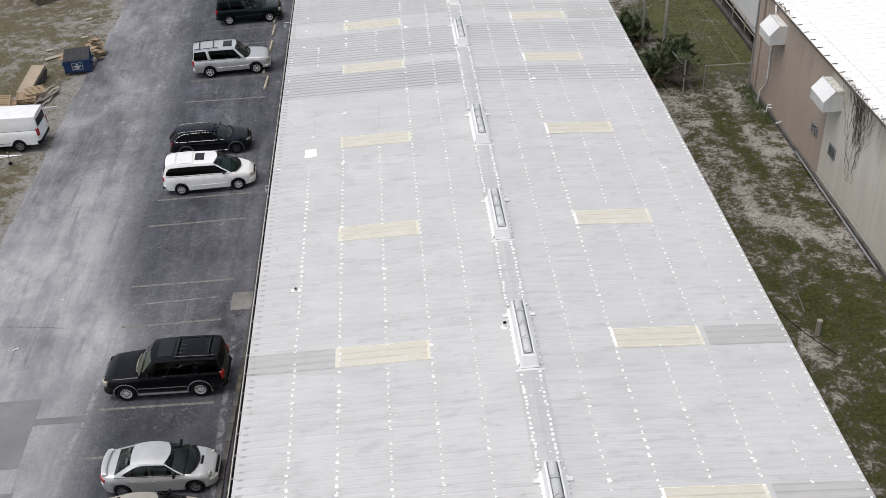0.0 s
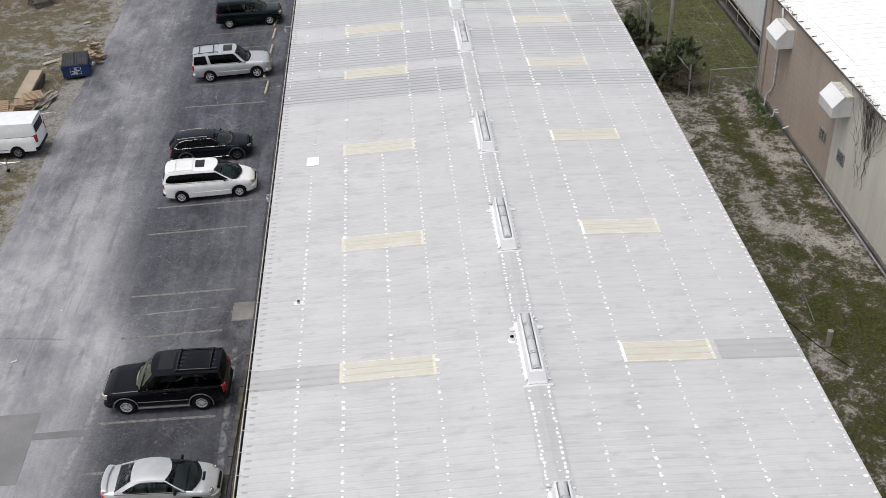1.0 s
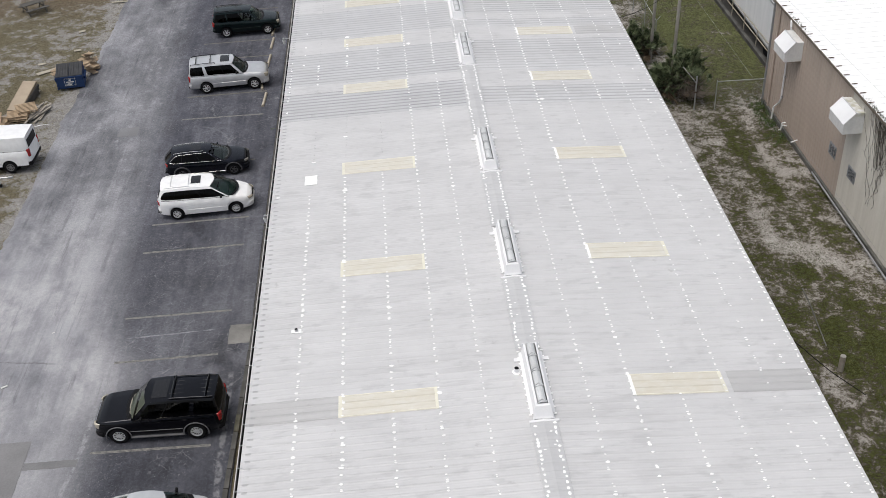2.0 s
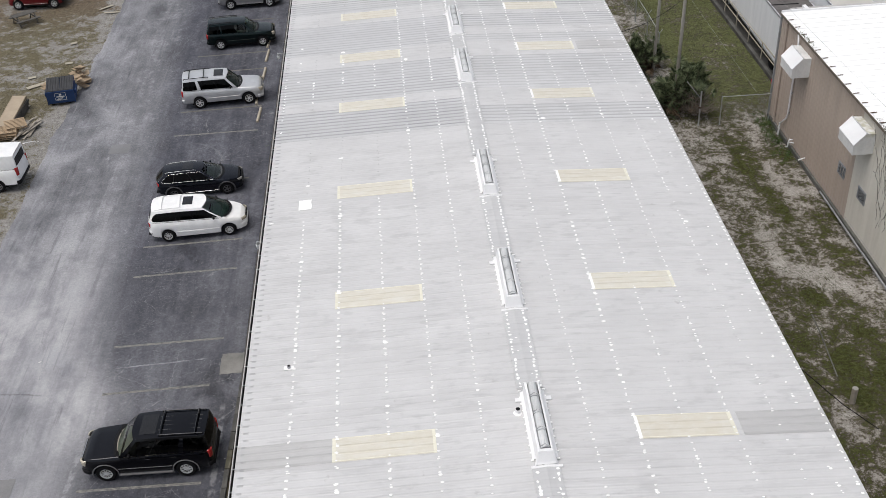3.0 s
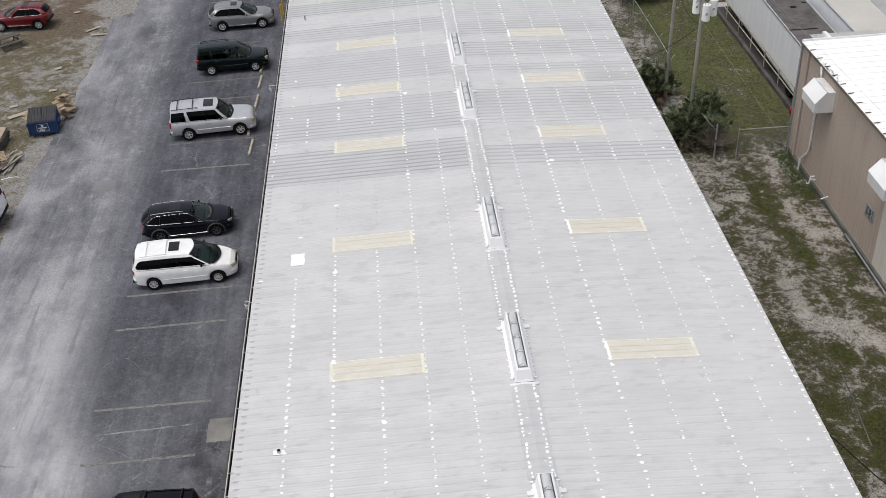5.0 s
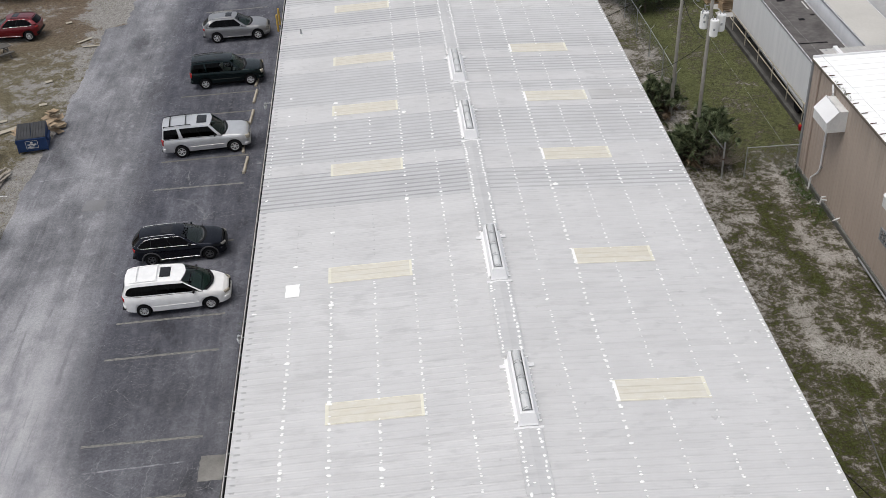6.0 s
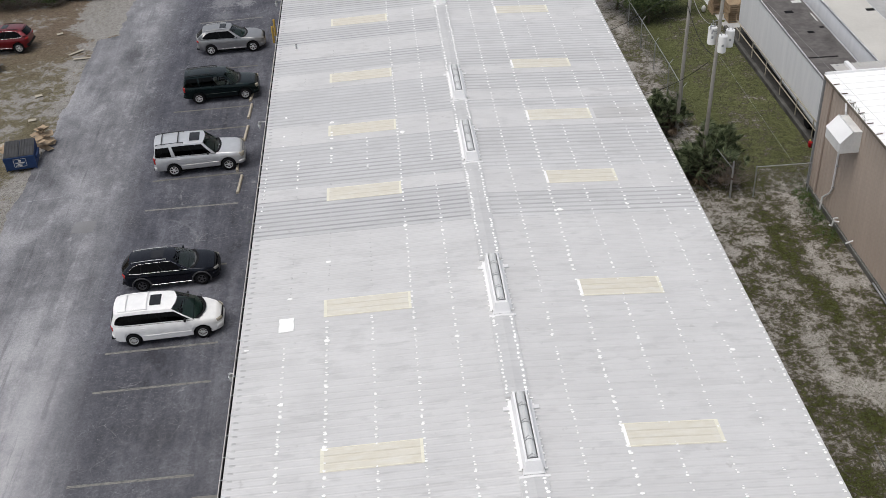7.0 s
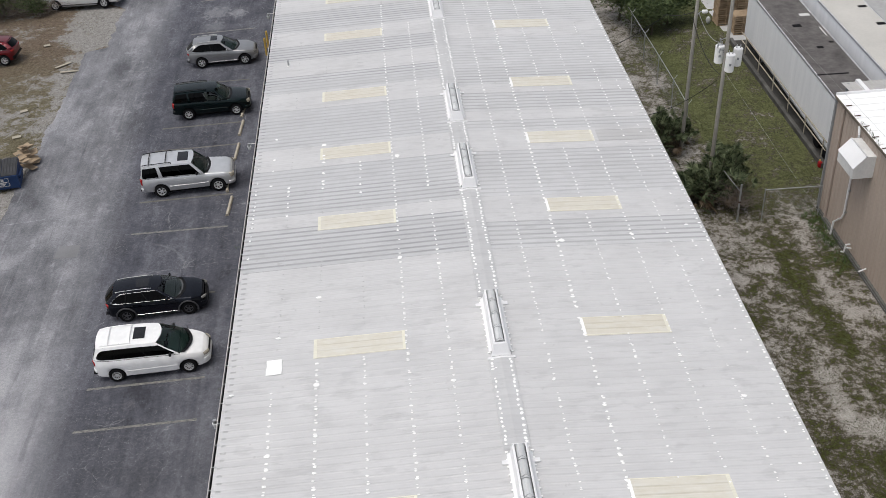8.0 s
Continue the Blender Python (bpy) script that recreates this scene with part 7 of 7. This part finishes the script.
# ---- plants ----
def palmetto(x, y, radius, height, count, seed, dead, label):
    """A clump of fan palms: stalks from a common base, each ending in a fan of narrow blades."""
    r = random.Random(seed)
    th = empty("palmetto_bush", pose(x, y, ground_z(x, y)), label, "palmetto", "palmetto bushes")
    live, dry, stalk = bmesh.new(), bmesh.new(), bmesh.new()
    for k in range(count):
        a = r.uniform(0, 2 * math.pi)
        lean = r.random() ** 0.7
        foot = Vector((r.gauss(0, radius * 0.28), r.gauss(0, radius * 0.28), 0.05 + r.uniform(0, height * 0.25)))
        out = Vector((math.cos(a), math.sin(a), 0))
        hub = foot + out * radius * (0.08 + 0.55 * lean) + Vector((0, 0, height * (0.80 - 0.55 * lean) * r.uniform(0.6, 1.05)))
        rod(stalk, foot, hub, 0.018, 0.010, 4)
        old = r.random() < dead
        bm = dry if old else live
        if old:
            hub.z *= 0.5
        axis = (hub - foot).normalized()
        fan = (axis * 0.9 + out * 0.25 + Vector((r.gauss(0, 0.3), r.gauss(0, 0.3), 0.15 - (0.9 if old else 0)))).normalized()
        side = fan.cross(Vector((r.gauss(0, 0.4), r.gauss(0, 0.4), 1))).normalized()
        up = side.cross(fan)
        size = r.uniform(0.38, 0.64)
        for q in range(15):
            t = radians(-98 + 196 * q / 14)
            d = (fan * math.cos(t) + side * math.sin(t)).normalized()
            n = size * (0.72 + 0.28 * math.cos(t)) * r.uniform(0.9, 1.05)
            w = up.cross(d).normalized() * 0.028
            mid = hub + d * n * 0.55 + up * 0.05
            tip = hub + d * n - Vector((0, 0, 0.18 * n)) + up * 0.02
            v = [bm.verts.new(p) for p in (hub - w * 0.3, hub + w * 0.3, mid + w, tip, mid - w)]
            bm.faces.new(v)
    trunk = bmesh.new()
    for k in range(3):
        a = r.uniform(0, 6.3)
        rod(trunk, (0.3 * math.cos(a), 0.3 * math.sin(a), -0.1), (0.5 * math.cos(a), 0.5 * math.sin(a), height * 0.45), 0.12, 0.10, 8)
    part("trunk", trunk, BARK, th)
    for name, bm, mat in (("stalk_cluster", stalk, BARK), ("frond_crown", live, PALM), ("dry_frond_skirt", dry, PALM_DEAD)):
        part(name, bm, mat, th)["kind"] = "stuff"


palmetto(12.25, 25.3, 1.7, 2.6, 190, 1, 0.12, "dense dark green palmetto bush round a pole foot")
palmetto(11.3, 25.0, 1.3, 1.8, 80, 2, 0.2, "dark green palmetto bush with dry lower fronds")
palmetto(13.0, 26.6, 1.2, 2.2, 95, 3, 0.05, "dark green palmetto bush beside the lawn")
palmetto(10.7, 30.4, 1.35, 2.5, 120, 4, 0.1, "tall green palmetto bush beside the warehouse eave")
palmetto(12.0, 31.4, 0.8, 1.2, 30, 6, 0.1, "small green palmetto bush at the fence")


def twigs(bm, r, base, n, size, spread=1.0):
    for k in range(n):
        p = Vector(base) + Vector((r.gauss(0, 0.15), r.gauss(0, 0.15), 0))
        d = Vector((r.gauss(0, spread), r.gauss(0, spread), r.uniform(0.3, 1.0))).normalized()
        rad = 0.014
        for q in range(5):
            e = p + d * size * r.uniform(0.14, 0.26)
            rod(bm, p, e, rad, rad * 0.75, 3)
            d = (d + Vector((r.gauss(0, 0.35), r.gauss(0, 0.35), r.gauss(-0.05, 0.3)))).normalized()
            p, rad = e, rad * 0.75


bm = bmesh.new()
for k in range(5):
    twigs(bm, random.Random(8 + k), (12.5 + 0.16 * k, 24.1 - 0.12 * k, 0.5), 40, 1.7, 0.9)
th = empty("dry_shrub", pose(0, 0, 0), "tangle of bare grey twigs beside the palmetto", "shrub")
part("twig_tangle", bm, TWIG, th)


def tree(x, y, h, crown, seed, leaves, label, mat, thin=0.0):
    r = random.Random(seed)
    th = empty("tree", pose(x, y, ground_z(x, y)), label, "tree", "trees")
    wood, green = bmesh.new(), bmesh.new()
    tips = []

    def limb(p, d, n, rad, depth):
        for k in range(4):
            e = p + d * n / 4
            rod(wood, p, e, rad, rad * 0.86, 6)
            p, rad = e, rad * 0.86
            d = (d + Vector((r.gauss(0, 0.16), r.gauss(0, 0.16), r.gauss(0.02, 0.1)))).normalized()
            if depth >= 1:
                tips.append(p.copy())
        if depth < 3:
            for k in range(3 if depth else 5):
                a = r.uniform(0, 6.3)
                side = Vector((math.cos(a), math.sin(a), r.uniform(-0.1, 0.7))).normalized()
                limb(p, (d * 0.4 + side).normalized(), n * r.uniform(0.55, 0.8), rad * 0.66, depth + 1)

    limb(Vector((0, 0, -0.1)), Vector((0, 0, 1)), h * 0.32, h * 0.03, 0)
    part("trunk", wood, BARK, th)
    for k in range(leaves):
        c = r.choice(tips) + Vector((r.gauss(0, crown), r.gauss(0, crown), r.gauss(0, crown * 0.8)))
        a, b = Vector((r.gauss(0, 1), r.gauss(0, 1), r.gauss(0, 0.6))).normalized(), Vector((r.gauss(0, 1), r.gauss(0, 1), r.gauss(0, 1))).normalized()
        s = r.uniform(0.06, 0.13)
        green.faces.new([green.verts.new(p) for p in (c - a * s, c + b * s * 0.5, c + a * s, c - b * s * 0.5)])
    part("crown", green, mat, th)
    return th


tree(13.9, 45.9, 3.6, 0.36, 21, 9000, "bushy dark green tree at the fence", LEAF)
tree(12.3, 48.6, 4.0, 0.40, 22, 7000, "leafy green tree behind the warehouse", LEAF)
tree(15.4, 47.4, 3.8, 0.40, 27, 7500, "leafy green tree at the lawn's end", LEAF)
tree(-33.0, 58.6, 3.6, 0.45, 23, 5200, "scrubby tree at the lot's far corner", LEAF)
tree(-30.2, 57.9, 2.2, 0.3, 24, 2600, "scrubby tree with thin foliage", LEAF)
tree(-35.6, 58.2, 3.4, 0.4, 25, 4200, "scrubby tree beside the dry grass", LEAF)
bm = bmesh.new()
br = random.Random(9)
for k in range(30):
    twigs(bm, br, (-36.5 + 0.26 * k, 57.6 + br.uniform(-0.2, 1.0), br.uniform(0, 0.8)), 30, 2.2, 1.3)
th = empty("brushwood", pose(0, 0, 0), "pile of cut grey brushwood on leaf litter", "brushwood")
part("brush", bm, TWIG, th)

# tufts of grass on the earth, thickest where the turf is
bm = bmesh.new()
gr = random.Random(4)


def tuft(x, y, h, n):
    z = ground_z(x, y)
    for q in range(n):
        a = gr.uniform(0, 6.3)
        d = Vector((math.cos(a), math.sin(a), 0))
        p = Vector((x, y, z)) + d * gr.uniform(0, 0.06)
        w = Vector((-d.y, d.x, 0)) * 0.012
        t = p + d * h * gr.uniform(0.3, 0.9) + Vector((0, 0, h * gr.uniform(0.4, 1.0)))
        bm.faces.new([bm.verts.new(v) for v in (p - w, p + w, t)])


for k in range(26000):
    x, y = gr.uniform(8.6, 16.8), gr.uniform(-14, 23)
    g = 0.5 * noise.noise((x * 0.4, y * 0.4, 8)) + 0.6 * noise.noise((x * 1.5, y * 1.5, 2)) + (0.2 if 12.4 < x < 15.0 else -0.25)
    if g > -0.05 and gr.random() < 0.8:
        tuft(x, y, 0.055, 4)
for k in range(16000):
    x, y = gr.uniform(9.4, 18.4), gr.uniform(23, 48)
    if noise.noise((x * 0.5, y * 0.5, 8)) > (-0.25 if x > 12.4 else 0.25):
        tuft(x, y, 0.055, 4)
tagged(part("grass_tufts", bm, GRASS), "short green and straw-coloured grass tufts in sandy soil", "grass", kind="stuff")
bm = bmesh.new()
for k in range(9000):
    x, y = gr.uniform(-37, -25.0), gr.uniform(8, 58)
    if x < edge_x(y) - 0.1 and noise.noise((x * 0.35, y * 0.35, 5)) > -0.1:
        tuft(x, y, 0.07, 4)
tagged(part("dry_grass_tufts", bm, blades("dry_grass_blades", (0.08, 0.075, 0.035), (0.24, 0.21, 0.13))), "short dry grass tufts on the western verge", "grass", kind="stuff")
bm = bmesh.new()
for x, y, n in ((16.5, 20.8, 60), (16.5, 22.4, 70), (16.4, 18.9, 30), (-11.55, 13.4, 26), (-11.5, 12.2, 20), (-11.5, 24.4, 14), (9.8, 33.5, 18)):
    for k in range(n):
        tuft(x + gr.gauss(0, 0.3), y + gr.gauss(0, 0.5), 0.3, 6)
tagged(part("weeds", bm, blades("weed_leaves", (0.03, 0.06, 0.012), (0.09, 0.14, 0.04))), "bright green weeds at the foot of the walls", "weeds", kind="stuff")

# ---- things on the parking lot and its west verge ----
def wheel_stop(x, y, turn):
    th = empty("wheel_stop", pose(x, y, 0.012, 0, 0, turn), "pale yellowish concrete wheel stop on asphalt", "wheel stop", "wheel stops")
    bm = bmesh.new()
    rows = [[(s * a, y, b) for a, b, s in ((0.085, 0, 1), (0.085, 0.05, 1), (0.05, 0.12, 1), (0.05, 0.12, -1), (0.085, 0.05, -1), (0.085, 0, -1))] for y in (-0.92, -0.9, 0.9, 0.92)]
    vs = sheet(bm, rows)
    bm.faces.new(vs[0]), bm.faces.new(vs[-1][::-1])
    bmesh.ops.recalc_face_normals(bm, faces=bm.faces)
    part("block", bm, simple("wheel_stop_concrete", (0.40, 0.36, 0.295), 0.85, vary=0.3, bump=0.3), th)


for x, y, t in ((-12.96, 28.2, -3), (-13.05, 34.1, -3), (-13.02, 36.95, -3), (-13.05, 39.3, -4), (-13.3, 30.6, 6)):
    wheel_stop(x, y, t)

th = empty("bollard", pose(-12.1, 47.3, 0), "yellow steel bollard against the warehouse wall", "bollard", "bollards")
part("post", rod(bmesh.new(), (0, 0, -0.1), (0, 0, 1.2), 0.075, 0.075, 12), YELLOW, th)
part("cap", rod(bmesh.new(), (0, 0, 1.2), (0, 0, 1.26), 0.075, 0.03, 12), YELLOW, th)
for x, y in ((-12.05, 48.5), (-11.6, 47.9), (-11.6, 49.2)):
    copy_thing(th, pose(x, y, 0))

# waste container with a pile of cardboard
dm = pose(-25.72, 32.5, 0.0, 0, 0, 8)
th = empty("dumpster", dm @ Matrix.Diagonal((0.88, 0.92, 0.92, 1)), "dark blue steel dumpster with grey plastic lids", "dumpster")
bm = bmesh.new()
pro = [(-0.82, 0.12), (-0.92, 1.0), (0.75, 1.32), (0.75, 0.12)]
for x, rev in ((-0.95, False), (0.95, True)):
    bm.faces.new([bm.verts.new((x, a, b)) for a, b in (pro if rev else pro[::-1])])
for (a, b), (c, d) in zip(pro, pro[1:] + pro[:1]):
    bm.faces.new([bm.verts.new(p) for p in ((-0.95, a, b), (0.95, a, b), (0.95, c, d), (-0.95, c, d))])
bmesh.ops.remove_doubles(bm, verts=bm.verts, dist=1e-4)
bmesh.ops.recalc_face_normals(bm, faces=bm.faces)
part("tub", bm, BLUE_STEEL, th)
for s in (-1, 1):
    lid = part("lid", boxed((0, 0, 0), (0.93, 1.66, 0.04), bevel=0.012), LID, th, m=Matrix.Translation((s * 0.48, -0.08, 1.21)) @ pose(0, 0, 0, 10.9, 0, 0))
    for k in range(5):
        part("lid_rib", boxed((-0.36 + 0.18 * k, 0, 0.035), (0.06, 1.6, 0.035), bevel=0.01), LID, lid)
    part("fork_pocket", boxed((s * 1.02, -0.05, 0.72), (0.14, 1.1, 0.2), bevel=0.02), BLUE_STEEL, th)
    part("corner_post", boxed((s * 0.93, -0.87, 0.55), (0.07, 0.07, 0.9)), BLUE_STEEL, th)
part("rim", boxed((0, -0.93, 1.0), (1.95, 0.06, 0.08), bevel=0.01), BLUE_STEEL, th)
sign = part("sign", boxed((0, -0.895, 0.62), (0.78, 0.012, 0.56), pose(0, 0, 0, 0, 0, 0)), simple("sign_blue", (0.03, 0.06, 0.13), 0.5), th, "white-bordered blue sign")
for c, s in (((0, -0.905, 0.88), (0.76, 0.012, 0.02)), ((0, -0.905, 0.36), (0.76, 0.012, 0.02)), ((-0.38, -0.905, 0.62), (0.02, 0.012, 0.52)), ((0.38, -0.905, 0.62), (0.02, 0.012, 0.52)),
             ((0, -0.905, 0.62), (0.56, 0.012, 0.07)), ((0, -0.905, 0.52), (0.34, 0.012, 0.04)), ((-0.1, -0.905, 0.43), (0.4, 0.012, 0.05)), ((0, -0.905, 0.76), (0.16, 0.012, 0.12))):
    part("sign_bar", boxed(c, s), PLATE, sign)
cr = random.Random(6)
for k in range(16):
    x, y = (cr.uniform(-25.1, -24.6), cr.uniform(33.4, 35.0)) if k < 12 else (cr.uniform(-27.3, -26.6), cr.uniform(33.4, 34.8))
    th = empty("cardboard_box", pose(x, y, 0.1 + 0.085 * (k % 12), cr.uniform(-12, 12), cr.uniform(-16, 16), cr.uniform(0, 180)), "flattened brown cardboard box beside the dumpster", "cardboard", "discarded cardboard")
    part("board", boxed((0, 0, 0), (cr.uniform(0.45, 0.8), cr.uniform(0.35, 0.55), 0.03)), CARDBOARD, th)
    part("flap", boxed((0, 0.32, 0.05), (0.4, 0.22, 0.012), pose(0, 0, 0, 14, 0, 0)), CARDBOARD, th)
# heap of pallets and boards behind the cargo van
west = pallet(pose(-28.0, 27.75, 0.05, 0, 0, 8), WOOD, "pallet heap on the verge")
for x, y, z, a, b, c in ((-27.95, 27.7, 0.2, 0, 0, 4), (-28.0, 27.75, 0.35, 0, 2, 14), (-27.55, 28.25, 0.5, 6, 3, 24), (-29.0, 27.2, 0.05, 0, 0, -12), (-29.05, 27.25, 0.2, 2, 0, -8), (-29.4, 27.1, 0.42, 28, 4, 6)):
    copy_thing(west, pose(x, y, z, a, b, c))
th = empty("door_panel", pose(-28.22, 30.0, 0.62, 5, 2, -3), "long tan board lying over stacked timber", "board")
part("board", boxed((0, 0, 0), (0.82, 3.5, 0.06), bevel=0.01), simple("tan_board", (0.40, 0.33, 0.25), 0.7, vary=0.12), th)
for s in (-1, 1):
    part("edge", boxed((s * 0.41, 0, -0.06), (0.05, 3.5, 0.2)), simple("tan_edge", (0.33, 0.27, 0.2), 0.7), th)
th = empty("timber_stack", pose(-28.15, 29.95, 0.0, 0, 0, -3), "stack of old grey timber under a board", "timber")
for k in range(9):
    part("beam", boxed((-0.3 + 0.3 * (k % 3), 0.05 * k, 0.1 + 0.17 * (k // 3)), (0.22, 3.0, 0.15)), WOOD_DARK, th)
tr = random.Random(12)
for k in range(14):
    th = empty("loose_board", pose(-27.0 + tr.gauss(0, 0.2), 28.2 + tr.gauss(0, 0.5), 0.08 + 0.05 * (k % 4), tr.uniform(-3, 3), tr.uniform(-3, 3), tr.uniform(60, 85)), "loose grey board beside the pallets", "board", "loose boards")
    part("board", boxed((0, 0, 0), (tr.uniform(1.2, 2.2), 0.12, 0.035)), WOOD_GREY, th)
for x, y, n, w, c in ((-25.95, 48.2, 1.15, 0.22, 42), (-25.3, 47.08, 1.2, 0.2, 3), (-27.85, 51.8, 0.45, 0.3, 20), (-27.0, 41.6, 0.45, 0.32, 25), (-26.6, 38.14, 0.5, 0.3, 15), (-27.9, 34.9, 1.5, 0.4, 35), (-28.6, 36.15, 0.5, 0.3, 20)):
    th = empty("plank", pose(x, y, 0.0, 0, 0, c), "pale loose plank lying on dry grass", "plank", "loose planks")
    part("board", boxed((0, 0, 0.015), (n, w, 0.025), bevel=0.004), PALE_BOARD, th)
th = empty("pvc_loop", pose(-26.35, 26.6, 0.08), "white plastic strap looped on the grass", "strap")
part("strap", tube(bmesh.new(), [(0.5 * math.cos(t / 4) * (1 if t % 2 else 0.85), 0.12 * math.sin(t / 2.5), 0.03) for t in range(22)], 0.012, 5), WHITE_METAL, th)

# tow hitch of a small trailer
th = empty("tow_trailer", pose(-28.0, 19.7, 0.0), "galvanised tow bar of a small trailer", "trailer")
part("drawbar", tube(bmesh.new(), [(-2.4, 0.55, 0.5), (1.2, 0.05, 0.48), (1.7, 0, 0.48)], 0.05, 6), GREY_METAL, th)
part("drawbar", tube(bmesh.new(), [(-2.4, -0.45, 0.5), (1.2, -0.02, 0.48)], 0.05, 6), GREY_METAL, th)
part("jack", rod(bmesh.new(), (1.1, -0.12, 0.04), (1.1, -0.12, 0.85), 0.035, None, 8), GREY_METAL, th)
part("jack_wheel", rod(bmesh.new(), (1.1, -0.16, 0.1), (1.1, -0.08, 0.1), 0.1, None, 14), RUBBER, th)
part("coupler", boxed((1.72, 0, 0.5), (0.26, 0.12, 0.12), bevel=0.03), GREY_METAL, th)
part("bed", boxed((-3.4, 0, 0.62), (2.2, 1.5, 0.08)), WOOD_GREY, th)
part("wheel", rod(bmesh.new(), (-3.5, -0.9, 0.3), (-3.5, -0.72, 0.3), 0.3, None, 18), RUBBER, th)
part("wheel", rod(bmesh.new(), (-3.5, 0.72, 0.3), (-3.5, 0.9, 0.3), 0.3, None, 18), RUBBER, th)

# picnic table
th = empty("picnic_table", pose(-31.5, 46.2, -0.03, 0, 0, 38), "old grey wooden picnic table on the grass", "picnic table")
for k in range(5):
    part("tabletop_plank", boxed((0, -0.3 + 0.15 * k, 0.74), (1.8, 0.14, 0.04)), WOOD_DARK, th)
for s in (-1, 1):
    for k in (0, 1):
        part("bench_plank", boxed((0, s * (0.62 + 0.15 * k), 0.44), (1.8, 0.14, 0.04)), WOOD_DARK, th)
    for q in (-0.65, 0.65):
        part("leg", tube(bmesh.new(), [(q, s * 0.7, 0.0), (q, s * 0.25, 0.72)], 0.045, 4), WOOD_DARK, th)
for q in (-0.65, 0.65):
    part("bearer", boxed((q, 0, 0.40), (0.05, 1.55, 0.09)), WOOD_DARK, th)
for x, y, s in ((-22.15, 2.4, 0.28), (-20.9, 5.9, 0.12)):
    th = empty("litter", pose(x, y, 0.03, 0, 0, 30), "scrap of white paper on asphalt", "litter")
    part("paper", boxed((0, 0, 0), (s, s * 0.35, 0.012)), PLATE, th)
